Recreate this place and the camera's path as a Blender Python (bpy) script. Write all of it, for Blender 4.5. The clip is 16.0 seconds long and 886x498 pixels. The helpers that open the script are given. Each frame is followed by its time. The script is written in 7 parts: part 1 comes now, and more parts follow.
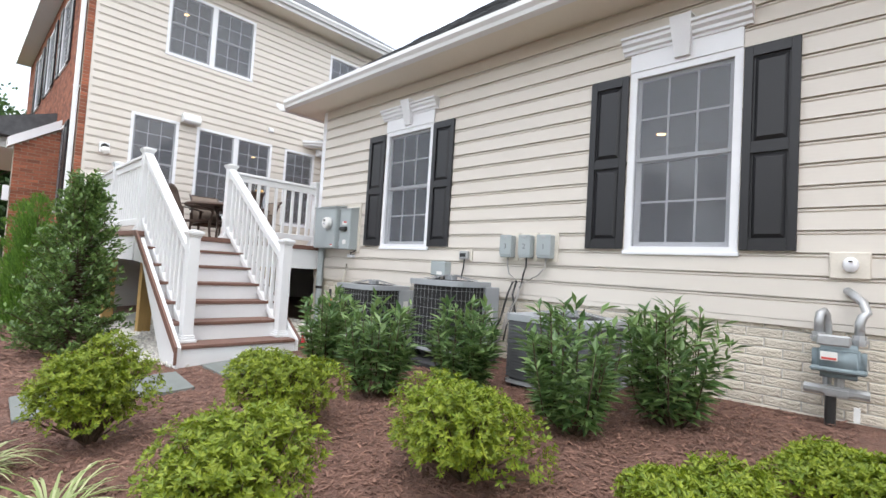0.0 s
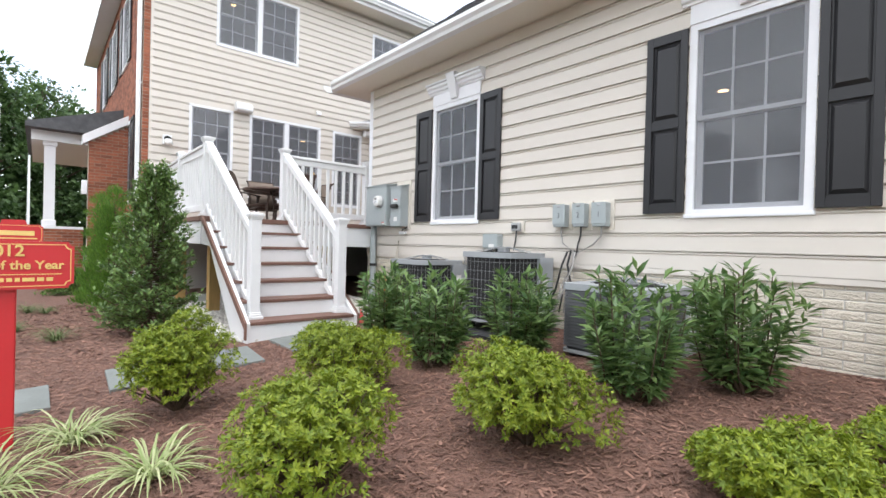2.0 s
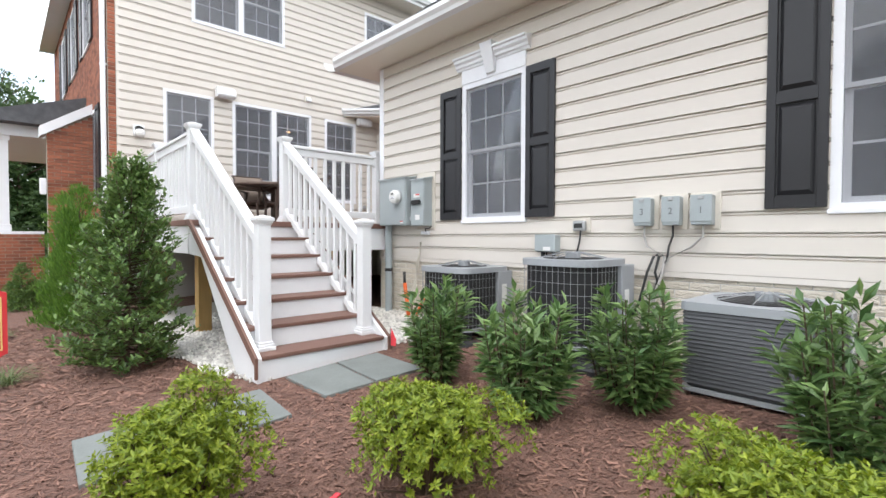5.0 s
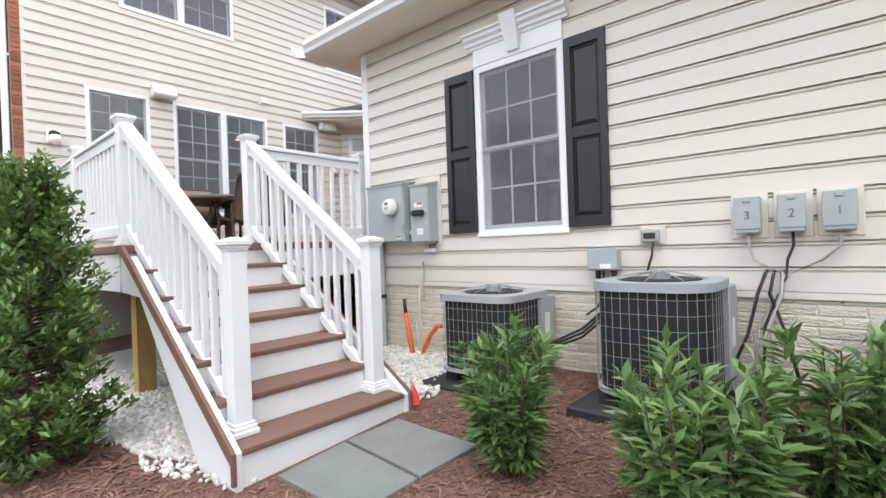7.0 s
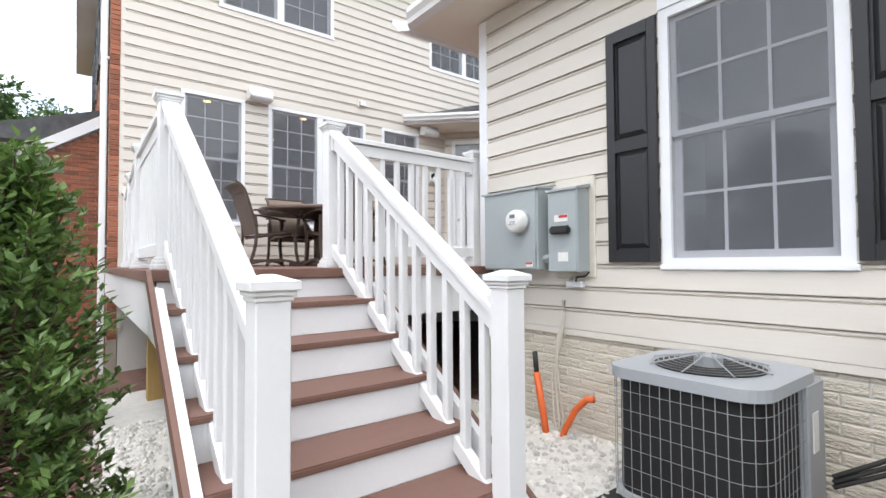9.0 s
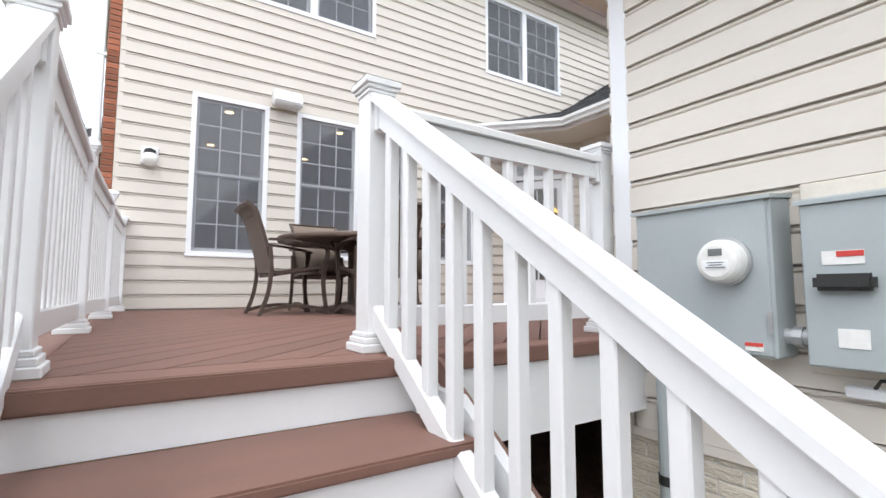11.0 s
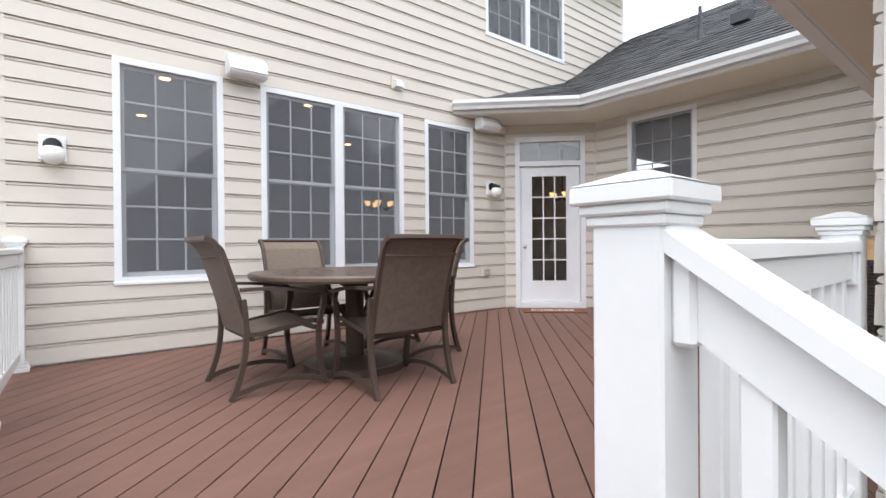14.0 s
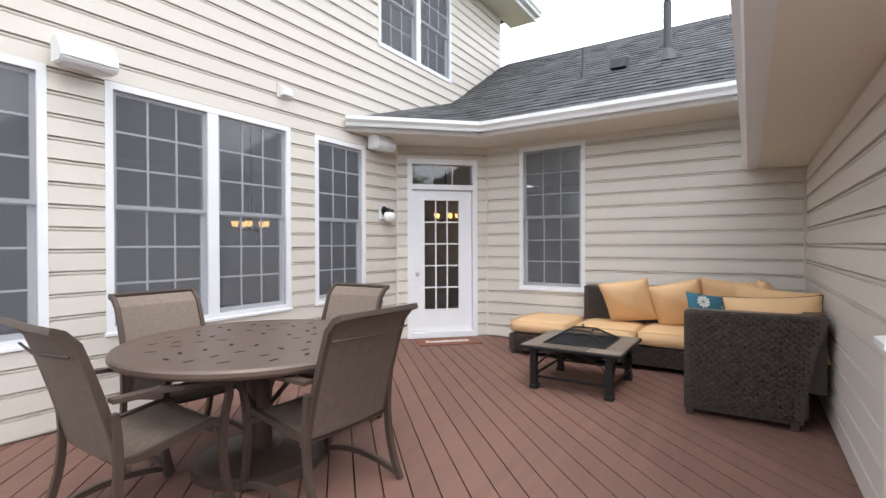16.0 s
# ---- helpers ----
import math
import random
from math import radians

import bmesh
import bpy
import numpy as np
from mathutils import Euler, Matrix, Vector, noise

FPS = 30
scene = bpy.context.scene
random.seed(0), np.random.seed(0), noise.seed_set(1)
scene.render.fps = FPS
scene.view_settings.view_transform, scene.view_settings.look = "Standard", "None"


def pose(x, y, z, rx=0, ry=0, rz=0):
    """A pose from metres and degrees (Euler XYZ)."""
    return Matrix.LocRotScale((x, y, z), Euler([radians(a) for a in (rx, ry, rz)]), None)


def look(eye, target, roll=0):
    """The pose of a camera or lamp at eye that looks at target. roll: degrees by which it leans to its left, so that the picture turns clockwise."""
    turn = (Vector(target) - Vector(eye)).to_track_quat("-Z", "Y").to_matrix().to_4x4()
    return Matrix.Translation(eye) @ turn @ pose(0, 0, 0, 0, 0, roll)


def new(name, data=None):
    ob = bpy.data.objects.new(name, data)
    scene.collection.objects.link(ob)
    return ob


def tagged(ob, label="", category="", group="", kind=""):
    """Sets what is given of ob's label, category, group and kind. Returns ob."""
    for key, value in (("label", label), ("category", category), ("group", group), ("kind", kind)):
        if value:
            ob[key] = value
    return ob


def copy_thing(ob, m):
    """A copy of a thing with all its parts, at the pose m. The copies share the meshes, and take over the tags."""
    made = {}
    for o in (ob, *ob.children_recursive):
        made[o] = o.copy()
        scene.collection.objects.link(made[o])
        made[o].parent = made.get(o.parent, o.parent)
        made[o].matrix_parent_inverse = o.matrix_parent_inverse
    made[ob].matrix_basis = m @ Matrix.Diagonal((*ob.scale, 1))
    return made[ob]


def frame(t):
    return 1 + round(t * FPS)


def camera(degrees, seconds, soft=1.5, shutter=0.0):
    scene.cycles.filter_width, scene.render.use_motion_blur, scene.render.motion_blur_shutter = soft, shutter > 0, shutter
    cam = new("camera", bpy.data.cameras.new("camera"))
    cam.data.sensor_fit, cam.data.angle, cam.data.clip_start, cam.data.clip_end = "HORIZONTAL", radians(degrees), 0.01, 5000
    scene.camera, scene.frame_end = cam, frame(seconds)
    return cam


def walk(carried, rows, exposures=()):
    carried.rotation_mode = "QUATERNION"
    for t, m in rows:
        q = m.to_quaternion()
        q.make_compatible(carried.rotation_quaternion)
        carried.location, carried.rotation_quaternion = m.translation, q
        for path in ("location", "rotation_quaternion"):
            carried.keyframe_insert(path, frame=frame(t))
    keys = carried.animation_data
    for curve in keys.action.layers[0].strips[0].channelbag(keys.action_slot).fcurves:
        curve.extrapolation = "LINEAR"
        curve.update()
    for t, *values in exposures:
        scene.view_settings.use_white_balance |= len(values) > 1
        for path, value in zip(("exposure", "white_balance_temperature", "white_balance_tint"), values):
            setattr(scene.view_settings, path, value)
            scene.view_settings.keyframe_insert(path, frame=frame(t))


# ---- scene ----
cam = camera(85.8, 16.0)

PATH = [
    (0, (0.383, -0.064, 0.992), (1.82, 1.324, 1.082), 3.5),
    (0.5, (0.351, -0.055, 0.971), (1.757, 1.367, 1.012), 2.9),
    (1, (0.348, -0.051, 0.964), (1.715, 1.409, 0.982), 2.2),
    (1.5, (0.33, -0.053, 0.945), (1.656, 1.444, 0.95), 1.9),
    (2, (0.347, -0.043, 0.953), (1.643, 1.481, 0.938), 1.5),
    (2.5, (0.391, -0.004, 0.964), (1.648, 1.551, 0.938), 1.1),
    (3, (0.428, 0.069, 0.984), (1.628, 1.668, 0.918), -0.2),
    (3.5, (0.433, 0.241, 0.958), (1.604, 1.86, 0.884), -0.2),
    (4, (0.455, 0.477, 1.003), (1.67, 2.064, 0.917), 1.1),
    (6.3, (0.55, 1.827, 1.12), (2.056, 3.142, 1.102), -3.0),
    (6.5, (0.624, 1.93, 1.133), (2.138, 3.237, 1.115), -2.8),
    (7, (0.801, 2.227, 1.142), (2.304, 3.546, 1.134), -2.0),
    (7.5, (0.996, 2.502, 1.195), (2.429, 3.897, 1.205), -0.5),
    (8, (1.222, 2.785, 1.219), (2.551, 4.279, 1.255), -0.5),
    (8.2, (1.274, 2.871, 1.235), (2.554, 4.407, 1.288), -0.3),
    (10.3, (2.099, 4.433, 1.291), (3.262, 6.059, 1.368), -0.2),
    (10.5, (2.155, 4.553, 1.325), (3.284, 6.203, 1.434), -0.1),
    (11, (2.2, 4.85, 1.451), (3.29, 6.517, 1.625), 0.0),
    (11.5, (2.268, 5.139, 1.568), (3.433, 6.759, 1.697), -0.4),
    (12, (2.288, 5.369, 1.673), (3.448, 6.996, 1.752), -1.2),
    (12.5, (2.305, 5.574, 1.77), (3.51, 7.17, 1.828), -0.5),
    (13, (2.305, 5.744, 1.886), (3.589, 7.277, 1.884), -0.3),
    (13.5, (2.343, 5.918, 2.03), (3.562, 7.504, 2.01), -1.0),
    (14, (2.327, 6.117, 2.148), (3.586, 7.671, 2.136), -0.5),
    (14.5, (2.3, 6.292, 2.269), (3.63, 7.786, 2.278), -0.3),
    (15, (2.29, 6.492, 2.38), (3.724, 7.885, 2.378), -1.0),
    (15.5, (2.272, 6.72, 2.47), (3.85, 7.95, 2.467), -1.4),
    (16, (2.284, 6.908, 2.527), (3.967, 7.989, 2.511), -0.2),
]
EXPOSURES = [(0, 0.3), (1.5, 0.33), (3, 0.38), (4, 0.41), (7, 0.38), (8, 0.39), (10.5, 0.39), (12, 0.31), (13.5, 0.28), (15, 0.36), (16, 0.41)]
walk(cam, [(t, look(eye, target, roll)) for t, eye, target, roll in PATH], EXPOSURES)

# ---- world, sun, exposure ----
world = bpy.data.worlds.new("sky")
scene.world = world
world.use_nodes = True
wn, wl = world.node_tree.nodes, world.node_tree.links
sky = wn.new("ShaderNodeTexSky")
sky.sky_type = "NISHITA"
sky.sun_disc = False
sky.sun_elevation, sky.sun_rotation = radians(64), radians(231)
sky.dust_density, sky.air_density = 1.2, 1.0
geo = wn.new("ShaderNodeTexCoord")
cloud = wn.new("ShaderNodeTexNoise")
cloud.inputs["Scale"].default_value, cloud.inputs["Detail"].default_value = 2.6, 7
cramp = wn.new("ShaderNodeValToRGB")
cramp.color_ramp.elements[0].position, cramp.color_ramp.elements[1].position = 0.36, 0.6
cramp.color_ramp.elements[0].color = (0.3, 0.3, 0.3, 1)
cmix = wn.new("ShaderNodeMix")
cmix.data_type = "RGBA"
cmix.inputs["B"].default_value = (11.2, 11.4, 11.7, 1)
wl.new(geo.outputs["Generated"], cloud.inputs["Vector"])
wl.new(cloud.outputs["Fac"], cramp.inputs["Fac"])
wl.new(cramp.outputs["Color"], cmix.inputs["Factor"])
wl.new(sky.outputs["Color"], cmix.inputs["A"])
wl.new(cmix.outputs["Result"], wn["Background"].inputs["Color"])
wn["Background"].inputs["Strength"].default_value = 0.215
sun = new("sun", bpy.data.lights.new("sun", "SUN"))
sun.data.energy, sun.data.angle, sun.data.color = 0.8, radians(18), (1, 0.985, 0.97)
sun.matrix_world = look((-8, -6.5, 21), (0, 0, 0))


# ---- materials ----
def mat(name, color, rough=0.6, metal=0.0, spots=0.12, scale=6.0, grain=60.0, bump=0.1, depth=0.002, rnd=0.0, isl=0.0, spec=0.5, stretch=(1, 1, 1), world_space=False):
    """A surface with a base colour, blotches at one scale, grain at another, and fine relief."""
    m = bpy.data.materials.new(name)
    m.use_nodes = True
    n, l = m.node_tree.nodes, m.node_tree.links
    b = n["Principled BSDF"]
    b.inputs["Roughness"].default_value, b.inputs["Metallic"].default_value = rough, metal
    b.inputs["Specular IOR Level"].default_value = spec
    if world_space:
        co = n.new("ShaderNodeNewGeometry").outputs["Position"]
    else:
        co = n.new("ShaderNodeTexCoord").outputs["Object"]
    mp = n.new("ShaderNodeMapping")
    mp.inputs["Scale"].default_value = stretch
    l.new(co, mp.inputs["Vector"])
    big, fine = n.new("ShaderNodeTexNoise"), n.new("ShaderNodeTexNoise")
    big.inputs["Scale"].default_value, big.inputs["Detail"].default_value = scale, 4
    fine.inputs["Scale"].default_value, fine.inputs["Detail"].default_value = grain, 3
    for t in (big, fine):
        l.new(mp.outputs["Vector"], t.inputs["Vector"])
    add = n.new("ShaderNodeMath")
    add.operation = "MULTIPLY_ADD"
    add.inputs[1].default_value = 0.5
    l.new(fine.outputs["Fac"], add.inputs[0])
    l.new(big.outputs["Fac"], add.inputs[2])
    val = n.new("ShaderNodeMapRange")
    val.inputs["From Min"].default_value, val.inputs["From Max"].default_value = 0.4, 1.1
    val.inputs["To Min"].default_value, val.inputs["To Max"].default_value = 1 - spots, 1 + spots
    l.new(add.outputs[0], val.inputs["Value"])
    out = val.outputs["Result"]
    for amount, kind in ((rnd, "ShaderNodeObjectInfo"), (isl, "ShaderNodeNewGeometry")):
        if amount:
            r = n.new("ShaderNodeMapRange")
            r.inputs["To Min"].default_value, r.inputs["To Max"].default_value = 1 - amount, 1 + amount
            l.new(n.new(kind).outputs["Random" if amount == rnd and kind == "ShaderNodeObjectInfo" else "Random Per Island"], r.inputs["Value"])
            mu = n.new("ShaderNodeMath")
            mu.operation = "MULTIPLY"
            l.new(out, mu.inputs[0])
            l.new(r.outputs["Result"], mu.inputs[1])
            out = mu.outputs[0]
    sc = n.new("ShaderNodeVectorMath")
    sc.operation = "SCALE"
    sc.inputs[0].default_value = color
    l.new(out, sc.inputs["Scale"])
    l.new(sc.outputs[0], b.inputs["Base Color"])
    bp = n.new("ShaderNodeBump")
    bp.inputs["Strength"].default_value, bp.inputs["Distance"].default_value = bump, depth
    l.new(fine.outputs["Fac"], bp.inputs["Height"])
    l.new(bp.outputs["Normal"], b.inputs["Normal"])
    rr = n.new("ShaderNodeMapRange")
    rr.inputs["To Min"].default_value, rr.inputs["To Max"].default_value = rough * 0.85, min(1, rough * 1.15)
    l.new(big.outputs["Fac"], rr.inputs["Value"])
    l.new(rr.outputs["Result"], b.inputs["Roughness"])
    return m


def leafmat(name, color, other, rough=0.45):
    """Leaves: each its own shade between two greens, with some light coming through."""
    m = bpy.data.materials.new(name)
    m.use_nodes = True
    n, l = m.node_tree.nodes, m.node_tree.links
    b = n["Principled BSDF"]
    b.inputs["Roughness"].default_value = rough
    g = n.new("ShaderNodeNewGeometry")
    mx = n.new("ShaderNodeMix")
    mx.data_type = "RGBA"
    mx.inputs["A"].default_value, mx.inputs["B"].default_value = (*color, 1), (*other, 1)
    l.new(g.outputs["Random Per Island"], mx.inputs["Factor"])
    l.new(mx.outputs["Result"], b.inputs["Base Color"])
    tr, ms = n.new("ShaderNodeBsdfTranslucent"), n.new("ShaderNodeMixShader")
    l.new(mx.outputs["Result"], tr.inputs["Color"])
    ms.inputs["Fac"].default_value = 0.3
    l.new(b.outputs[0], ms.inputs[1])
    l.new(tr.outputs[0], ms.inputs[2])
    l.new(ms.outputs[0], n["Material Output"].inputs["Surface"])
    return m


def glassmat(name, tint, gloss):
    """Window glass: clear with a tint, and a mirror that grows towards grazing view."""
    m = bpy.data.materials.new(name)
    m.use_nodes = True
    n, l = m.node_tree.nodes, m.node_tree.links
    n.remove(n["Principled BSDF"])
    t, g, f, ms, mu = (n.new(k) for k in ("ShaderNodeBsdfTransparent", "ShaderNodeBsdfGlossy", "ShaderNodeFresnel", "ShaderNodeMixShader", "ShaderNodeMath"))
    t.inputs["Color"].default_value = (*tint, 1)
    g.inputs["Roughness"].default_value = 0.02
    f.inputs["IOR"].default_value = 1.5
    mu.operation = "MULTIPLY_ADD"
    mu.inputs[1].default_value, mu.inputs[2].default_value = 1.0, gloss
    l.new(f.outputs[0], mu.inputs[0])
    l.new(mu.outputs[0], ms.inputs["Fac"])
    l.new(t.outputs[0], ms.inputs[1])
    l.new(g.outputs[0], ms.inputs[2])
    l.new(ms.outputs[0], n["Material Output"].inputs["Surface"])
    return m


def screenmat(name, color, cover):
    """Fine mesh: part of the view is covered by its threads, the rest is open."""
    m = bpy.data.materials.new(name)
    m.use_nodes = True
    n, l = m.node_tree.nodes, m.node_tree.links
    n.remove(n["Principled BSDF"])
    t, d, ms = (n.new(k) for k in ("ShaderNodeBsdfTransparent", "ShaderNodeBsdfDiffuse", "ShaderNodeMixShader"))
    d.inputs["Color"].default_value = (*color, 1)
    ms.inputs["Fac"].default_value = cover
    l.new(t.outputs[0], ms.inputs[1])
    l.new(d.outputs[0], ms.inputs[2])
    l.new(ms.outputs[0], n["Material Output"].inputs["Surface"])
    return m


def glow(name, color, strength):
    m = bpy.data.materials.new(name)
    m.use_nodes = True
    b = m.node_tree.nodes["Principled BSDF"]
    b.inputs["Base Color"].default_value = (*color, 1)
    b.inputs["Emission Color"].default_value, b.inputs["Emission Strength"].default_value = (*color, 1), strength
    return m


def groundmat():
    """Brown mulch round the house, lawn further out."""
    m = mat("mulch_ground", (0.175, 0.094, 0.07), 0.95, spots=0.4, scale=9, grain=55, bump=1.0, depth=0.03, world_space=True)
    n, l = m.node_tree.nodes, m.node_tree.links
    b = n["Principled BSDF"]
    src = b.inputs["Base Color"].links[0].from_socket
    pos, ln, mr, mx = n.new("ShaderNodeNewGeometry"), n.new("ShaderNodeVectorMath"), n.new("ShaderNodeMapRange"), n.new("ShaderNodeMix")
    sub = n.new("ShaderNodeVectorMath")
    sub.operation, ln.operation, mx.data_type = "SUBTRACT", "LENGTH", "RGBA"
    sub.inputs[1].default_value = (3, 5, 0)
    l.new(pos.outputs["Position"], sub.inputs[0])
    l.new(sub.outputs[0], ln.inputs[0])
    l.new(ln.outputs["Value"], mr.inputs["Value"])
    mr.inputs["From Min"].default_value, mr.inputs["From Max"].default_value = 17, 18
    l.new(mr.outputs["Result"], mx.inputs["Factor"])
    l.new(src, mx.inputs["A"])
    mx.inputs["B"].default_value = (0.06, 0.1, 0.03, 1)
    l.new(mx.outputs["Result"], b.inputs["Base Color"])
    return m


SIDING = mat("cream_vinyl_siding", (0.66, 0.614, 0.556), 0.45, spots=0.04, scale=1.5, grain=90, bump=0.15, depth=0.001, rnd=0.02, stretch=(0.3, 1, 1))
WHITE = mat("white_vinyl", (0.77, 0.78, 0.79), 0.35, spots=0.03, scale=3, grain=40, bump=0.05, depth=0.001)
TRIMW = mat("white_paint", (0.8, 0.81, 0.84), 0.4, spots=0.03, scale=4, grain=80, bump=0.08, depth=0.001)
SOFFIT = mat("cream_soffit", (0.76, 0.71, 0.62), 0.5, spots=0.03, scale=2, grain=30, bump=0.05)
SHUTTER = mat("black_shutter_paint", (0.017, 0.017, 0.02), 0.42, spots=0.15, scale=5, grain=120, bump=0.1, depth=0.001)
DECK = mat("brown_composite_deck", (0.18, 0.094, 0.072), 0.72, spots=0.2, scale=3.5, grain=90, bump=0.25, depth=0.001, rnd=0.07, stretch=(0.25, 3, 1))
TREAD = mat("brown_composite_tread", (0.18, 0.096, 0.073), 0.6, spots=0.14, scale=4, grain=90, bump=0.25, depth=0.001, stretch=(0.3, 3, 1))
SHINGLE = mat("charcoal_shingle", (0.08, 0.083, 0.09), 0.9, spots=0.35, scale=9, grain=240, bump=0.6, depth=0.003, rnd=0.3, isl=0.35)
BRICK = mat("red_brick", (0.3, 0.105, 0.058), 0.85, spots=0.25, scale=14, grain=120, bump=0.5, depth=0.003, rnd=0.3)
BRICKFAR = mat("red_brick_far", (0.28, 0.1, 0.056), 0.85, spots=0.25, scale=14, grain=120, bump=0.5, depth=0.003, isl=0.35)
MORTAR = mat("grey_mortar", (0.36, 0.31, 0.26), 0.95, spots=0.15, scale=10, grain=160, bump=0.4)
BLOCK = mat("cream_painted_brick", (0.62, 0.565, 0.475), 0.7, spots=0.09, scale=7, grain=40, bump=1.0, depth=0.014, rnd=0.05, stretch=(1, 1, 2.2))
MULCH = groundmat()
CHIP = mat("mulch_chip", (0.205, 0.112, 0.084), 0.95, spots=0.3, scale=20, grain=80, bump=0.4, isl=0.45)
GRAVEL = mat("white_gravel", (0.62, 0.6, 0.56), 0.8, spots=0.15, scale=20, grain=90, bump=0.3, isl=0.3)
STONE = mat("bluestone_slab", (0.18, 0.195, 0.185), 0.9, spots=0.2, scale=4, grain=70, bump=0.3, depth=0.002)
CONCRETE = mat("pale_concrete", (0.42, 0.4, 0.37), 0.9, spots=0.1, scale=2, grain=90, bump=0.3, world_space=True)
DOORGLASS = glassmat("door_glass", (0.9, 0.9, 0.9), 0.0)
GLASS = glassmat("window_glass", (0.93, 0.945, 0.96), 0.03)
SCREEN = screenmat("grey_insect_screen", (0.2, 0.21, 0.235), 0.48)
PLASTER = mat("room_plaster", (0.62, 0.6, 0.57), 0.9, spots=0.06, scale=1.5, grain=40)
DARKWOOD = mat("room_floor", (0.12, 0.07, 0.04), 0.5, spots=0.2)
WARM = glow("warm_lamp_glow", (1.0, 0.6, 0.25), 7.0)
# near-black colour that stands for the shade below the deck
DARK = mat("under_deck_shade", (0.02, 0.018, 0.016), 0.9)
LUMBER = mat("treated_lumber", (0.42, 0.27, 0.1), 0.8, spots=0.25, scale=3, grain=50, stretch=(1, 1, 0.1))


# ---- mesh helpers ----
def mesh(bm, name):
    d = bpy.data.meshes.new(name)
    bm.normal_update()
    bm.to_mesh(d)
    bm.free()
    return d


def part(name, bm, material, parent=None, label="", m=None, smooth=False):
    """One mesh object out of a bmesh (or of mesh data), under a thing or a part."""
    d = bm if isinstance(bm, bpy.types.Mesh) else mesh(bm, name)
    if not d.materials:
        d.materials.append(material)
    if smooth:
        for p in d.polygons:
            p.use_smooth = True
    ob = new(name, d)
    if parent is not None:
        ob.parent = parent
    if m is not None:
        ob.matrix_basis = m
    if label:
        ob["label"] = label
    return ob


def thing(name, label, category, m=None, group="", kind=""):
    ob = new(name)
    if m is not None:
        ob.matrix_basis = m
    return tagged(ob, label, category, group, kind)


def box(bm, x0, x1, y0, y1, z0, z1, bev=0.0, seg=1):
    vs = [bm.verts.new((x, y, z)) for x in (x0, x1) for y in (y0, y1) for z in (z0, z1)]
    fs = [bm.faces.new([vs[i] for i in q]) for q in ((0, 1, 3, 2), (4, 6, 7, 5), (0, 4, 5, 1), (2, 3, 7, 6), (0, 2, 6, 4), (1, 5, 7, 3))]
    if bev:
        es = list({e for f in fs for e in f.edges})
        bmesh.ops.bevel(bm, geom=es, offset=bev, segments=seg, affect="EDGES")
    return vs


def B(x0, x1, y0, y1, z0, z1, bev=0.0, seg=1):
    bm = bmesh.new()
    box(bm, x0, x1, y0, y1, z0, z1, bev, seg)
    return bm


def prism(bm, pts, a, b, axis="x"):
    """Extrudes the closed outline pts from a to b along an axis; pts hold the two other coordinates in order."""
    def v(p, s):
        return {"x": (s, *p), "y": (p[0], s, p[1]), "z": (*p, s)}[axis]
    lo, hi = [bm.verts.new(v(p, a)) for p in pts], [bm.verts.new(v(p, b)) for p in pts]
    n = len(pts)
    bm.faces.new(lo[::-1])
    bm.faces.new(hi)
    for i in range(n):
        bm.faces.new((lo[i], lo[(i + 1) % n], hi[(i + 1) % n], hi[i]))
    bmesh.ops.recalc_face_normals(bm, faces=bm.faces)


def P(pts, a, b, axis="x"):
    bm = bmesh.new()
    prism(bm, pts, a, b, axis)
    return bm


def cyl(bm, p, q, r, r2=None, seg=10):
    """A round bar from p to q."""
    p, q = Vector(p), Vector(q)
    m = Matrix.Translation((p + q) / 2) @ (q - p).to_track_quat("Z", "Y").to_matrix().to_4x4()
    bmesh.ops.create_cone(bm, cap_ends=True, segments=seg, radius1=r, radius2=r if r2 is None else r2, depth=(q - p).length, matrix=m)


def tube(name, pts, r, material, parent=None, label="", res=3, cyclic=False):
    """A bent round bar through the points, as a mesh."""
    bm = bmesh.new()
    pts = [Vector(p) for p in pts]
    rings = []
    seg = 8
    n = len(pts)
    for i, p in enumerate(pts):
        d = (pts[min(i + 1, n - 1)] - pts[max(i - 1, 0)]).normalized()
        q = d.to_track_quat("Z", "Y").to_matrix()
        rings.append([bm.verts.new(p + q @ Vector((r * math.cos(k * math.tau / seg), r * math.sin(k * math.tau / seg), 0))) for k in range(seg)])
    for a, b in zip(rings, rings[1:]):
        off = min(range(seg), key=lambda s: sum((a[k].co - b[(k + s) % seg].co).length for k in (0, 3)))
        for k in range(seg):
            bm.faces.new((a[k], a[(k + 1) % seg], b[(k + 1 + off) % seg], b[(k + off) % seg]))
    bm.faces.new(rings[0][::-1])
    bm.faces.new(rings[-1])
    bmesh.ops.recalc_face_normals(bm, faces=bm.faces)
    return part(name, bm, material, parent, label, smooth=True)


def ground_z(x, y):
    z = 0.06 * (min(max(x, -8), 6) - 2) - 0.02 * (min(max(y, -6), 14) - 4)
    s = max(0.0, min(1.0, (1.25 - max(x - 0.1, (y + 0.1) * 0.8)) / 0.9))
    return z - 0.2 * s * s * (3 - 2 * s)


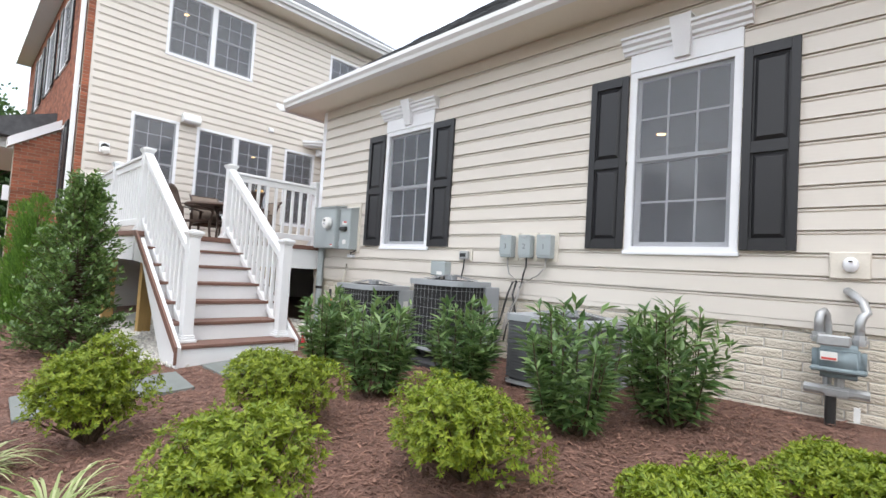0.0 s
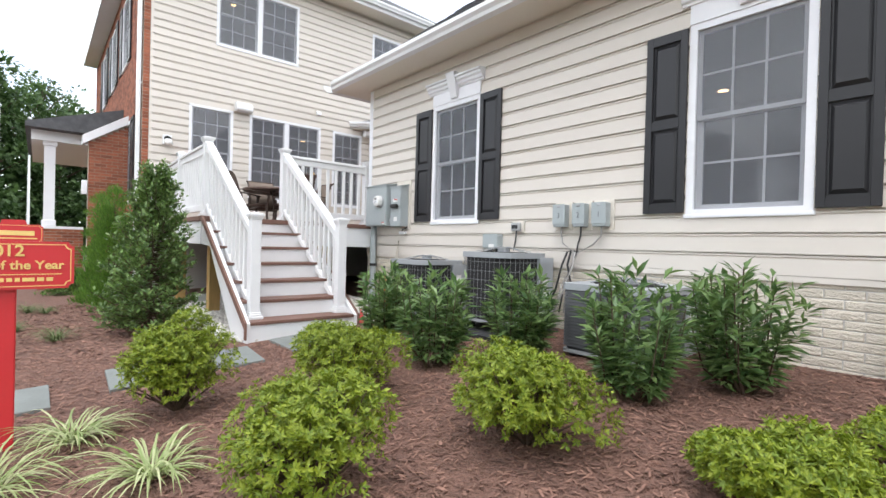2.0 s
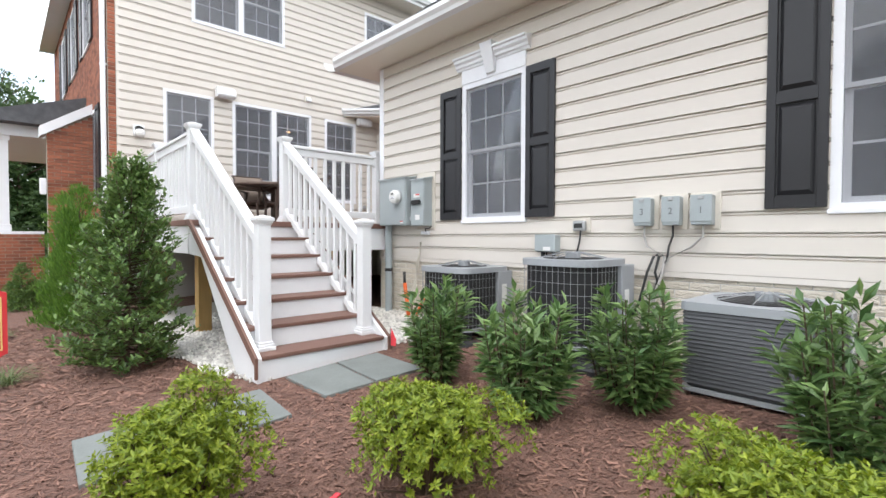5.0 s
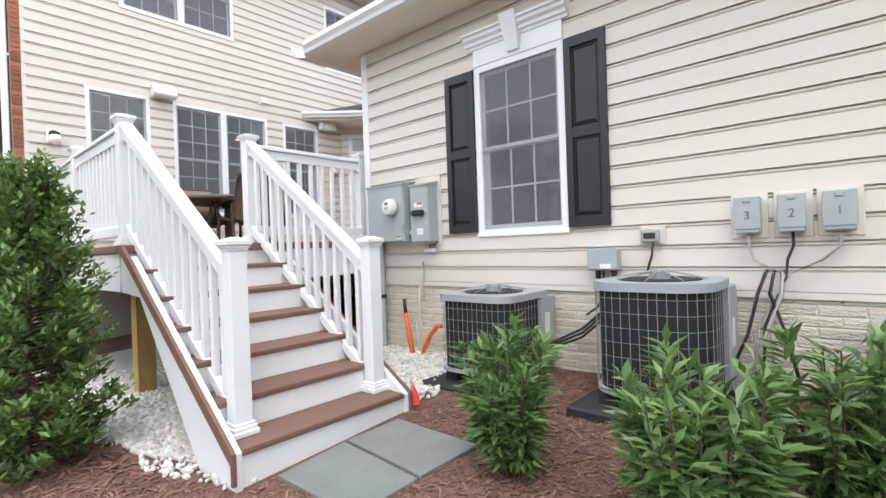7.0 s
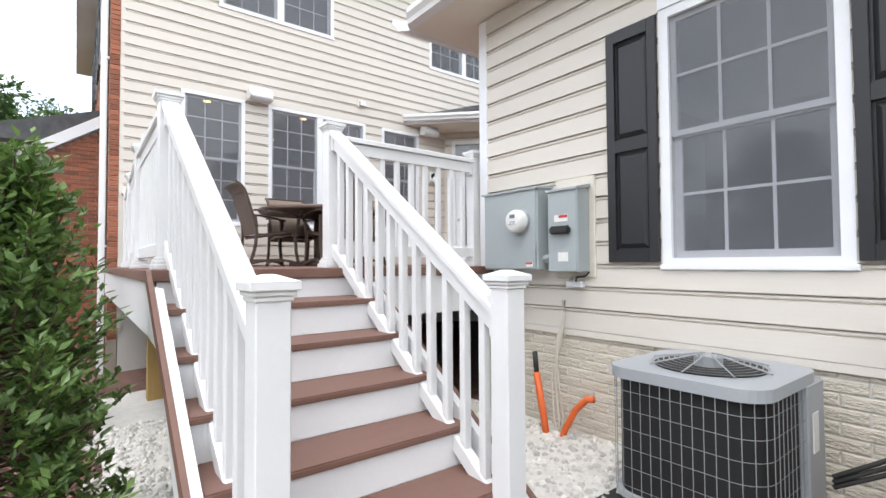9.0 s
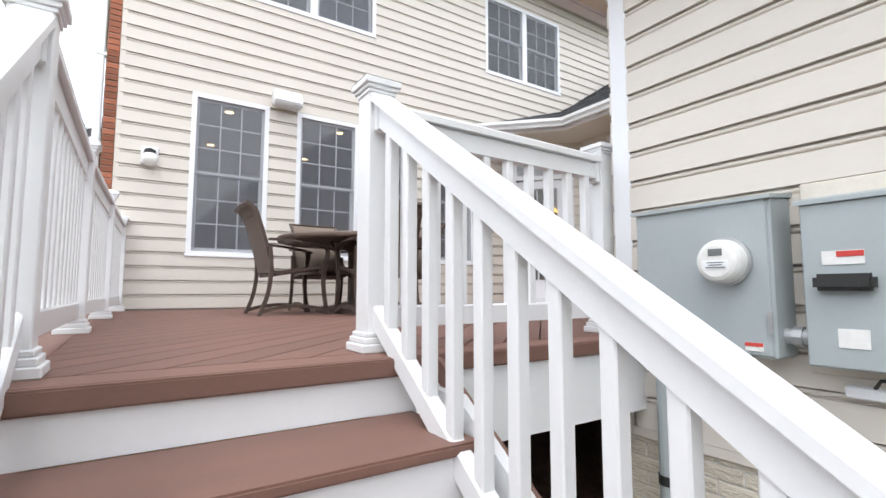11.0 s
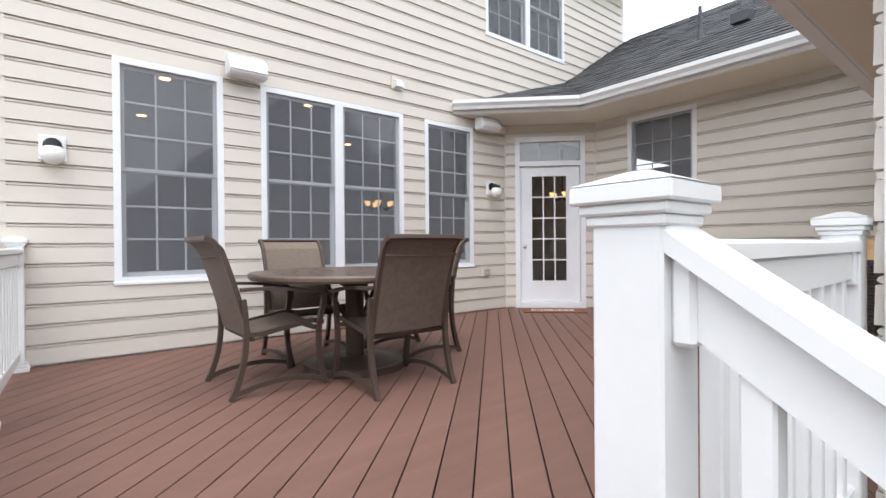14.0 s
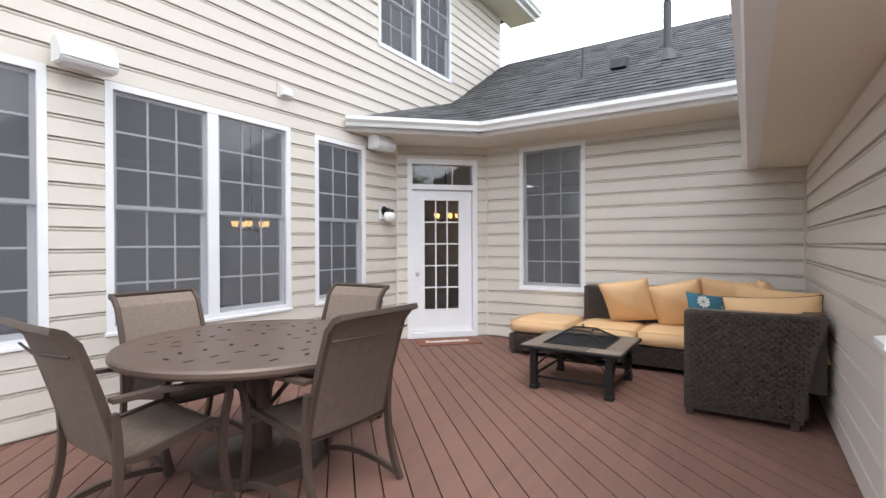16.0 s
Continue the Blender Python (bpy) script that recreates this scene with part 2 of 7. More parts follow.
# ---- the setting: ground ----
DZ = 1.236                     # deck level
bm = bmesh.new()
xs = [-400, -150, -60, -30, -16, -12] + [-10 + 0.5 * i for i in range(36)] + [9, 12, 16, 30, 60, 150, 400]
ys = [-400, -150, -60, -30, -16, -12] + [-8 + 0.5 * i for i in range(44)] + [15, 18, 22, 30, 60, 150, 400]
gv = [[bm.verts.new((x, y, ground_z(x, y))) for y in ys] for x in xs]
for i in range(len(xs) - 1):
    for j in range(len(ys) - 1):
        bm.faces.new((gv[i][j], gv[i + 1][j], gv[i + 1][j + 1], gv[i][j + 1]))
ground = tagged(part("ground", bm, MULCH, smooth=True), "brown shredded mulch ground sloping round the house", "ground", kind="structure")

# ---- walls ----
COURSE = 0.157
WT = 0.2


SECTION = [(0.0, 0.0285), (0.12, 0.025), (0.1215, 0.008), (0.126, 0.007), (0.129, 0.016), (0.134, 0.0205), (0.14, 0.021), (0.146, 0.017), (0.1485, 0.012), (0.1495, 0.0015), (COURSE, 0.0015)]


def profile(z):
    """How far the siding stands out at height z of a course: a flat face, a groove, a rounded bead, the gap under the next lap."""
    for (a, p), (b, q) in zip(SECTION, SECTION[1:]):
        if z <= b:
            return p + (q - p) * (z - a) / (b - a)
    return SECTION[-1][1]


def course_mesh(a, b):
    zs = sorted({a, b, *[z for z, _ in SECTION if a < z < b]})
    bm = bmesh.new()
    pts = [(0.0, a)] + [(-profile(z), z) for z in zs] + [(0.0, b)]
    prism(bm, pts, 0, 1, "x")
    return mesh(bm, "siding_course")


FULL = course_mesh(0, COURSE)
LATER = []                     # courses and bricks are laid last


def wall(name, m, u0, u1, z0, z1, holes, label, siding=True, start=None, thick=WT, material=PLASTER, pitch=COURSE):
    """A wall with openings: a solid core with real holes; siding courses are hung on it later."""
    us = sorted({u0, u1, *[h[0] for h in holes], *[h[1] for h in holes]})
    zs = sorted({z0, z1, *[h[2] for h in holes], *[h[3] for h in holes]})
    us, zs = [u for u in us if u0 <= u <= u1], [z for z in zs if z0 <= z <= z1]
    bm = bmesh.new()
    for a, b in zip(us, us[1:]):
        run = None
        for c, d in zip(zs, zs[1:]):
            if any(h[0] <= a and b <= h[1] and h[2] <= c and d <= h[3] for h in holes):
                if run:
                    box(bm, a, b, 0, thick, *run)
                run = None
            else:
                run = (run[0] if run else c, d)
        if run:
            box(bm, a, b, 0, thick, *run)
    ob = tagged(part(name, bm, material, m=m), label, "wall", kind="structure")
    if siding:
        LATER.append((ob, u0 + (0.1 if name == "wall_west" else 0), u1, z0 if start is None else start, z1, holes, pitch))
    return ob


def hang_siding(ob, u0, u1, z0, z1, holes, pitch):
    z, f = z0, pitch / COURSE
    while z < z1 - 0.01:
        top = min(z + pitch, z1)
        cuts = sorted({z, top, *[c for h in holes for c in (h[2], h[3]) if z + 0.004 < c < top - 0.004]})
        for a, b in zip(cuts, cuts[1:]):
            mid = (a + b) / 2
            blocked = sorted((h[0], h[1]) for h in holes if h[2] < mid < h[3])
            u = u0
            for p, q in blocked + [(u1, u1)]:
                if min(p, u1) - u > 0.01:
                    whole = b - a > pitch - 0.001
                    d = FULL if whole else course_mesh((a - z) / f, (b - z) / f)
                    part("siding_course", d, SIDING, ob, m=Matrix.Translation((u, 0, z)) @ Matrix.Diagonal((min(p, u1) - u, 1, f, 1)))
                u = max(u, q)
        z += pitch


YA, XB, XC, YD = 10.985, 4.285, 8.365, 6.395
MA = pose(0, YA, 0)
MB = pose(XB, 0, 0, 0, 0, -90)          # u = -y
MC = pose(XC, 0, 0, 0, 0, -90)
MD = pose(0, YD, 0, 0, 0, 180)          # u = -x
NK = 18.425
MN = pose(NK - YA, YA, 0, 0, 0, -45)  # the door wall, across the corner
NL = (XC - (NK - YA)) * math.sqrt(2)

A_WIN = [(2.7, 3.573, 1.852, 3.775), (3.922, 5.637, 1.86, 3.772), (5.966, 6.795, 1.868, 3.765)]
U_WIN = [(3.195, 5.025, 5.122, 6.53), (7.058, 8.858, 5.13, 6.53)]
B_WIN = [(-1.6, -0.78, 1.23, 2.74), (-4.815, -3.943, 1.23, 2.74)]
C_WIN = [(-9.553, -8.655, 1.925, 3.848)]
DU0 = (NL - 1.0) / 2
DOOR = (DU0, DU0 + 1.0, DZ, 3.722)
wall_north = wall("wall_north", MA, 1.99, 10.66, -0.4, 6.93, A_WIN + U_WIN + [(NK - YA + 0.1, 10.4, DZ, 3.88)], "two-storey house wall clad in cream vinyl siding", start=DZ + 0.02)
wall_west = wall("wall_west", MB, -6.4, 7.5, -0.3, 3.32, B_WIN, "single-storey wing wall clad in cream vinyl siding above painted brick", start=0.809, pitch=0.148)
wall_east = wall("wall_east", MC, -(NK - XC), -YD, -0.3, 3.95, C_WIN, "sided wall behind the outdoor sofa", start=DZ + 0.02, pitch=0.1595)
wall_south = wall("wall_south", MD, -XC, -XB, -0.3, 3.32, [], "sided end wall of the wing along the deck", start=DZ + 0.02, pitch=0.1595)
wall_nook = wall("wall_corner", MN, 0.0, NL, -0.3, 3.95, [DOOR], "narrow angled sided wall that holds the patio door", start=DZ + 0.02, pitch=0.1595)


def trim(name, bm, m, label, material=TRIMW, category="trim"):
    return tagged(part(name, bm, material, m=m), label, category, kind="structure")


trim("trim", B(0, 0.1, 0, 0.1, DZ, 3.3), pose(XB - 0.022, YD - 0.1, 0), "white corner board of the wing")
trim("trim", B(0, 0.06, 0, 0.06, 0.765, DZ - 0.03), pose(XB - 0.02, YD - 0.06, 0), "cream corner strip below the deck", SIDING)
trim("trim", B(0, 13.8, 0, 0.026, 0.762, 0.807, 0.003), pose(XB - 0.026, 6.33, 0, 0, 0, -90), "cream starter strip under the lowest siding course", SIDING)
trim("trim", B(0, 0.05, 0, 0.03, 0.4, 6.9), pose(1.985, YA - 0.022, 0), "cream siding edge strip beside the brick", SIDING)
trim("trim", B(0, 0.09, 0, 0.03, 4.4, 6.9), pose(10.6, YA - 0.022, 0), "white corner board of the tall house")
for px, py, a in ((NK - YA, YA, -22), (XC, NK - XC, -68)):
    trim("trim", B(-0.02, 0.02, -0.03, 0.02, DZ, 3.9, 0.004), pose(px, py, 0, 0, 0, a), "slim cream corner strip between two siding runs", SIDING)
trim("trim", B(-0.02, 0.02, -0.02, 0.02, DZ, 3.32, 0.004), pose(XC - 0.025, YD + 0.025, 0), "slim cream inside corner strip", SIDING)


# ---- windows and door ----
def window(name, m, hole, cols, rows, label, double=False, casing=0.055, depth=0.03):
    """A double-hung window: casing, two sashes with grilles, glass."""
    u0, u1, z0, z1 = hole
    w = thing(name, label, "window", m, kind="structure")
    bm = bmesh.new()
    for a, b, c, d in ((u0, u0 + casing, z0, z1), (u1 - casing, u1, z0, z1), (u0 + casing, u1 - casing, z1 - casing, z1), (u0 + casing, u1 - casing, z0, z0 + casing)):
        box(bm, a, b, -depth, 0.11, c, d)
    part("window_frame", bm, TRIMW, w)
    part("window_sill", B(u0 - 0.012, u1 + 0.012, -depth - 0.012, 0.0, z0 - 0.012, z0 + 0.018, 0.004), TRIMW, w)
    mid = (u0 + u1) / 2
    bays = [(u0 + casing, mid - 0.05), (mid + 0.05, u1 - casing)] if double else [(u0 + casing, u1 - casing)]
    if double:
        part("mullion", B(mid - 0.05, mid + 0.05, -depth + 0.002, 0.11, z0 + casing, z1 - casing), TRIMW, w)
    zm = (z0 + z1) / 2
    for a, b in bays:
        net = bmesh.new()
        net.faces.new([net.verts.new(p) for p in ((a - 0.004, -0.008, z0 + casing - 0.004), (b + 0.004, -0.008, z0 + casing - 0.004), (b + 0.004, -0.008, z1 - casing + 0.004), (a - 0.004, -0.008, z1 - casing + 0.004))])
        part("insect_screen", net, SCREEN, w, "fine grey insect screen over both sashes").visible_shadow = False
        for k, (c, d) in enumerate(((zm, z1 - casing), (z0 + casing, zm + 0.03))):
            y = 0.0 + 0.03 * k
            bm = bmesh.new()
            f = 0.032 if k == 0 else 0.04
            box(bm, a, a + f, y, y + 0.028, c, d)
            box(bm, b - f, b, y, y + 0.028, c, d)
            box(bm, a + f, b - f, y, y + 0.028, c, c + f)
            box(bm, a + f, b - f, y, y + 0.028, d - f, d)
            s = part("upper_sash" if k == 0 else "lower_sash", bm, TRIMW, w)
            bm = bmesh.new()
            for i in range(1, cols):
                u = a + f + (b - a - 2 * f) * i / cols
                box(bm, u - 0.008, u + 0.008, y + 0.002, y + 0.008, c + f, d - f)
            for i in range(1, rows):
                z = c + f + (d - c - 2 * f) * i / rows
                box(bm, a + f, b - f, y + 0.0025, y + 0.0075, z - 0.008, z + 0.008)
            part("grille", bm, TRIMW, s)
            pane = part("pane", B(a + f - 0.004, b - f + 0.004, y + 0.010, y + 0.014, c + f - 0.004, d - f + 0.004), GLASS, s)
            pane.visible_shadow = False
            if k == 0:
                part("sash_lock", B((a + b) / 2 - 0.03, (a + b) / 2 + 0.03, y + 0.03, y + 0.04, c + f, c + f + 0.014, 0.003), TRIMW, s)
    return w


for i, h in enumerate(A_WIN):
    window(f"window_{i + 1}", MA, h, 3, 3, "tall white double-hung window with grilles facing the deck" if i != 1 else "paired white double-hung windows with grilles facing the deck", double=i == 1)
for i, h in enumerate(U_WIN):
    window(f"window_{i + 4}", MA, h, 3, 2, "paired white upper-storey window with grilles", double=True)
for i, h in enumerate(B_WIN):
    window(f"window_{i + 6}", MB, h, 3, 2, "white double-hung window with grilles on the wing")
window("window_8", MC, C_WIN[0], 3, 3, "white double-hung window with grilles above the sofa")


# interiors seen through the glass
def room(name, x0, x1, y0, y1, z0, z1, label):
    r = thing(name, label, "room", kind="structure")
    part("room_floor", B(x0, x1, y0, y1, z0 - 0.1, z0), DARKWOOD, r)
    part("room_ceiling", B(x0, x1, y0, y1, z1, z1 + 0.1), PLASTER, r)
    part("room_wall", B(x0, x1, y1, y1 + 0.1, z0, z1), PLASTER, r)
    part("room_wall", B(x0 - 0.1, x0, y0, y1, z0, z1), PLASTER, r)
    part("room_wall", B(x1, x1 + 0.1, y0, y1, z0, z1), PLASTER, r)
    return r


room("room", 2.2, 9.9, YA + WT + 0.002, YA + 5.2, DZ + 0.05, DZ + 2.85, "dim living room behind the deck windows")
room("room", 2.2, 10.4, YA + WT + 0.002, YA + 4.2, 4.4, 6.85, "dim upstairs room")
r = thing("room", "dim room inside the wing", "room", kind="structure")
part("room_floor", B(XB + WT, 8.0, -7.3, 6.19, 0.4, 0.5), DARKWOOD, r)
part("room_ceiling", B(XB + WT, 8.0, -7.3, 6.2, 3.1, 3.2), PLASTER, r)
part("room_wall", B(8.0, 8.1, -7.3, 6.2, 0.5, 3.1), PLASTER, r)
# room plaster with the indoor dimness put into its colour, so the door glass stays dark
NOOKSHADE = mat("nook_plaster_shaded", (0.07, 0.066, 0.062), 0.9, spots=0.06, scale=1.5)
r = thing("room", "dim kitchen nook behind the patio door", "room", kind="structure")
part("room_floor", B(XC + WT, 13.0, 6.7, YA + WT, DZ - 0.1, DZ), DARKWOOD, r)
part("room_ceiling", B(XC + WT, 13.0, 6.7, YA + WT, 3.9, 3.95), NOOKSHADE, r)
part("room_wall", B(13.0, 13.1, 6.7, YA + 2, DZ, 3.9), NOOKSHADE, r)



def downlight(x, y, z):
    d = thing("recessed_downlight", "warm glowing recessed ceiling downlight seen through a window", "ceiling light", pose(x, y, z), "downlights")
    bm = bmesh.new()
    cyl(bm, (0, 0, -0.012), (0, 0, 0), 0.085, seg=20)
    part("trim_ring", bm, TRIMW, d)
    bm = bmesh.new()
    cyl(bm, (0, 0, -0.016), (0, 0, -0.0125), 0.06, seg=20)
    part("lens", bm, WARM, d)
    return d


for x, y in ((3.3, 12.3), (3.3, 14.2), (5.0, 12.3), (5.0, 14.2), (6.6, 12.3), (6.6, 14.2)):
    downlight(x, y, DZ + 2.85)
for x, y in ((6.0, 0.9), (6.0, 3.6), (7.2, 2.4)):
    downlight(x, y, 3.1)
for x in (4.0, 8.0):
    downlight(x, 12.6, 6.85)

# patio door in the angled wall
door = thing("door_1", "white patio door with fifteen panes and a transom above", "door", MN, kind="structure")
u0, u1, z0, z1 = DOOR
bm = bmesh.new()
for a, b, c, d in ((u0, u0 + 0.07, z0, z1), (u1 - 0.07, u1, z0, z1), (u0 + 0.07, u1 - 0.07, z1 - 0.07, z1), (u0 + 0.07, u1 - 0.07, 3.3, 3.37)):
    box(bm, a, b, -0.03, 0.12, c, d)
part("door_frame", bm, TRIMW, door)
part("threshold", B(u0 + 0.07, u1 - 0.07, -0.035, 0.12, z0, z0 + 0.09, 0.006), TRIMW, door)
bm = bmesh.new()
box(bm, u0 + 0.07, u1 - 0.07, 0.02, 0.03, 3.37, 3.64)
tp = part("transom_pane", bm, GLASS, door)
tp.visible_shadow = False
bm = bmesh.new()
for i in (1, 2):
    u = u0 + 0.07 + (u1 - u0 - 0.14) * i / 3
    box(bm, u - 0.007, u + 0.007, 0.005, 0.02, 3.37, 3.64)
part("transom_grille", bm, TRIMW, door)
a, b, c, d = u0 + 0.075, u1 - 0.075, z0 + 0.095, 3.295
ga, gb, gc, gd = a + 0.17, b - 0.19, c + 0.3, d - 0.14
bm = bmesh.new()
for e in ((a, ga, c, d), (gb, b, c, d), (ga, gb, c, gc), (ga, gb, gd, d)):
    box(bm, e[0], e[1], 0.02, 0.065, e[2], e[3])
leaf = part("door_leaf", bm, TRIMW, door)
bm = bmesh.new()
for i in (1, 2):
    u = ga + (gb - ga) * i / 3
    box(bm, u - 0.009, u + 0.009, 0.022, 0.062, gc, gd)
for i in range(1, 5):
    z = gc + (gd - gc) * i / 5
    box(bm, ga, gb, 0.0225, 0.0615, z - 0.009, z + 0.009)
for e in ((ga - 0.02, ga, gc - 0.02, gd + 0.02), (gb, gb + 0.02, gc - 0.02, gd + 0.02), (ga, gb, gc - 0.02, gc), (ga, gb, gd, gd + 0.02)):
    box(bm, e[0], e[1], 0.012, 0.0195, e[2], e[3])
part("muntins", bm, TRIMW, leaf)
pn = part("pane", B(ga, gb, 0.04, 0.045, gc, gd), DOORGLASS, leaf)
pn.visible_shadow = False
NICKEL = mat("satin_nickel", (0.6, 0.58, 0.54), 0.3, 1.0, spots=0.05)
bm = bmesh.new()
cyl(bm, (a + 0.06, 0.02, 2.13), (a + 0.06, -0.03, 2.13), 0.012)
bmesh.ops.create_uvsphere(bm, u_segments=14, v_segments=8, radius=0.03, matrix=Matrix.Translation((a + 0.06, -0.045, 2.13)))
part("door_knob", bm, NICKEL, leaf, "round satin nickel knob", smooth=True)

# ---- roofs, soffits and gutters ----
def gutter_run(m, length, ends=(0.0, 0.0)):
    """A K-style gutter along local x: front face towards -y, top at z = 0; mitred by ends."""
    bm = bmesh.new()
    pts = [(0.0, 0.0), (0.0, -0.115), (-0.075, -0.115), (-0.085, -0.08), (-0.115, -0.045), (-0.115, 0.0), (-0.105, 0.0), (-0.105, -0.03), (-0.01, -0.03), (-0.01, 0.0)]
    lo = [bm.verts.new((ends[0] * p[0], *p)) for p in pts]
    hi = [bm.verts.new((length + ends[1] * p[0], *p)) for p in pts]
    n = len(pts)
    for i in range(n):
        bm.faces.new((lo[i], lo[(i + 1) % n], hi[(i + 1) % n], hi[i]))
    bm.faces.new(lo[::-1])
    bm.faces.new(hi)
    bmesh.ops.recalc_face_normals(bm, faces=bm.faces)
    return tagged(part("gutter", bm, WHITE, m=m), "white aluminium gutter along the eave", "gutter", kind="structure")


def slab(name, pts, t, material, label, category="roof"):
    """A sloping flat slab under the polygon pts, t thick."""
    bm = bmesh.new()
    up, lo = [bm.verts.new(p) for p in pts], [bm.verts.new((p[0], p[1], p[2] - t)) for p in pts]
    n = len(pts)
    bm.faces.new(up)
    bm.faces.new(lo[::-1])
    for i in range(n):
        bm.faces.new((up[i], lo[i], lo[(i + 1) % n], up[(i + 1) % n]))
    bmesh.ops.recalc_face_normals(bm, faces=bm.faces)
    return tagged(part(name, bm, material), label, category, kind="structure")


def inside(p, poly):
    c = False
    for (x0, y0), (x1, y1) in zip(poly, poly[1:] + poly[:1]):
        if (y0 > p[1]) != (y1 > p[1]) and p[0] < (x1 - x0) * (p[1] - y0) / (y1 - y0) + x0:
            c = not c
    return c


def shingles(parent, corner, along, up, rows, cols, poly, seed):
    """Roof shingles as thin overlapping tabs on the slope that starts at corner; poly bounds them in (along, up) metres."""
    rng = random.Random(seed)
    along, up = Vector(along).normalized(), Vector(up).normalized()
    nrm = along.cross(up).normalized()
    if nrm.z < 0:
        nrm = -nrm
    verts, faces = [], []
    h = 0.14
    for r in range(rows):
        a = -rng.random() * 0.3
        while a < cols:
            w = rng.choice((0.11, 0.16, 0.2, 0.26))
            if inside((a + w / 2, r * h + h / 2), poly):
                t = rng.choice((0.008, 0.008, 0.013))
                base = Vector(corner) + along * a + up * (r * h)
                k = len(verts)
                for du, dv, dn in ((0, 0, 0.001), (w - 0.004, 0, 0.001), (w - 0.004, 0, t + 0.004), (0, 0, t + 0.004), (w - 0.004, h + 0.03, 0.002), (0, h + 0.03, 0.002)):
                    verts.append(base + along * du + up * dv + nrm * dn)
                faces += [(k, k + 1, k + 2, k + 3), (k + 3, k + 2, k + 4, k + 5), (k, k + 3, k + 5), (k + 1, k + 4, k + 2)]
            a += w
    d = bpy.data.meshes.new("shingles")
    d.from_pydata(verts, [], faces)
    ob = part("shingles", d, SHINGLE, parent)
    return tagged(ob, kind="stuff")


# wing: hip roof
EX, EY, EZ, SL = 3.88, 6.83, 3.43, 0.85
slab_b = slab("roof_wing", [(EX, -8, EZ), (EX, EY, EZ), (EX + 3.6, EY - 3.6, EZ + 3.6 * SL), (EX + 3.6, -8, EZ + 3.6 * SL)], 0.03, SHINGLE, "charcoal asphalt shingle roof slope over the wing")
slab("roof_wing", [(EX, EY, EZ), (8.5, EY, EZ), (8.5, EY - 3.6, EZ + 3.6 * SL), (EX + 3.6, EY - 3.6, EZ + 3.6 * SL)], 0.03, SHINGLE, "charcoal shingle hip end of the wing roof")
slab("roof_wing", [(EX + 3.6, -8, EZ + 3.6 * SL), (EX + 3.6, EY - 3.6, EZ + 3.6 * SL), (8.5, EY - 3.6, EZ + 3.6 * SL), (12, -8, EZ)], 0.03, SHINGLE, "charcoal shingle rear slope of the wing roof")
ul = math.sqrt(1 + SL * SL)
shingles(slab_b, (EX, EY, EZ), (0, -1, 0), (1, 0, SL), 34, 15, [(0, 0), (15, 0), (15, 4.7), (3.6, 4.7)], 3)
slab("soffit", [(EX, -8, 3.345), (XB - 0.001, -8, 3.345), (XB - 0.001, YD, 3.345), (XC, YD, 3.345), (XC, EY, 3.345), (EX, EY, 3.345)], 0.025, SOFFIT, "cream vented soffit under the wing eave", "soffit")
tagged(part("fascia", B(EX - 0.02, EX, -8, EY + 0.02, 3.32, EZ), WHITE), "white fascia board", "fascia", kind="structure")
tagged(part("fascia", B(EX, XC, EY, EY + 0.02, 3.32, EZ), WHITE), "white fascia board", "fascia", kind="structure")
gutter_run(pose(EX - 0.02, EY + 0.02, EZ + 0.0, 0, 0, -90), 15, (-1.0, 0))
gutter_run(pose(XC, EY + 0.02, EZ + 0.0, 0, 0, 180), XC - EX + 0.02, (0, -1.0))

# corner nook roof between the tall house and the wing
E1 = (7.635, 9.795, 4.04)
main_z = lambda x: 4.04 + 0.629 * (x - 7.635)
slab_n = slab("roof_nook", [(7.635, 6.4, 4.04), E1, (8.9, YA - 0.02, main_z(8.9)), (10.66, YA - 0.02, main_z(10.66)), (10.75, YA + 1.5, main_z(10.75)), (10.75, 6.4, main_z(10.75))], 0.03, SHINGLE, "charcoal asphalt shingle roof slope above the sofa wall")
shingles(slab_n, (7.635, 10.995, 4.04), (0, -1, 0), (1, 0, 0.629), 27, 4.6, [(1.2, 0), (4.6, 0), (4.6, 3.72), (0.05, 3.72), (0.05, 1.55)], 5)
slab_c = slab("roof_nook", [E1, (6.455, YA - 0.02, 4.04), (6.455, YA - 0.01, 4.05), (8.9, YA - 0.02, main_z(8.9))], 0.03, SHINGLE, "low shingle slope over the angled door wall")
e_a = Vector((6.455 - 7.635, YA - 9.795, 0))
e_l = e_a.length
e_u = Vector((8.9, YA, main_z(8.9))) - Vector(E1)
e_n = e_a.cross(e_u).normalized()
e_up = e_n.cross(e_a.normalized())
if e_up.z < 0:
    e_up = -e_up
tx, ty = e_u.dot(e_a.normalized()), e_u.dot(e_up)
shingles(slab_c, E1, e_a, e_up, 14, e_l + 1.5, [(0, 0), (e_l, 0), (tx - 0.02, ty)], 6)
slab("soffit", [(7.655, 6.4, 3.93), (7.655, 9.8, 3.93), (6.475, YA - 0.02, 3.93), (NK - YA, YA - 0.02, 3.93), (XC, NK - XC, 3.93), (XC, 6.4, 3.93)], 0.03, SOFFIT, "cream soffit under the nook eave", "soffit")
slab("fascia", [(7.635, 6.4, 4.04), (7.635, 9.795, 4.04), (7.657, 9.8, 4.04), (7.657, 6.4, 4.04)], 0.13, WHITE, "white fascia board", "fascia")
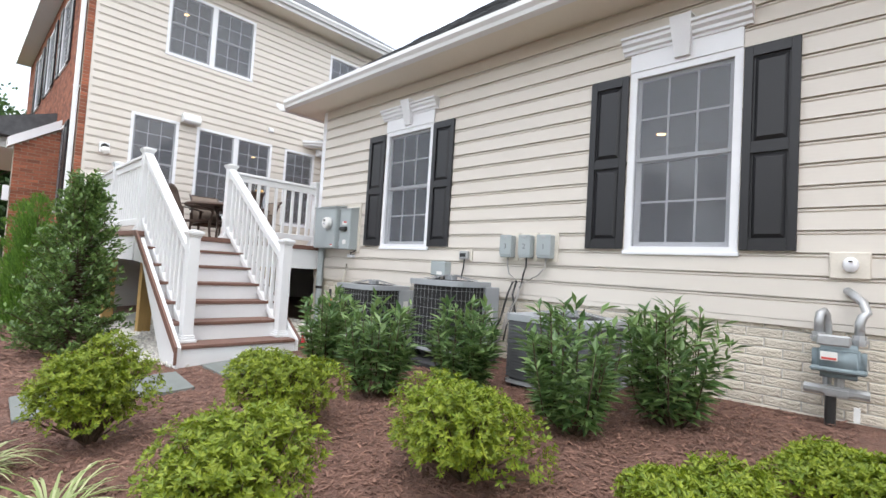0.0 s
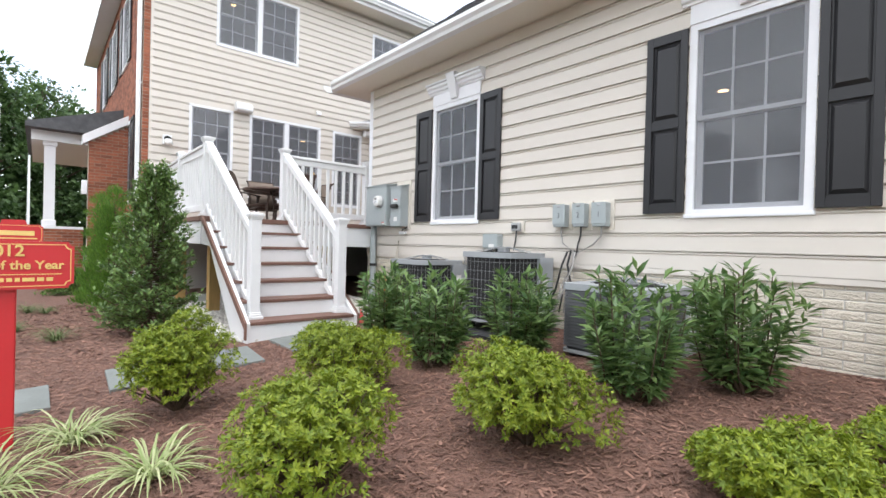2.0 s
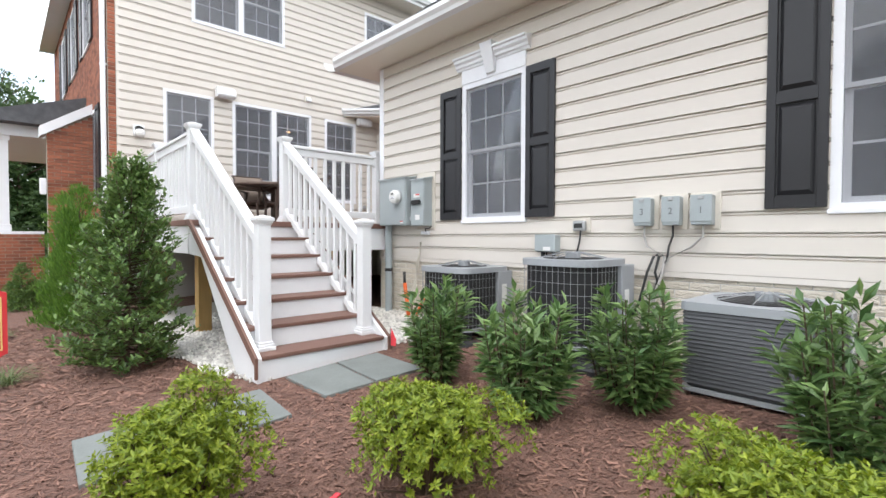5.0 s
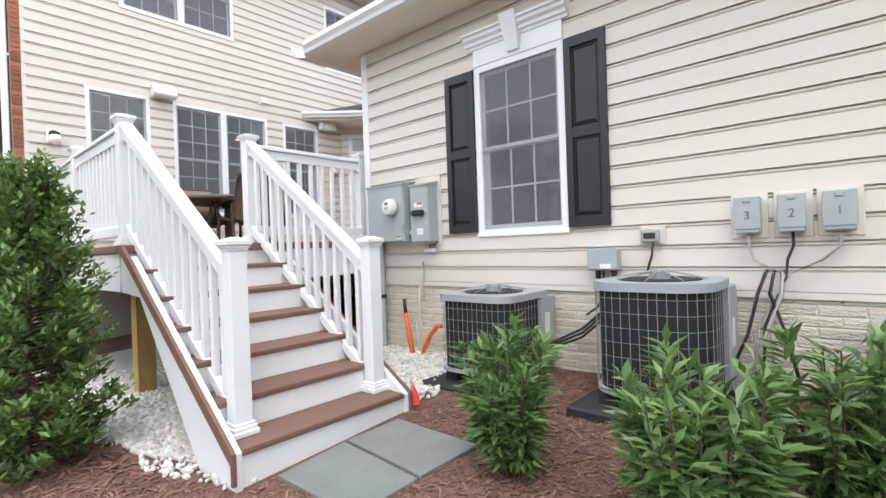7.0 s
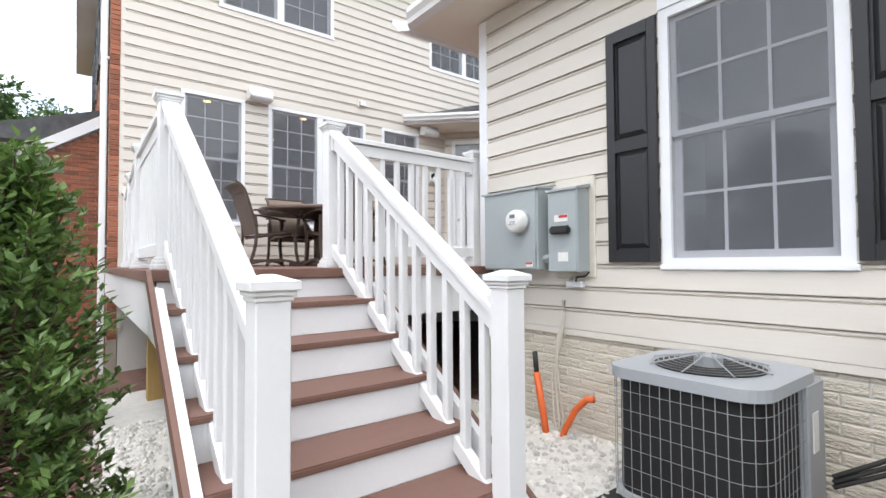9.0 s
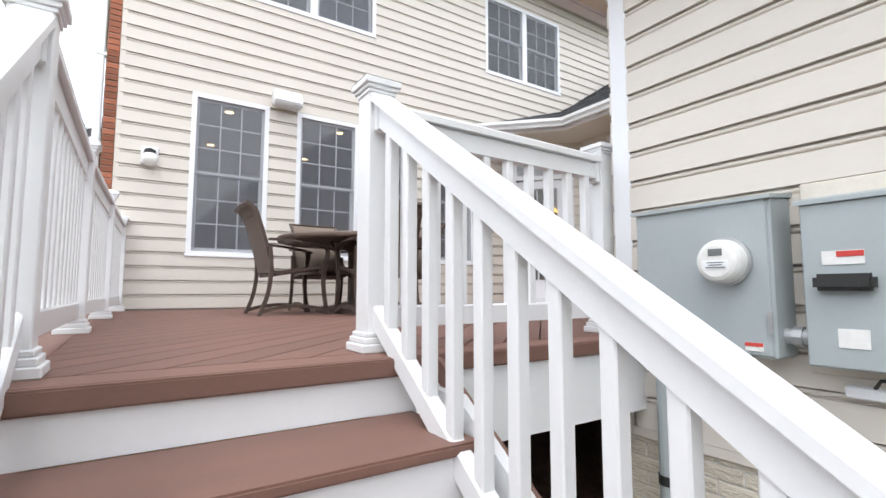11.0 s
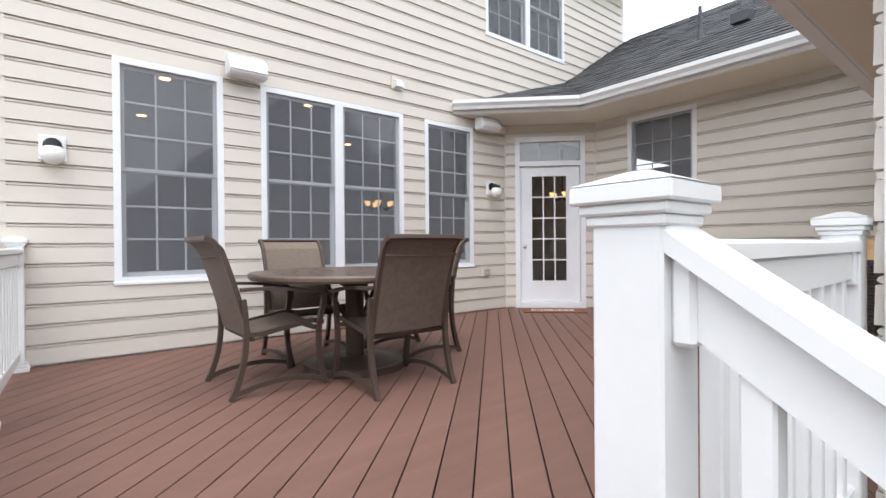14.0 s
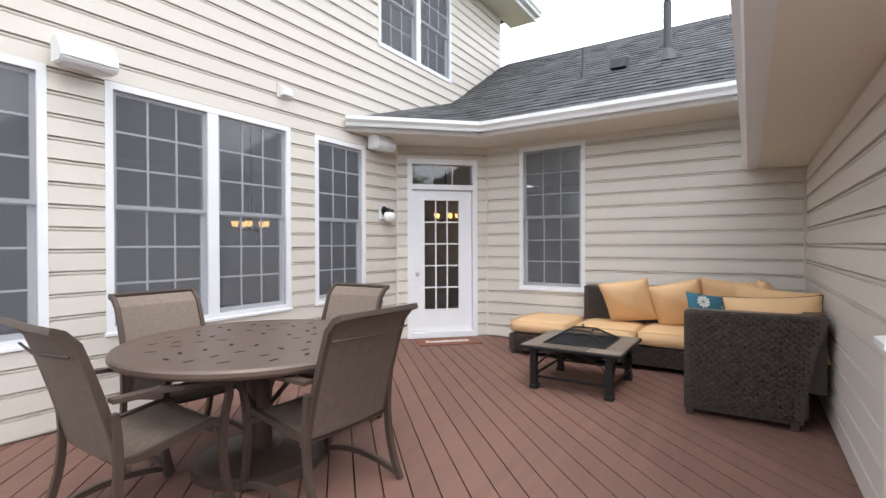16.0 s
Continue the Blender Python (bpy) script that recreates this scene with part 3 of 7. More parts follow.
slab("fascia", [(7.635, 9.795, 4.04), (6.455, YA - 0.02, 4.04), (6.485, YA - 0.02, 4.04), (7.657, 9.8, 4.04)], 0.13, WHITE, "white fascia board", "fascia")
gutter_run(pose(7.635, 9.795, 4.06, 0, 0, -90), 3.4, (0.414, 0))
gutter_run(pose(6.455, YA - 0.02, 4.06, 0, 0, -45.1), e_l, (0, -0.414))

# tall house: eave, roof, brick front
slab("roof_house", [(1.5, 10.45, 7.1), (11.2, 10.45, 7.1), (8.5, 15.5, 10.4), (4.0, 15.5, 10.4)], 0.04, SHINGLE, "charcoal shingle roof of the tall house")
slab("roof_house", [(1.5, 10.45, 7.1), (4.0, 15.5, 10.4), (4.0, 16, 10.4), (1.5, 21, 7.1)], 0.04, SHINGLE, "charcoal shingle roof of the tall house")
slab("roof_house", [(11.2, 10.45, 7.1), (11.2, 21, 7.1), (8.5, 16, 10.4), (8.5, 15.5, 10.4)], 0.04, SHINGLE, "charcoal shingle roof of the tall house")
slab("soffit", [(1.5, 10.45, 6.95), (11.2, 10.45, 6.95), (11.2, YA + 0.001, 6.95), (1.5, YA + 0.001, 6.95)], 0.03, SOFFIT, "cream soffit under the tall eave", "soffit")
slab("soffit", [(1.5, YA + 0.002, 6.95), (1.88, YA + 0.002, 6.95), (1.88, 21, 6.95), (1.5, 21, 6.95)], 0.03, TRIMW, "cream soffit under the tall eave", "soffit")
tagged(part("fascia", B(1.48, 11.22, 10.43, 10.45, 6.9, 7.1), WHITE), "white fascia board", "fascia", kind="structure")
tagged(part("fascia", B(1.48, 1.5, 10.45, 21, 6.9, 7.1), WHITE), "white fascia board", "fascia", kind="structure")
gutter_run(pose(1.48, 10.43, 7.1), 9.74, (0, 0))
tagged(part("wall_far", B(10.46, 10.66, YA + WT, 21, 0, 6.93), SIDING), "side wall of the tall house", "wall", kind="structure")
tagged(part("wall_far", B(1.99, 10.66, 20.8, 21, 0, 6.93), SIDING), "back wall of the tall house", "wall", kind="structure")
wing2 = slab("roof_far", [(10.7, 14.5, 6.3), (14, 14.5, 6.3), (14, 18, 8.3), (10.7, 18, 8.3)], 0.05, SHINGLE, "far roof slope beyond the nook")
tagged(part("wall_far", B(10.7, 14, 14.9, 15.1, 0, 6.2), SIDING), "far sided wall beyond the nook", "wall", kind="structure")
tagged(part("gutter", B(10.7, 14, 14.38, 14.5, 6.2, 6.32), WHITE), "white far gutter", "gutter", kind="structure")

# ---- deck ----
deck = thing("floor_deck", "raised brown composite deck with diagonal boards", "deck", kind="structure")
DX0, DY0 = 1.85, 6.25


def clip(poly, n, c):
    """The part of a polygon where n . p <= c."""
    out = []
    for p, q in zip(poly, poly[1:] + poly[:1]):
        a, b = n[0] * p[0] + n[1] * p[1] - c, n[0] * q[0] + n[1] * q[1] - c
        if a <= 0:
            out.append(p)
        if a * b < 0:
            t = a / (a - b)
            out.append((p[0] + t * (q[0] - p[0]), p[1] + t * (q[1] - p[1])))
    return out


S2 = math.sqrt(0.5)
BOARDS = []
area = [(DX0 + 0.14, YD + 0.004), (XC, YD + 0.004), (XC, NK - XC), (NK - YA, YA), (DX0 + 0.14, YA)]
bw, shift = 0.1446, -0.013
k0, k1 = int(-10 / bw), int(10 / bw)
for k in range(k0, k1):
    strip = clip(clip(area, (S2, -S2), (k + 1) * bw + shift - 0.004), (-S2, S2), -(k * bw + shift + 0.004))
    if len(strip) >= 3:
        BOARDS.append(strip)
# border boards
part("board", B(DX0, XB - 0.02, DY0, YD, DZ - 0.03, DZ, 0.004), DECK, deck)
part("board", B(DX0, DX0 + 0.136, YD + 0.004, YA - 0.02, DZ - 0.03, DZ, 0.004), DECK, deck)
part("edge_board", B(DX0 - 0.02, XB - 0.005, DY0 - 0.02, DY0, DZ - 0.06, DZ - 0.002, 0.006, 2), TREAD, deck)
part("edge_board", B(DX0 - 0.02, DX0, DY0 + 0.001, YA - 0.02, DZ - 0.06, DZ - 0.002, 0.006, 2), TREAD, deck)
part("fascia_board", B(2.86, XB - 0.005, DY0 + 0.002, DY0 + 0.03, DZ - 0.34, DZ - 0.061), WHITE, deck, "white fascia board under the deck edge")
part("fascia_board", B(DX0 + 0.002, DX0 + 0.03, DY0 + 0.03, YA - 0.02, DZ - 0.34, DZ - 0.061), WHITE, deck, "white fascia board under the deck edge")
# added sheets, coloured as shade, that darken the gaps between the boards
part("subfloor", B(DX0 + 0.03, XC, YD, YA, DZ - 0.075, DZ - 0.035), DARK, deck, "near-black sheet added as shade beneath the boards")
part("subfloor", B(DX0 + 0.03, XB - 0.01, DY0 + 0.03, YD, DZ - 0.075, DZ - 0.035), DARK, deck, "near-black sheet added as shade beneath the boards")
for x, y in ((2.2, 7.0), (2.2, 9.0), (3.9, 7.2), (3.9, 9.2)):
    part("support_post", B(x - 0.07, x + 0.07, y - 0.07, y + 0.07, ground_z(x, y) - 0.05, DZ - 0.08), LUMBER, deck, "yellowish treated lumber post")
for y in (6.75, 8.0):
    part("beam", B(1.95, 4.2, y - 0.04, y + 0.04, DZ - 0.33, DZ - 0.08), LUMBER, deck, "treated lumber beam")

# ---- stairs ----
stair = thing("deck_stairs", "white deck stairs with brown composite treads", "stairs", kind="structure")
SX0, SX1 = 1.85, 3.03
RISE = DZ / 7


def nose(k):
    return 4.535 + 0.268 * (k - 1)


for k in range(1, 7):
    y, z = nose(k), RISE * k
    y2 = nose(k + 1) + 0.02 if k < 6 else DY0 + 0.0012
    part("tread", B(SX0 + 0.035, SX1 - 0.035, y, y2, z - 0.03, z, 0.006, 2), TREAD, stair)
for k in range(1, 8):
    y = nose(k) + 0.02 if k < 7 else DY0 + 0.0015
    zb = RISE * (k - 1) if k > 1 else -0.12
    zt = RISE * k - 0.0305 if k < 7 else DZ - 0.062
    part("riser", B(SX0 + 0.036, SX1 - 0.036, y, y + 0.018, zb + 0.0005, zt), WHITE, stair)
for x, d in ((SX0, 0.034), (SX1 - 0.034, 0.034)):
    pts = [(nose(1) + 0.003, -0.12), (nose(1) + 0.003, RISE - 0.01), (nose(6) + 0.12, DZ - 0.085), (DY0 - 0.022, DZ - 0.085), (DY0 - 0.022, DZ - 0.34), (nose(6) - 0.02, DZ - 0.36), (nose(1) + 0.34, -0.12)]
    part("stringer", P(pts, x, x + d), WHITE, stair)
pts = [(nose(1) - 0.012, RISE - 0.16), (nose(1) - 0.012, RISE + 0.0), (DY0 - 0.1, DZ + 0.0), (DY0 - 0.022, DZ), (DY0 - 0.022, DZ - 0.06), (DY0 - 0.08, DZ - 0.06), (nose(1) + 0.01, RISE - 0.06), (nose(1) + 0.01, RISE - 0.16)]
part("edge_trim", P(pts, SX0 - 0.022, SX0 - 0.001), TREAD, stair, "brown trim strip on the stringer")
part("edge_trim", P(pts, SX1 + 0.001, SX1 + 0.022), TREAD, stair, "brown trim strip on the stringer")

# ---- railings ----
PW = 0.049                      # half a post


def post(parent, x, y, z0, ztop, w=PW):
    p = part("post", B(x - w, x + w, y - w, y + w, z0, ztop - 0.04, 0.004), WHITE, parent)
    bm = bmesh.new()
    for a, b, c in ((w + 0.026, 0.0, 0.03), (w + 0.017, 0.03, 0.052), (w + 0.009, 0.052, 0.07)):
        box(bm, x - a, x + a, y - a, y + a, z0 + b, z0 + c, 0.004)
    part("base_skirt", bm, WHITE, p)
    bm = bmesh.new()
    for a, b, c in ((w + 0.006, -0.075, -0.06), (w + 0.013, -0.06, -0.045), (w + 0.022, -0.045, -0.02)):
        box(bm, x - a, x + a, y - a, y + a, ztop + b, ztop + c, 0.003)
    a = w + 0.022
    vs = [bm.verts.new((x + i * a, y + j * a, ztop - 0.02)) for i, j in ((-1, -1), (1, -1), (1, 1), (-1, 1))]
    wv = [bm.verts.new((x + i * a * 0.2, y + j * a * 0.2, ztop)) for i, j in ((-1, -1), (1, -1), (1, 1), (-1, 1))]
    bm.faces.new(wv)
    for i in range(4):
        bm.faces.new((vs[i], vs[(i + 1) % 4], wv[(i + 1) % 4], wv[i]))
    part("cap", bm, WHITE, p)
    return p


def rail_run(parent, p0, p1, ht, hb, n, bal=0.019):
    """Handrail, bottom rail and balusters between two posts; p0 and p1 are the feet (x, y, z) of the run."""
    p0, p1 = Vector(p0), Vector(p1)
    d = p1 - p0
    flat = Vector((d.x, d.y, 0))
    lx = flat.length
    ang = math.degrees(math.atan2(d.y, d.x))
    sl = d.z / lx
    m = pose(*p0, 0, 0, ang)

    def bar(name, half, zlo, zhi, lip):
        pts = [(-half, zlo), (half, zlo), (half, zhi - lip), (half * 1.0, zhi - 0.008), (half - 0.008, zhi), (-half + 0.008, zhi), (-half, zhi - 0.008)]
        bm = bmesh.new()
        lo, hi = [bm.verts.new((0, q[0], q[1])) for q in pts], [bm.verts.new((lx, q[0], q[1] + d.z)) for q in pts]
        bm.faces.new(lo[::-1])
        bm.faces.new(hi)
        for i in range(len(pts)):
            bm.faces.new((lo[i], lo[(i + 1) % len(pts)], hi[(i + 1) % len(pts)], hi[i]))
        bmesh.ops.recalc_face_normals(bm, faces=bm.faces)
        return part(name, bm, WHITE, parent, m=m)
    top = bar("handrail", 0.045, ht - 0.035, ht, 0.01)
    bar("rail_body", 0.024, ht - 0.12, ht - 0.0355, 0.01)
    bar("bottom_rail", 0.024, hb, hb + 0.08, 0.01)
    for e in (0.0, 1.0):
        s = 1 if e == 0 else -1
        part("rail_bracket", B(min(0, s * 0.03), max(0, s * 0.03), -0.032, 0.032, ht - 0.14 + sl * s * 0.015, ht - 0.03 + sl * s * 0.015, 0.006), WHITE, parent, m=m @ Matrix.Translation((lx * e, 0, d.z * e)))
    data = None
    for i in range(n):
        x = lx * (i + 0.7) / (n + 0.4)
        if data is None:
            bm = bmesh.new()
            lo = [bm.verts.new((a, b, hb + 0.06 + sl * a)) for a, b in ((-bal, -bal), (bal, -bal), (bal, bal), (-bal, bal))]
            hi = [bm.verts.new((a, b, ht - 0.1 + sl * a)) for a, b in ((-bal, -bal), (bal, -bal), (bal, bal), (-bal, bal))]
            bm.faces.new(lo[::-1])
            bm.faces.new(hi)
            for j in range(4):
                bm.faces.new((lo[j], lo[(j + 1) % 4], hi[(j + 1) % 4], hi[j]))
            bmesh.ops.bevel(bm, geom=[e for e in bm.edges if abs(e.verts[0].co.x - e.verts[1].co.x) < 1e-4 and abs(e.verts[0].co.y - e.verts[1].co.y) < 1e-4], offset=0.004, segments=1, affect="EDGES")
            data = mesh(bm, "baluster")
        part("baluster", data, WHITE, parent, m=m @ Matrix.Translation((x, 0, d.z * x / lx)))


LX, RX = 1.96, 2.943
NY = 6.446                     # the newels at the head of the stairs
TOPZ = DZ + 1.01
rail_l = thing("deck_railing", "white vinyl railing along the open side of the deck", "railing", group="deck railings")
YP = [(1.955, NY), (1.965, 7.92), (2.02, 9.39), (2.085, 10.9)]
for x, y in YP:
    post(rail_l, x, y, DZ, TOPZ)
for (x0, y0), (x1, y1) in zip(YP, YP[1:]):
    rail_run(rail_l, (x0, y0 + PW, DZ), (x1, y1 - PW, DZ), 0.92, 0.08, 11)
rail_r = thing("deck_railing", "short white vinyl railing between the stairs and the wing", "railing", group="deck railings")
post(rail_r, RX, NY, DZ, TOPZ)
post(rail_r, 4.282, 6.495, DZ, TOPZ)
rail_run(rail_r, (RX + PW, NY + 0.015, DZ), (4.282 - PW, 6.485, DZ), 0.92, 0.08, 9)
for x, lab in ((LX, "white sloping stair railing on the garden side"), (RX, "white sloping stair railing on the house side")):
    rs = thing("stair_railing", lab, "railing", group="stair railings")
    foot = x - 0.015 if x > 2.5 else x + 0.025
    post(rs, foot, 4.76, RISE, 1.235)
    rail_run(rs, (foot, 4.76 + PW, 0.165), (x, NY - PW, DZ + 0.012), 0.925, 0.07, 12)

# ---- brick front of the tall house, porch ----
EXB = 1.87
ME = pose(EXB, 0, 0, 0, 0, -90)
E_WIN = [(-13.9, -12.9, 4.9, 6.5), (-16.2, -15.2, 4.9, 6.5), (-18.5, -17.5, 4.9, 6.5), (-12.95, -12.15, 1.7, 3.5)]
wall_front = wall("wall_front", ME, -21, -YA - 0.1, -0.5, 6.93, E_WIN, "red brick front wall of the tall house", siding=False, thick=0.12, material=MORTAR)
edge = tagged(part("wall_edge", B(EXB, 1.984, YA - 0.008, YA + 0.1, -0.4, 6.93), MORTAR), "brick return at the corner of the house", "wall", kind="structure")
for i, h in enumerate(E_WIN):
    window(f"window_{i + 9}", ME, h, 3, 2, "white window in the brick front")

# ---- on the wing wall: shutters, window heads ----
def shutter(u, w, z0, z1, m, group):
    t = thing("shutter", "black raised-panel wooden shutter beside a window", "shutter", m @ Matrix.Translation((u, 0, 0)), group)
    h = z1 - z0
    bm = bmesh.new()
    st = 0.055
    cuts = (0.0, 0.075, h * 0.47, h * 0.47 + 0.075, h - 0.075, h)
    box(bm, 0, st, -0.052, -0.02, z0, z1, 0.003)
    box(bm, w - st, w, -0.052, -0.02, z0, z1, 0.003)
    for a, b in ((0, 1), (2, 3), (4, 5)):
        box(bm, st, w - st, -0.051, -0.02, z0 + cuts[a], z0 + cuts[b])
    part("frame", bm, SHUTTER, t)
    for a, b in ((1, 2), (3, 4)):
        bm = bmesh.new()
        c, d = z0 + cuts[a], z0 + cuts[b]
        box(bm, st, w - st, -0.03, -0.02, c, d)
        vs = [bm.verts.new(p) for p in ((st + 0.012, -0.03, c + 0.012), (w - st - 0.012, -0.03, c + 0.012), (w - st - 0.012, -0.03, d - 0.012), (st + 0.012, -0.03, d - 0.012))]
        ws = [bm.verts.new(p) for p in ((st + 0.035, -0.047, c + 0.04), (w - st - 0.035, -0.047, c + 0.04), (w - st - 0.035, -0.047, d - 0.04), (st + 0.035, -0.047, d - 0.04))]
        bm.faces.new(ws)
        for i in range(4):
            bm.faces.new((vs[i], vs[(i + 1) % 4], ws[(i + 1) % 4], ws[i]))
        bmesh.ops.recalc_face_normals(bm, faces=bm.faces)
        part("panel", bm, SHUTTER, t)
    return t


def window_head(u0, u1, z0, m):
    t = thing("window_head", "white moulded window head with a keystone", "window head", m, "window heads")
    c = (u0 + u1) / 2
    part("frieze", B(u0 - 0.0, u1 + 0.0, -0.04, -0.0, z0, z0 + 0.15), TRIMW, t)
    pts = [(0.0, z0 + 0.15), (-0.05, z0 + 0.15), (-0.055, z0 + 0.17), (-0.075, z0 + 0.18), (-0.08, z0 + 0.205), (-0.105, z0 + 0.225), (-0.11, z0 + 0.25), (-0.13, z0 + 0.258), (-0.13, z0 + 0.278), (0.0, z0 + 0.29)]
    part("cornice", P(pts, u0 - 0.06, u1 + 0.06), TRIMW, t)
    bm = bmesh.new()
    lo = [bm.verts.new((c + a, y, z0 + 0.03)) for a, y in ((-0.055, -0.0), (0.055, -0.0), (0.055, -0.07), (-0.055, -0.07))]
    hi = [bm.verts.new((c + a, y, z0 + 0.325)) for a, y in ((-0.08, -0.0), (0.08, -0.0), (0.08, -0.15), (-0.08, -0.15))]
    bm.faces.new(lo[::-1])
    bm.faces.new(hi)
    for i in range(4):
        bm.faces.new((lo[i], lo[(i + 1) % 4], hi[(i + 1) % 4], hi[i]))
    bmesh.ops.recalc_face_normals(bm, faces=bm.faces)
    part("keystone", bm, TRIMW, t)


for u0, u1, z0, z1 in B_WIN:
    shutter(u0 - 0.34, 0.33, 1.262, 2.72, MB, "wing shutters")
    shutter(u1 + 0.01, 0.33, 1.262, 2.72, MB, "wing shutters")
    window_head(u0, u1, z1 + 0.001, MB)
for u0, u1, z0, z1 in E_WIN:
    shutter(u0 - 0.42, 0.4, z0, z1, ME, "front shutters")
    shutter(u1 + 0.02, 0.4, z0, z1, ME, "front shutters")

# downspout at the brick corner
ds = thing("downspout", "white downspout at the brick corner of the house", "downspout")
part("pipe", B(1.775, 1.85, 11.02, 11.1, -0.3, 6.7, 0.01), WHITE, ds)
part("elbow", P([(1.45, 6.95), (1.52, 6.95), (1.85, 6.7), (1.85, 6.6), (1.775, 6.6), (1.45, 6.85)], 11.021, 11.099, "y"), WHITE, ds)
for z in (1.5, 4.0, 6.0):
    part("strap", B(1.77, 1.868, 11.015, 11.105, z, z + 0.03), WHITE, ds)

# ---- porch beyond the corner ----
porch = thing("porch", "white columned porch with brick walls and a dark roof", "porch", kind="structure")
part("brick_wall", P([(1.16, 0.0), (1.868, 0.0), (1.868, 3.5), (1.16, 3.02)], 12.8, 13.1, "y"), MORTAR, porch)
part("brick_wall", B(0.35, 1.16, 14.0, 14.3, -0.4, 1.1), MORTAR, porch)
part("wall_cap", B(0.33, 1.16, 13.98, 14.32, 1.1, 1.16), TRIMW, porch)
part("rake_board", P([(1.05, 2.93), (1.868, 3.49), (1.868, 3.68), (1.05, 3.12)], 12.72, 13.15, "y"), TRIMW, porch)
bm = bmesh.new()
box(bm, 0.43, 0.63, 14.05, 14.25, 1.3, 2.98)
box(bm, 0.4, 0.66, 14.02, 14.28, 1.16, 1.3, 0.01)
box(bm, 0.4, 0.66, 14.02, 14.28, 2.98, 3.08, 0.01)
part("column", bm, TRIMW, porch)
part("porch_beam", B(0.2, 1.868, 13.95, 18.4, 3.08, 3.3), TRIMW, porch)
part("porch_roof", P([(0.1, 3.3), (1.868, 3.3), (1.868, 3.98), (0.1, 3.4)], 13.6, 18.6, "y"), SHINGLE, porch)
part("mailbox", B(1.04, 1.14, 12.72, 12.82, 1.85, 2.15, 0.01), TRIMW, porch, "white box on the porch wall")

# ---- wall fittings on the wing ----
GREYBOX = mat("grey_enamel", (0.36, 0.4, 0.41), 0.45, spots=0.05, scale=4, grain=60)
GREYM = mat("galvanised_metal", (0.45, 0.46, 0.47), 0.45, 0.6, spots=0.12, scale=12)
BLACKP = mat("black_plastic", (0.02, 0.02, 0.02), 0.5)
PAPER = mat("white_label", (0.75, 0.75, 0.73), 0.6)
REDP = mat("red_print", (0.55, 0.05, 0.04), 0.6)
CREAMP = mat("cream_plastic", (0.66, 0.615, 0.54), 0.5)
CABLE = mat("black_cable", (0.025, 0.025, 0.025), 0.6)
CABLEG = mat("grey_cable", (0.42, 0.4, 0.38), 0.6)
ORANGE = mat("orange_conduit", (0.75, 0.14, 0.03), 0.5, spots=0.1)
COPPER = mat("white_line", (0.6, 0.56, 0.48), 0.5)
GASM = mat("dark_grey_print", (0.16, 0.17, 0.17), 0.5)
X = XB - 0.021                  # face of the siding

mb = thing("electric_meter_box", "large grey steel electric meter box with a round glass meter", "meter box", pose(0, -0.1, 0))
part("cabinet", B(X - 0.17, X, 5.72, 6.26, 1.21, 1.80, 0.008), GREYBOX, mb)
part("cover", B(X - 0.178, X - 0.17, 5.73, 6.25, 1.22, 1.79, 0.003), GREYBOX, mb)
part("hood", P([(X - 0.19, 1.795), (X, 1.815), (X, 1.80), (X - 0.19, 1.78)], 5.71, 6.27, "y"), GREYBOX, mb)
bm = bmesh.new()
cyl(bm, (X - 0.178, 5.87, 1.56), (X - 0.198, 5.87, 1.56), 0.092, seg=32)
mring = part("meter_ring", bm, GREYM, mb)
bm = bmesh.new()
for a, b, ra, rb in ((0.198, 0.24, 0.082, 0.08), (0.24, 0.256, 0.08, 0.072), (0.256, 0.263, 0.072, 0.058)):
    cyl(bm, (X - a, 5.87, 1.56), (X - b, 5.87, 1.56), ra, rb, seg=32)
meter = part("meter", bm, PAPER, mb, "round white electric meter", smooth=False)
part("display", B(X - 0.266, X - 0.263, 5.845, 5.895, 1.58, 1.605, 0.001), GASM, meter, "grey meter display")
part("nameplate", B(X - 0.265, X - 0.263, 5.825, 5.915, 1.53, 1.562, 0.0008), TRIMW, meter)
for k, w in enumerate((0.07, 0.05, 0.06)):
    part("print_bar", B(X - 0.2665, X - 0.265, 5.87 - w / 2, 5.87 + w / 2, 1.5345 + 0.009 * k, 1.538 + 0.009 * k), GASM, meter)
part("warning_label", B(X - 0.181, X - 0.178, 5.76, 5.82, 1.235, 1.265), PAPER, mb)
part("label_band", B(X - 0.183, X - 0.181, 5.76, 5.82, 1.252, 1.265), REDP, mb)
part("latch", B(X - 0.185, X - 0.178, 5.725, 5.74, 1.3, 1.38), GREYM, mb)
bm = bmesh.new()
cyl(bm, (X - 0.07, 6.2, 0.0), (X - 0.07, 6.2, 1.21), 0.045, seg=16)
part("conduit", bm, GREYBOX, mb)
bm = bmesh.new()
cyl(bm, (X - 0.07, 6.2, 0.62), (X - 0.07, 6.2, 0.66), 0.05, seg=16)
part("clamp", bm, BLACKP, mb)
bm = bmesh.new()
cyl(bm, (X - 0.09, 5.72, 1.29), (X - 0.09, 5.64, 1.29), 0.028, seg=16)
cyl(bm, (X - 0.09, 5.695, 1.29), (X - 0.09, 5.665, 1.29), 0.036, seg=8)
part("coupling", bm, GREYM, mb)

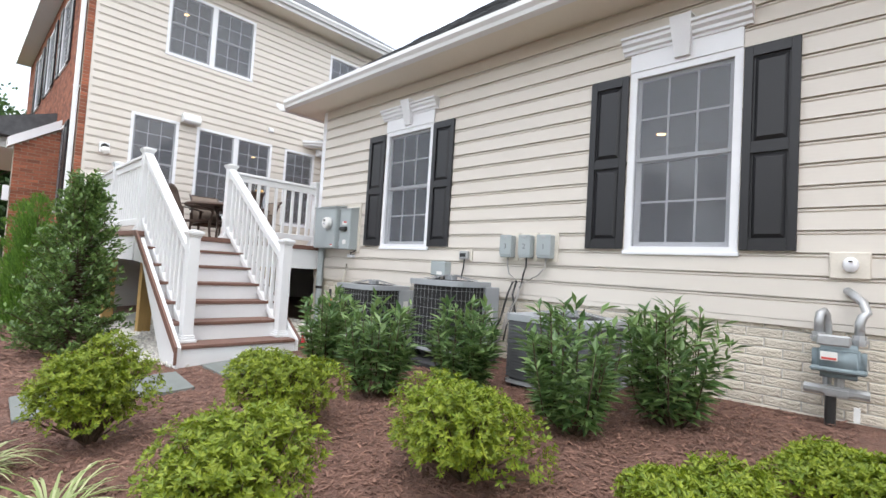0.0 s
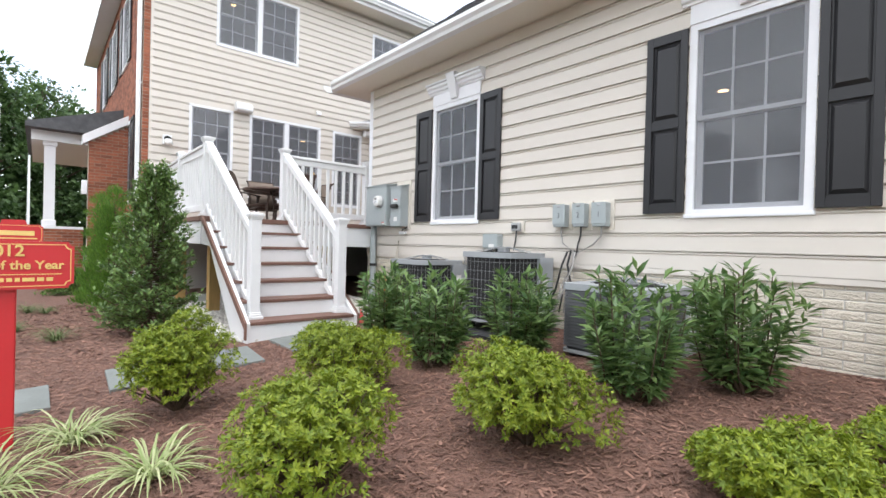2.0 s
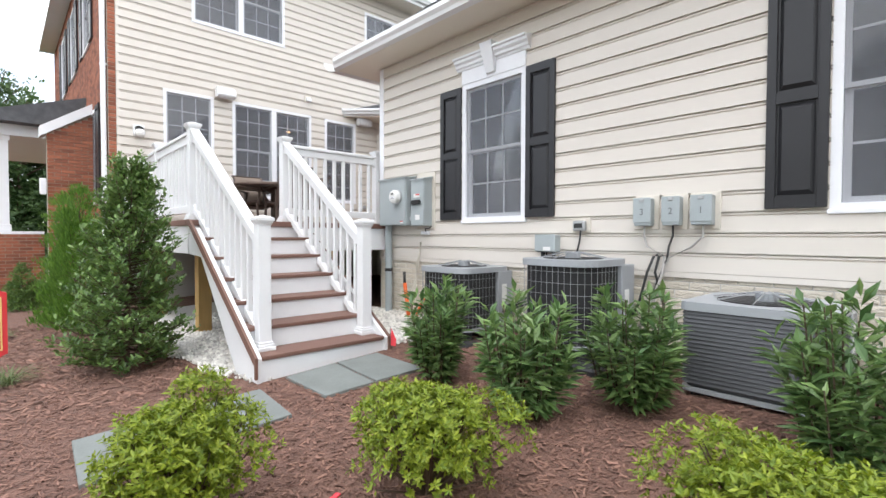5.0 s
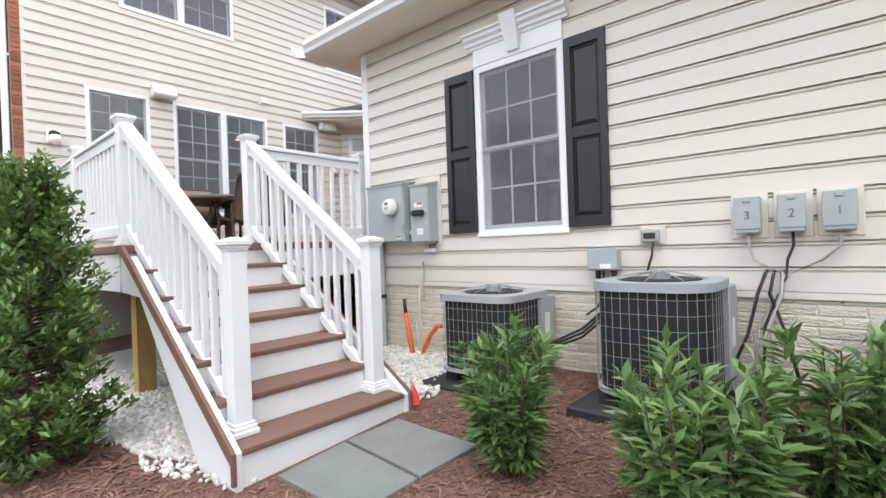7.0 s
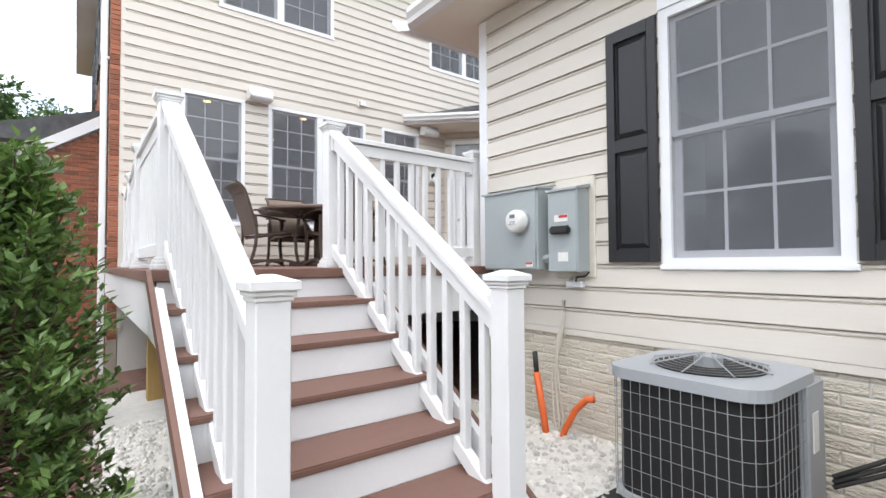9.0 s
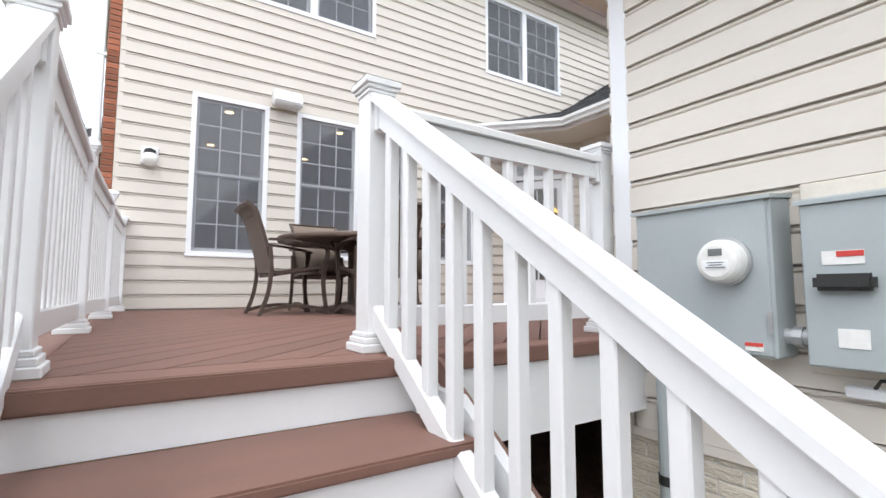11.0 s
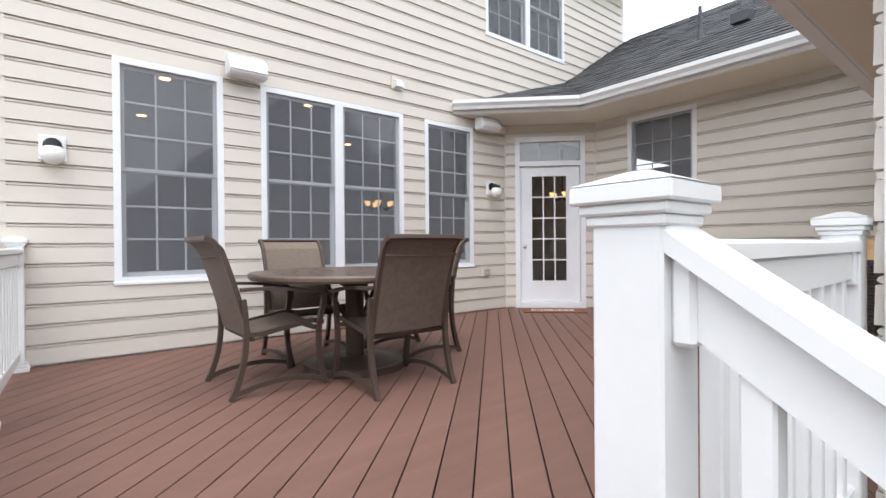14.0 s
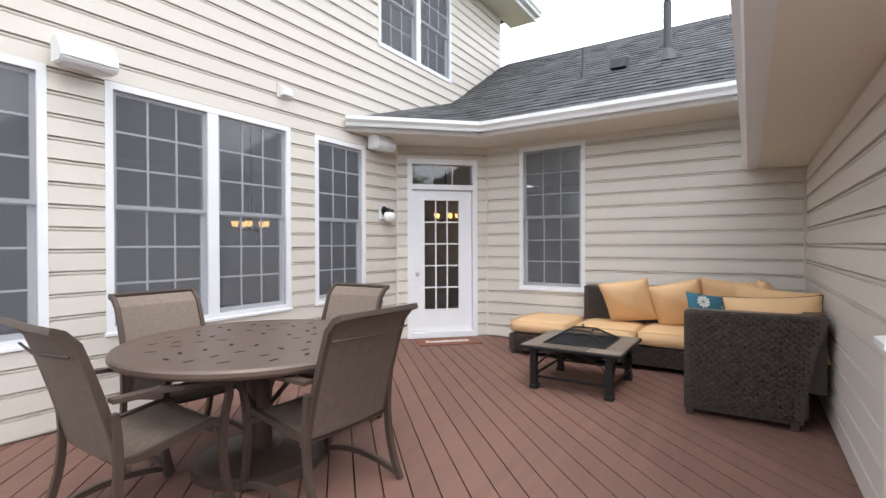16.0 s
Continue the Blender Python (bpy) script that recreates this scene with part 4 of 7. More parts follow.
db = thing("disconnect_box", "grey steel disconnect box with a black lever on a cream board", "electrical box", pose(0, -0.1, 0))
part("back_board", B(X - 0.02, X, 5.36, 5.68, 1.16, 1.84, 0.004), CREAMP, db)
part("cabinet", B(X - 0.15, X - 0.02, 5.4, 5.64, 1.2, 1.76, 0.006), GREYBOX, db)
part("cover", B(X - 0.158, X - 0.15, 5.405, 5.635, 1.205, 1.74, 0.003), GREYBOX, db)
part("hood", P([(X - 0.17, 1.755), (X - 0.02, 1.785), (X - 0.02, 1.76), (X - 0.17, 1.74)], 5.39, 5.65, "y"), GREYBOX, db)
part("lever", B(X - 0.2, X - 0.158, 5.44, 5.6, 1.45, 1.505, 0.012, 2), BLACKP, db, "black switch lever")
part("warning_label", B(X - 0.161, X - 0.158, 5.47, 5.58, 1.535, 1.58), PAPER, db)
part("label_band", B(X - 0.163, X - 0.161, 5.47, 5.54, 1.56, 1.578), REDP, db)
part("paper_label", B(X - 0.161, X - 0.158, 5.47, 5.55, 1.27, 1.33), PAPER, db)
dbx = thing("ground_bar", "small white plastic box under the disconnect", "electrical box", pose(0, -0.1, 0))
part("body", B(X - 0.05, X, 5.45, 5.58, 1.095, 1.135, 0.006), TRIMW, dbx)
tube("wire", [(X - 0.04, 5.5, 1.135), (X - 0.06, 5.48, 1.165), (X - 0.05, 5.42, 1.17), (X - 0.03, 5.4, 1.2)], 0.006, CABLE, dbx)

for i, (y0, y1) in enumerate(((2.65, 2.83), (2.435, 2.61), (2.215, 2.405))):
    d = thing("air_conditioner_switch", f"small grey pull-out switch box marked {3 - i} on a cream plate", "electrical box", group="switch boxes")
    part("plate", B(X - 0.018, X, y0 - 0.008, y1 + 0.008, 1.13, 1.4, 0.004), CREAMP, d)
    part("body", B(X - 0.1, X - 0.018, y0 + 0.026, y1 - 0.026, 1.16, 1.375, 0.006), GREYBOX, d)
    part("lid", B(X - 0.106, X - 0.1, y0 + 0.021, y1 - 0.021, 1.185, 1.378, 0.003), GREYBOX, d)
    part("hasp", B(X - 0.112, X - 0.106, (y0 + y1) / 2 - 0.02, (y0 + y1) / 2 + 0.02, 1.345, 1.37, 0.003), GREYM, d)
    cu = bpy.data.curves.new("number", "FONT")
    cu.body, cu.size, cu.extrude, cu.align_x = str(3 - i), 0.07, 0.001, "CENTER"
    tob = new("number_tmp", cu)
    dg = bpy.context.evaluated_depsgraph_get()
    nm = bpy.data.meshes.new_from_object(tob.evaluated_get(dg))
    bpy.data.objects.remove(tob)
    part("number", nm, GASM, d, m=pose(X - 0.108, (y0 + y1) / 2, 1.245, 90, 0, -90))
    y = (y0 + y1) / 2
    tube("whip", [(X - 0.05, y, 1.16), (X - 0.05, y, 1.08), (X - 0.045, y - 0.02 + 0.05 * i, 1.0), (X - 0.06, 2.55 + 0.01 * i, 0.9), (X - 0.06, 2.6, 0.8), (X - 0.08, 2.64 + 0.03 * i, 0.6), (X - 0.15, 2.62 + 0.05 * i, 0.35)], 0.008, CABLEG if i != 1 else CABLE, d, "flexible cable")
lines = thing("refrigerant_lines", "bundle of black insulated pipes running down the painted brick", "pipes")
for k, (y, e) in enumerate(((2.58, 2.75), (2.62, 2.5), (2.66, 2.85))):
    tube("pipe", [(X + 0.0, y, 0.93), (X - 0.06, y, 0.92), (X - 0.08, y + 0.02 * k, 0.8), (X - 0.1, (y + e) / 2, 0.55), (X - 0.16, e, 0.3)], 0.01, CABLE if k else CABLEG, lines)

cb = thing("junction_box", "grey plastic control box above the middle condenser", "electrical box")
part("body", B(X - 0.1, X, 3.54, 3.75, 0.93, 1.09, 0.008), GREYBOX, cb)
part("cover", B(X - 0.107, X - 0.1, 3.535, 3.755, 0.94, 1.095, 0.003), GREYBOX, cb)
part("label", B(X - 0.109, X - 0.107, 3.58, 3.66, 0.945, 0.98), PAPER, cb)
for y in (3.58, 3.7):
    tube("pipe_stub", [(X - 0.05, y, 0.93), (X - 0.05, y, 0.87)], 0.02, CABLE, cb)
tube("cable", [(X - 0.05, 3.66, 0.93), (X - 0.06, 3.65, 0.8), (X - 0.07, 3.7, 0.66), (X - 0.1, 3.78, 0.6)], 0.008, CABLE, cb)
ob = thing("outdoor_outlet", "clear-covered outdoor outlet on a cream plate", "outlet")
part("plate", B(X - 0.02, X, 3.23, 3.4, 1.11, 1.24, 0.004), CREAMP, ob)
part("cover", B(X - 0.07, X - 0.02, 3.26, 3.38, 1.125, 1.215, 0.012), GREYM, ob)
part("face", B(X - 0.073, X - 0.07, 3.28, 3.36, 1.15, 1.19), BLACKP, ob)
tube("cord", [(X - 0.06, 3.3, 1.125), (X - 0.06, 3.31, 1.03), (X - 0.05, 3.33, 0.98), (X - 0.04, 3.35, 0.92)], 0.008, CABLE, ob)
ls = thing("insulated_lines", "black insulated pipes between the condensers and the wall", "pipes")
for k in range(3):
    tube("pipe", [(X - 0.0, 3.45 - 0.04 * k, 0.86), (X - 0.08, 3.46 - 0.03 * k, 0.84), (X - 0.1, 3.6, 0.68 - 0.03 * k), (X - 0.14, 3.8, 0.5 - 0.03 * k), (X - 0.3, 3.98, 0.4 - 0.02 * k)], 0.01, CABLE, ls)

# gas meter
GASG = mat("grey_green_meter_paint", (0.2, 0.25, 0.27), 0.5, 0.2, spots=0.15, scale=14)
gm = thing("gas_meter", "grey gas meter with pipes standing before the painted brick", "gas meter")
gx, gy = X - 0.16, 0.2
bm = bmesh.new()
box(bm, gx - 0.09, gx + 0.07, gy - 0.125, gy + 0.125, 0.5, 0.7, 0.04, 3)
part("body", bm, GASG, gm, smooth=True)
bm = bmesh.new()
box(bm, gx - 0.1, gx + 0.06, gy - 0.13, gy + 0.13, 0.535, 0.565, 0.01)
part("flange", bm, GASG, gm)
part("index", B(gx - 0.115, gx - 0.09, gy - 0.06, gy + 0.1, 0.69, 0.755, 0.01), GREYM, gm)
part("plate", B(gx - 0.103, gx - 0.1, gy - 0.0, gy + 0.08, 0.605, 0.655), PAPER, gm)
part("red_mark", B(gx - 0.105, gx - 0.103, gy + 0.005, gy + 0.075, 0.61, 0.622), REDP, gm)
for yy in (gy + 0.1, gy - 0.09):
    bm = bmesh.new()
    cyl(bm, (gx, yy, 0.7), (gx, yy, 0.76), 0.033, seg=8)
    cyl(bm, (gx, yy, 0.715), (gx, yy, 0.735), 0.042, seg=8)
    part("union", bm, GREYM, gm)
tube("inlet_pipe", [(gx, gy + 0.1, 0.75), (gx, gy + 0.1, 0.83), (gx + 0.01, gy + 0.095, 0.87), (gx + 0.04, gy + 0.08, 0.885), (gx + 0.07, gy + 0.07, 0.86), (gx + 0.09, gy + 0.065, 0.78), (gx + 0.09, gy + 0.06, 0.4), (gx + 0.06, gy + 0.05, 0.36)], 0.024, GREYM, gm)
tube("outlet_pipe", [(gx, gy - 0.09, 0.75), (gx, gy - 0.09, 0.83), (gx + 0.01, gy - 0.1, 0.87), (gx + 0.03, gy - 0.12, 0.89), (gx + 0.06, gy - 0.1, 0.95), (gx + 0.12, gy - 0.05, 1.0), (X, gy - 0.02, 1.02)], 0.024, GREYM, gm)
bm = bmesh.new()
box(bm, gx + 0.0, gx + 0.1, gy - 0.06, gy + 0.08, 0.38, 0.44, 0.015, 2)
cyl(bm, (gx + 0.05, gy - 0.14, 0.41), (gx + 0.05, gy + 0.17, 0.41), 0.03, seg=10)
cyl(bm, (gx + 0.05, gy + 0.0, 0.44), (gx + 0.05, gy + 0.0, 0.5), 0.025, seg=10)
part("regulator", bm, GREYM, gm)
bm = bmesh.new()
cyl(bm, (gx + 0.05, gy + 0.04, 0.05), (gx + 0.05, gy + 0.04, 0.38), 0.028, seg=10)
part("riser_pipe", bm, BLACKP, gm)
part("tag", B(gx + 0.01, gx + 0.014, gy - 0.1, gy - 0.07, 0.25, 0.34), PAPER, gm)
hb = thing("wall_light_block", "cream mounting block with a small white sensor", "wall fitting")
part("block", B(X - 0.025, X, 0.07, 0.27, 1.09, 1.26, 0.008), CREAMP, hb)
bm = bmesh.new()
bmesh.ops.create_uvsphere(bm, u_segments=16, v_segments=10, radius=0.04, matrix=Matrix.Translation((X - 0.035, 0.165, 1.18)) @ Matrix.Diagonal((0.8, 1, 1.2, 1)))
part("sensor", bm, TRIMW, hb, smooth=True)
part("mark", B(X - 0.072, X - 0.066, 0.155, 0.175, 1.195, 1.203), BLACKP, hb)

# orange conduits and loose wire by the stair
oc = thing("orange_conduit_stubs", "two orange conduit stubs with loose wires rising from the gravel", "conduit")
tube("conduit", [(X - 0.16, 5.55, 0.0), (X - 0.16, 5.6, 0.25), (X - 0.15, 5.66, 0.5)], 0.024, ORANGE, oc)
tube("dark_end", [(X - 0.15, 5.66, 0.5), (X - 0.148, 5.675, 0.64)], 0.018, CABLE, oc)
tube("conduit", [(X - 0.14, 5.48, 0.0), (X - 0.13, 5.44, 0.15), (X - 0.12, 5.36, 0.3), (X - 0.12, 5.27, 0.39), (X - 0.12, 5.22, 0.4)], 0.022, ORANGE, oc)
for k in range(3):
    tube("wire", [(X - 0.01, 5.52 + 0.01 * k, 1.0), (X - 0.04, 5.5, 0.9), (X - 0.05, 5.53 + 0.02 * k, 0.7), (X - 0.09, 5.58 - 0.03 * k, 0.45), (X - 0.1, 5.55 - 0.04 * k, 0.2), (X - 0.13, 5.5, 0.03)], 0.007, COPPER, oc)

# ---- air conditioners ----
ACG = mat("grey_condenser_enamel", (0.34, 0.36, 0.38), 0.45, spots=0.06, scale=5)
LOUV = mat("dark_grey_louvre", (0.075, 0.078, 0.085), 0.5, spots=0.1)
COIL = mat("dark_coil", (0.012, 0.012, 0.013), 0.7, spots=0.3, grain=200)
WIRE = mat("grey_coated_wire", (0.27, 0.28, 0.29), 0.5)
PAD = mat("dark_plastic_pad", (0.022, 0.023, 0.025), 0.7)


def outline(w, r, n=6):
    pts = []
    for cx, cy, a0 in ((w - r, w - r, 0), (-w + r, w - r, 90), (-w + r, -w + r, 180), (w - r, -w + r, 270)):
        pts += [(cx + r * math.cos(radians(a0 + 90 * i / n)), cy + r * math.sin(radians(a0 + 90 * i / n))) for i in range(n + 1)]
    return pts


def condenser(cx, cy, w, r, z0, z1, grid, turn, label, louver=False):
    a = thing("air_conditioner", label, "air conditioner", pose(cx, cy, 0, 0, 0, turn), "condensers")
    part("pad", B(-w - 0.1, w + 0.1, -w - 0.1, w + 0.1, z0 - 0.16, z0 - 0.08, 0.015), PAD, a)
    for sx in (-1, 1):
        for sy in (-1, 1):
            part("foot", B(sx * (w - 0.1) - 0.05, sx * (w - 0.1) + 0.05, sy * (w - 0.1) - 0.05, sy * (w - 0.1) + 0.05, z0 - 0.08, z0), PAD, a)
    part("coil", P(outline(w - 0.02, r), z0 + 0.02, z1 - 0.05, "z"), LOUV if louver else COIL, a)
    part("base_pan", P(outline(w, r), z0, z0 + 0.025, "z"), ACG, a)
    part("top_cover", P(outline(w + 0.008, r), z1 - 0.05, z1, "z"), ACG, a)
    o = outline(w, r, 5)
    n = len(o)
    # wire guard or louvres round the sides
    if louver:
        z = z0 + 0.05
        bm = bmesh.new()
        while z < z1 - 0.07:
            ring = outline(w, r, 4)
            lo, hi = [bm.verts.new((p[0] * 0.985, p[1] * 0.985, z + 0.02)) for p in ring], [bm.verts.new((p[0] * 1.005, p[1] * 1.005, z)) for p in ring]
            for i in range(len(ring)):
                bm.faces.new((lo[i], hi[i], hi[(i + 1) % len(ring)], lo[(i + 1) % len(ring)]))
            z += 0.024
        part("louvres", bm, LOUV, a)
    else:
        bm = bmesh.new()
        step = 0.085
        z = z0 + 0.06
        while z < z1 - 0.05:
            ring = [bm.verts.new((p[0], p[1], z - 0.0016)) for p in o]
            rin2 = [bm.verts.new((p[0], p[1], z + 0.0016)) for p in o]
            for i in range(n):
                bm.faces.new((ring[i], ring[(i + 1) % n], rin2[(i + 1) % n], rin2[i]))
            z += step
        per = []
        total = 0
        for i in range(n):
            p, q = Vector(o[i]), Vector(o[(i + 1) % n])
            total += (q - p).length
        count = int(total / grid)
        d, i, acc = total / count, 0, 0.0
        for k in range(count):
            s = k * d
            while acc + (Vector(o[(i + 1) % n]) - Vector(o[i])).length < s:
                acc += (Vector(o[(i + 1) % n]) - Vector(o[i])).length
                i += 1
            p, q = Vector(o[i]), Vector(o[(i + 1) % n])
            e = p + (q - p).normalized() * (s - acc)
            cyl(bm, (e.x, e.y, z0 + 0.02), (e.x, e.y, z1 - 0.05), 0.0019, seg=4)
        tagged(part("wire_guard", bm, WIRE, a), kind="stuff")
    bm = bmesh.new()
    box(bm, w - 0.2, w + 0.012, -w - 0.012, -w + 0.16, z0 + 0.02, z1 - 0.045, 0.006)
    pl = part("service_panel", bm, ACG, a)
    part("label", B(w - 0.15, w - 0.08, -w - 0.015, -w - 0.012, z0 + 0.25, z0 + 0.42), PAPER, pl)
    bm = bmesh.new()
    for k in range(9):
        rr = (w - 0.09) * (1 - k / 10)
        h = z1 + 0.012 + 0.045 * k / 9
        for i in range(28):
            t0, t1 = i * math.tau / 28, (i + 1) * math.tau / 28
            vs = [bm.verts.new((R * math.cos(t), R * math.sin(t), h)) for R, t in ((rr, t0), (rr, t1), (rr - 0.006, t1), (rr - 0.006, t0))]
            bm.faces.new(vs)
    for i in range(8):
        t = i * math.tau / 8
        cyl(bm, ((w - 0.07) * math.cos(t), (w - 0.07) * math.sin(t), z1 + 0.008), (0.04 * math.cos(t), 0.04 * math.sin(t), z1 + 0.055), 0.004, seg=4)
    part("fan_grille", bm, WIRE, a)
    bm = bmesh.new()
    cyl(bm, (0, 0, z1 - 0.02), (0, 0, z1 + 0.05), 0.06, seg=16)
    part("fan_motor", bm, ACG, a)
    bm = bmesh.new()
    cyl(bm, (0, 0, z1 + 0.0005), (0, 0, z1 + 0.004), w - 0.1, seg=28)
    part("fan_well", bm, COIL, a)
    return a


condenser(3.88, 4.41, 0.33, 0.12, 0.19, 0.78, 0.045, 0, "square grey air conditioner with a dark coil behind a wire guard")
condenser(3.86, 3.16, 0.335, 0.2, 0.24, 0.9, 0.05, 0, "round-cornered grey air conditioner with a dark coil behind a wire guard")
condenser(3.82, 1.82, 0.36, 0.06, 0.16, 0.69, 0.045, 0, "low grey louvred air conditioner", louver=True)

# ---- on the deck walls ----
def wall_speaker(x, z, label):
    t = thing("outdoor_speaker", label, "speaker", pose(x, YA - 0.02, z), "outdoor speakers")
    part("bracket", B(-0.03, 0.03, -0.06, 0, -0.04, 0.04), WHITE, t)
    pts = [(-0.05, -0.085), (-0.05, 0.075), (-0.1, 0.115), (-0.155, 0.1), (-0.2, 0.055), (-0.228, 0.0), (-0.235, -0.06), (-0.2, -0.1)]
    bm = P(pts, -0.175, 0.175)
    bmesh.ops.bevel(bm, geom=list(bm.edges), offset=0.012, segments=2, affect="EDGES")
    c = part("cabinet", bm, WHITE, t, smooth=False)
    bm = P([(-0.155, 0.095), (-0.198, 0.053), (-0.226, 0.0), (-0.232, -0.055), (-0.238, -0.055), (-0.232, 0.002), (-0.204, 0.058), (-0.161, 0.1)], -0.16, 0.16)
    part("grille", bm, TRIMW, c)


wall_speaker(3.755, 3.86, "white outdoor speaker on the siding between two windows")
wall_speaker(6.96, 3.82, "white outdoor speaker at the corner by the patio door")
BLK = mat("black_lamp_metal", (0.015, 0.015, 0.015), 0.4, 0.3)
OPAL = mat("white_opal_glass", (0.85, 0.85, 0.83), 0.2)
for x, z in ((2.31, 2.93), (7.13, 2.95)):
    t = thing("wall_lamp", "black wall lamp with a white glass globe, switched off", "wall lamp", pose(x, YA - 0.02, z), "wall lamps")
    part("mount_block", B(-0.085, 0.085, -0.03, 0, -0.09, 0.11, 0.01), TRIMW, t)
    bm = bmesh.new()
    cyl(bm, (0, -0.03, 0.03), (0, -0.045, 0.03), 0.06, seg=20)
    cyl(bm, (0, -0.04, 0.03), (0, -0.11, 0.04), 0.03, seg=14)
    cyl(bm, (0, -0.12, 0.045), (0, -0.12, 0.01), 0.055, 0.06, seg=20)
    part("arm", bm, BLK, t)
    bm = bmesh.new()
    bmesh.ops.create_uvsphere(bm, u_segments=20, v_segments=12, radius=0.08, matrix=Matrix.Translation((0, -0.12, -0.05)))
    part("globe", bm, OPAL, t, smooth=True)
t = thing("wall_vent", "small cream vent hood on the siding", "vent", pose(5.55, YA - 0.02, 4.12))
part("plate", B(-0.085, 0.085, -0.02, 0, -0.08, 0.08, 0.006), CREAMP, t)
part("hood", P([(-0.02, 0.05), (-0.08, 0.01), (-0.08, -0.05), (-0.02, -0.06)], -0.05, 0.06), TRIMW, t)
t = thing("outdoor_outlet", "grey-covered outdoor outlet low on the siding", "outlet", pose(7.02, YA - 0.02, 1.78))
part("plate", B(-0.075, 0.075, -0.02, 0, -0.06, 0.06, 0.004), CREAMP, t)
part("cover", B(-0.045, 0.05, -0.055, -0.02, -0.045, 0.045, 0.01), GREYM, t)

# chandeliers seen through the glass
SHADEG = glow("warm_shade_glow", (1.0, 0.6, 0.2), 1.8)


def chandelier(x, y, z, rod):
    t = thing("chandelier", "small chandelier with warm glowing glass shades indoors", "chandelier", pose(x, y, z), "chandeliers")
    for i in range(5):
        a = i * math.tau / 5 + 0.2
        c, d = math.cos(a), math.sin(a)
        arm = tube("arm", [(0, 0, 0.0), (0.12 * c, 0.12 * d, -0.06), (0.2 * c, 0.2 * d, 0.0)], 0.01, BLK, t)
        bm = bmesh.new()
        cyl(bm, (0.2 * c, 0.2 * d, 0.0), (0.2 * c, 0.2 * d, 0.07), 0.03, 0.05, seg=14)
        part("shade", bm, SHADEG, arm, "glowing amber glass shade")
    tube("rod", [(0, 0, 0), (0, 0, rod)], 0.012, BLK, t)


chandelier(9.3, 11.35, 3.0, 0.85)
chandelier(6.25, 12.49, 2.78, 1.3)

# ---- dining set ----
BRONZE = mat("brown_powder_coat", (0.082, 0.057, 0.046), 0.45, 0.2, spots=0.12, scale=8, grain=120)
SLINGB = mat("dark_sling_backing", (0.13, 0.096, 0.077), 0.7, spots=0.25, scale=30, grain=300, bump=0.3)
SLING = mat("brown_sling_fabric", (0.205, 0.16, 0.128), 0.8, spots=0.25, scale=30, grain=300, bump=0.1, depth=0.001, stretch=(1, 1, 4))
TABLE = mat("brown_cast_aluminium", (0.135, 0.096, 0.077), 0.42, 0.2, spots=0.1, scale=6, grain=110)
TX, TY = 4.1, 9.39
table = thing("patio_table", "round brown cast metal patio table with pierced top", "table", pose(TX, TY, DZ))
R = 0.76
bm = bmesh.new()
nseg = 64
rng = random.Random(4)
holes = []
for ring, cnt in ((0.2, 6), (0.33, 10), (0.46, 14), (0.58, 18)):
    for i in range(cnt):
        holes.append((ring + rng.uniform(-0.02, 0.02), (i + rng.uniform(-0.25, 0.25)) * math.tau / cnt, rng.uniform(0, math.pi)))
prof = [(0.0, 0.70), (R - 0.05, 0.70), (R - 0.012, 0.685), (R, 0.7), (R, 0.72), (R - 0.01, 0.732), (R - 0.05, 0.728), (0.0, 0.728)]
rings = []
for i in range(nseg):
    a = i * math.tau / nseg
    rings.append([bm.verts.new((r * math.cos(a), r * math.sin(a), z)) for r, z in prof[1:-1]])
for i in range(nseg):
    p, q = rings[i], rings[(i + 1) % nseg]
    for k in range(len(p) - 1):
        bm.faces.new((p[k], q[k], q[k + 1], p[k + 1]))
bm.faces.new([p[-1] for p in rings])
bm.faces.new([p[0] for p in rings][::-1])
bmesh.ops.recalc_face_normals(bm, faces=bm.faces)
top = part("tabletop", bm, TABLE, table)
# flat dark ovals on the uncut top paint the shade inside the piercings
bm = bmesh.new()
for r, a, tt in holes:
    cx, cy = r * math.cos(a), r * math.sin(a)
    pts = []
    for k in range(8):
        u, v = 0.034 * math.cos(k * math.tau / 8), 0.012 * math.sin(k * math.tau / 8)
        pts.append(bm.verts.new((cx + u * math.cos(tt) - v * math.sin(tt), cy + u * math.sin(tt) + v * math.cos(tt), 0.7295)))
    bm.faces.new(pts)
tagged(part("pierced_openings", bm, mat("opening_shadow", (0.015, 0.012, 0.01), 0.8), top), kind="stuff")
bm = bmesh.new()
cyl(bm, (0, 0, 0.05), (0, 0, 0.68), 0.07, seg=20)
cyl(bm, (0, 0, 0.6), (0, 0, 0.7), 0.07, 0.22, seg=20)
part("pedestal", bm, BRONZE, table, smooth=False)
bm = bmesh.new()
cyl(bm, (0, 0, 0.0), (0, 0, 0.05), 0.38, seg=40)
cyl(bm, (0, 0, 0.05), (0, 0, 0.09), 0.34, 0.12, seg=40)
part("base", bm, BRONZE, table)
for i in range(4):
    a = i * math.tau / 4 + 0.4
    tube("strut", [(0.07 * math.cos(a), 0.07 * math.sin(a), 0.35), (0.2 * math.cos(a), 0.2 * math.sin(a), 0.5), (0.33 * math.cos(a), 0.33 * math.sin(a), 0.69)], 0.015, BRONZE, table)


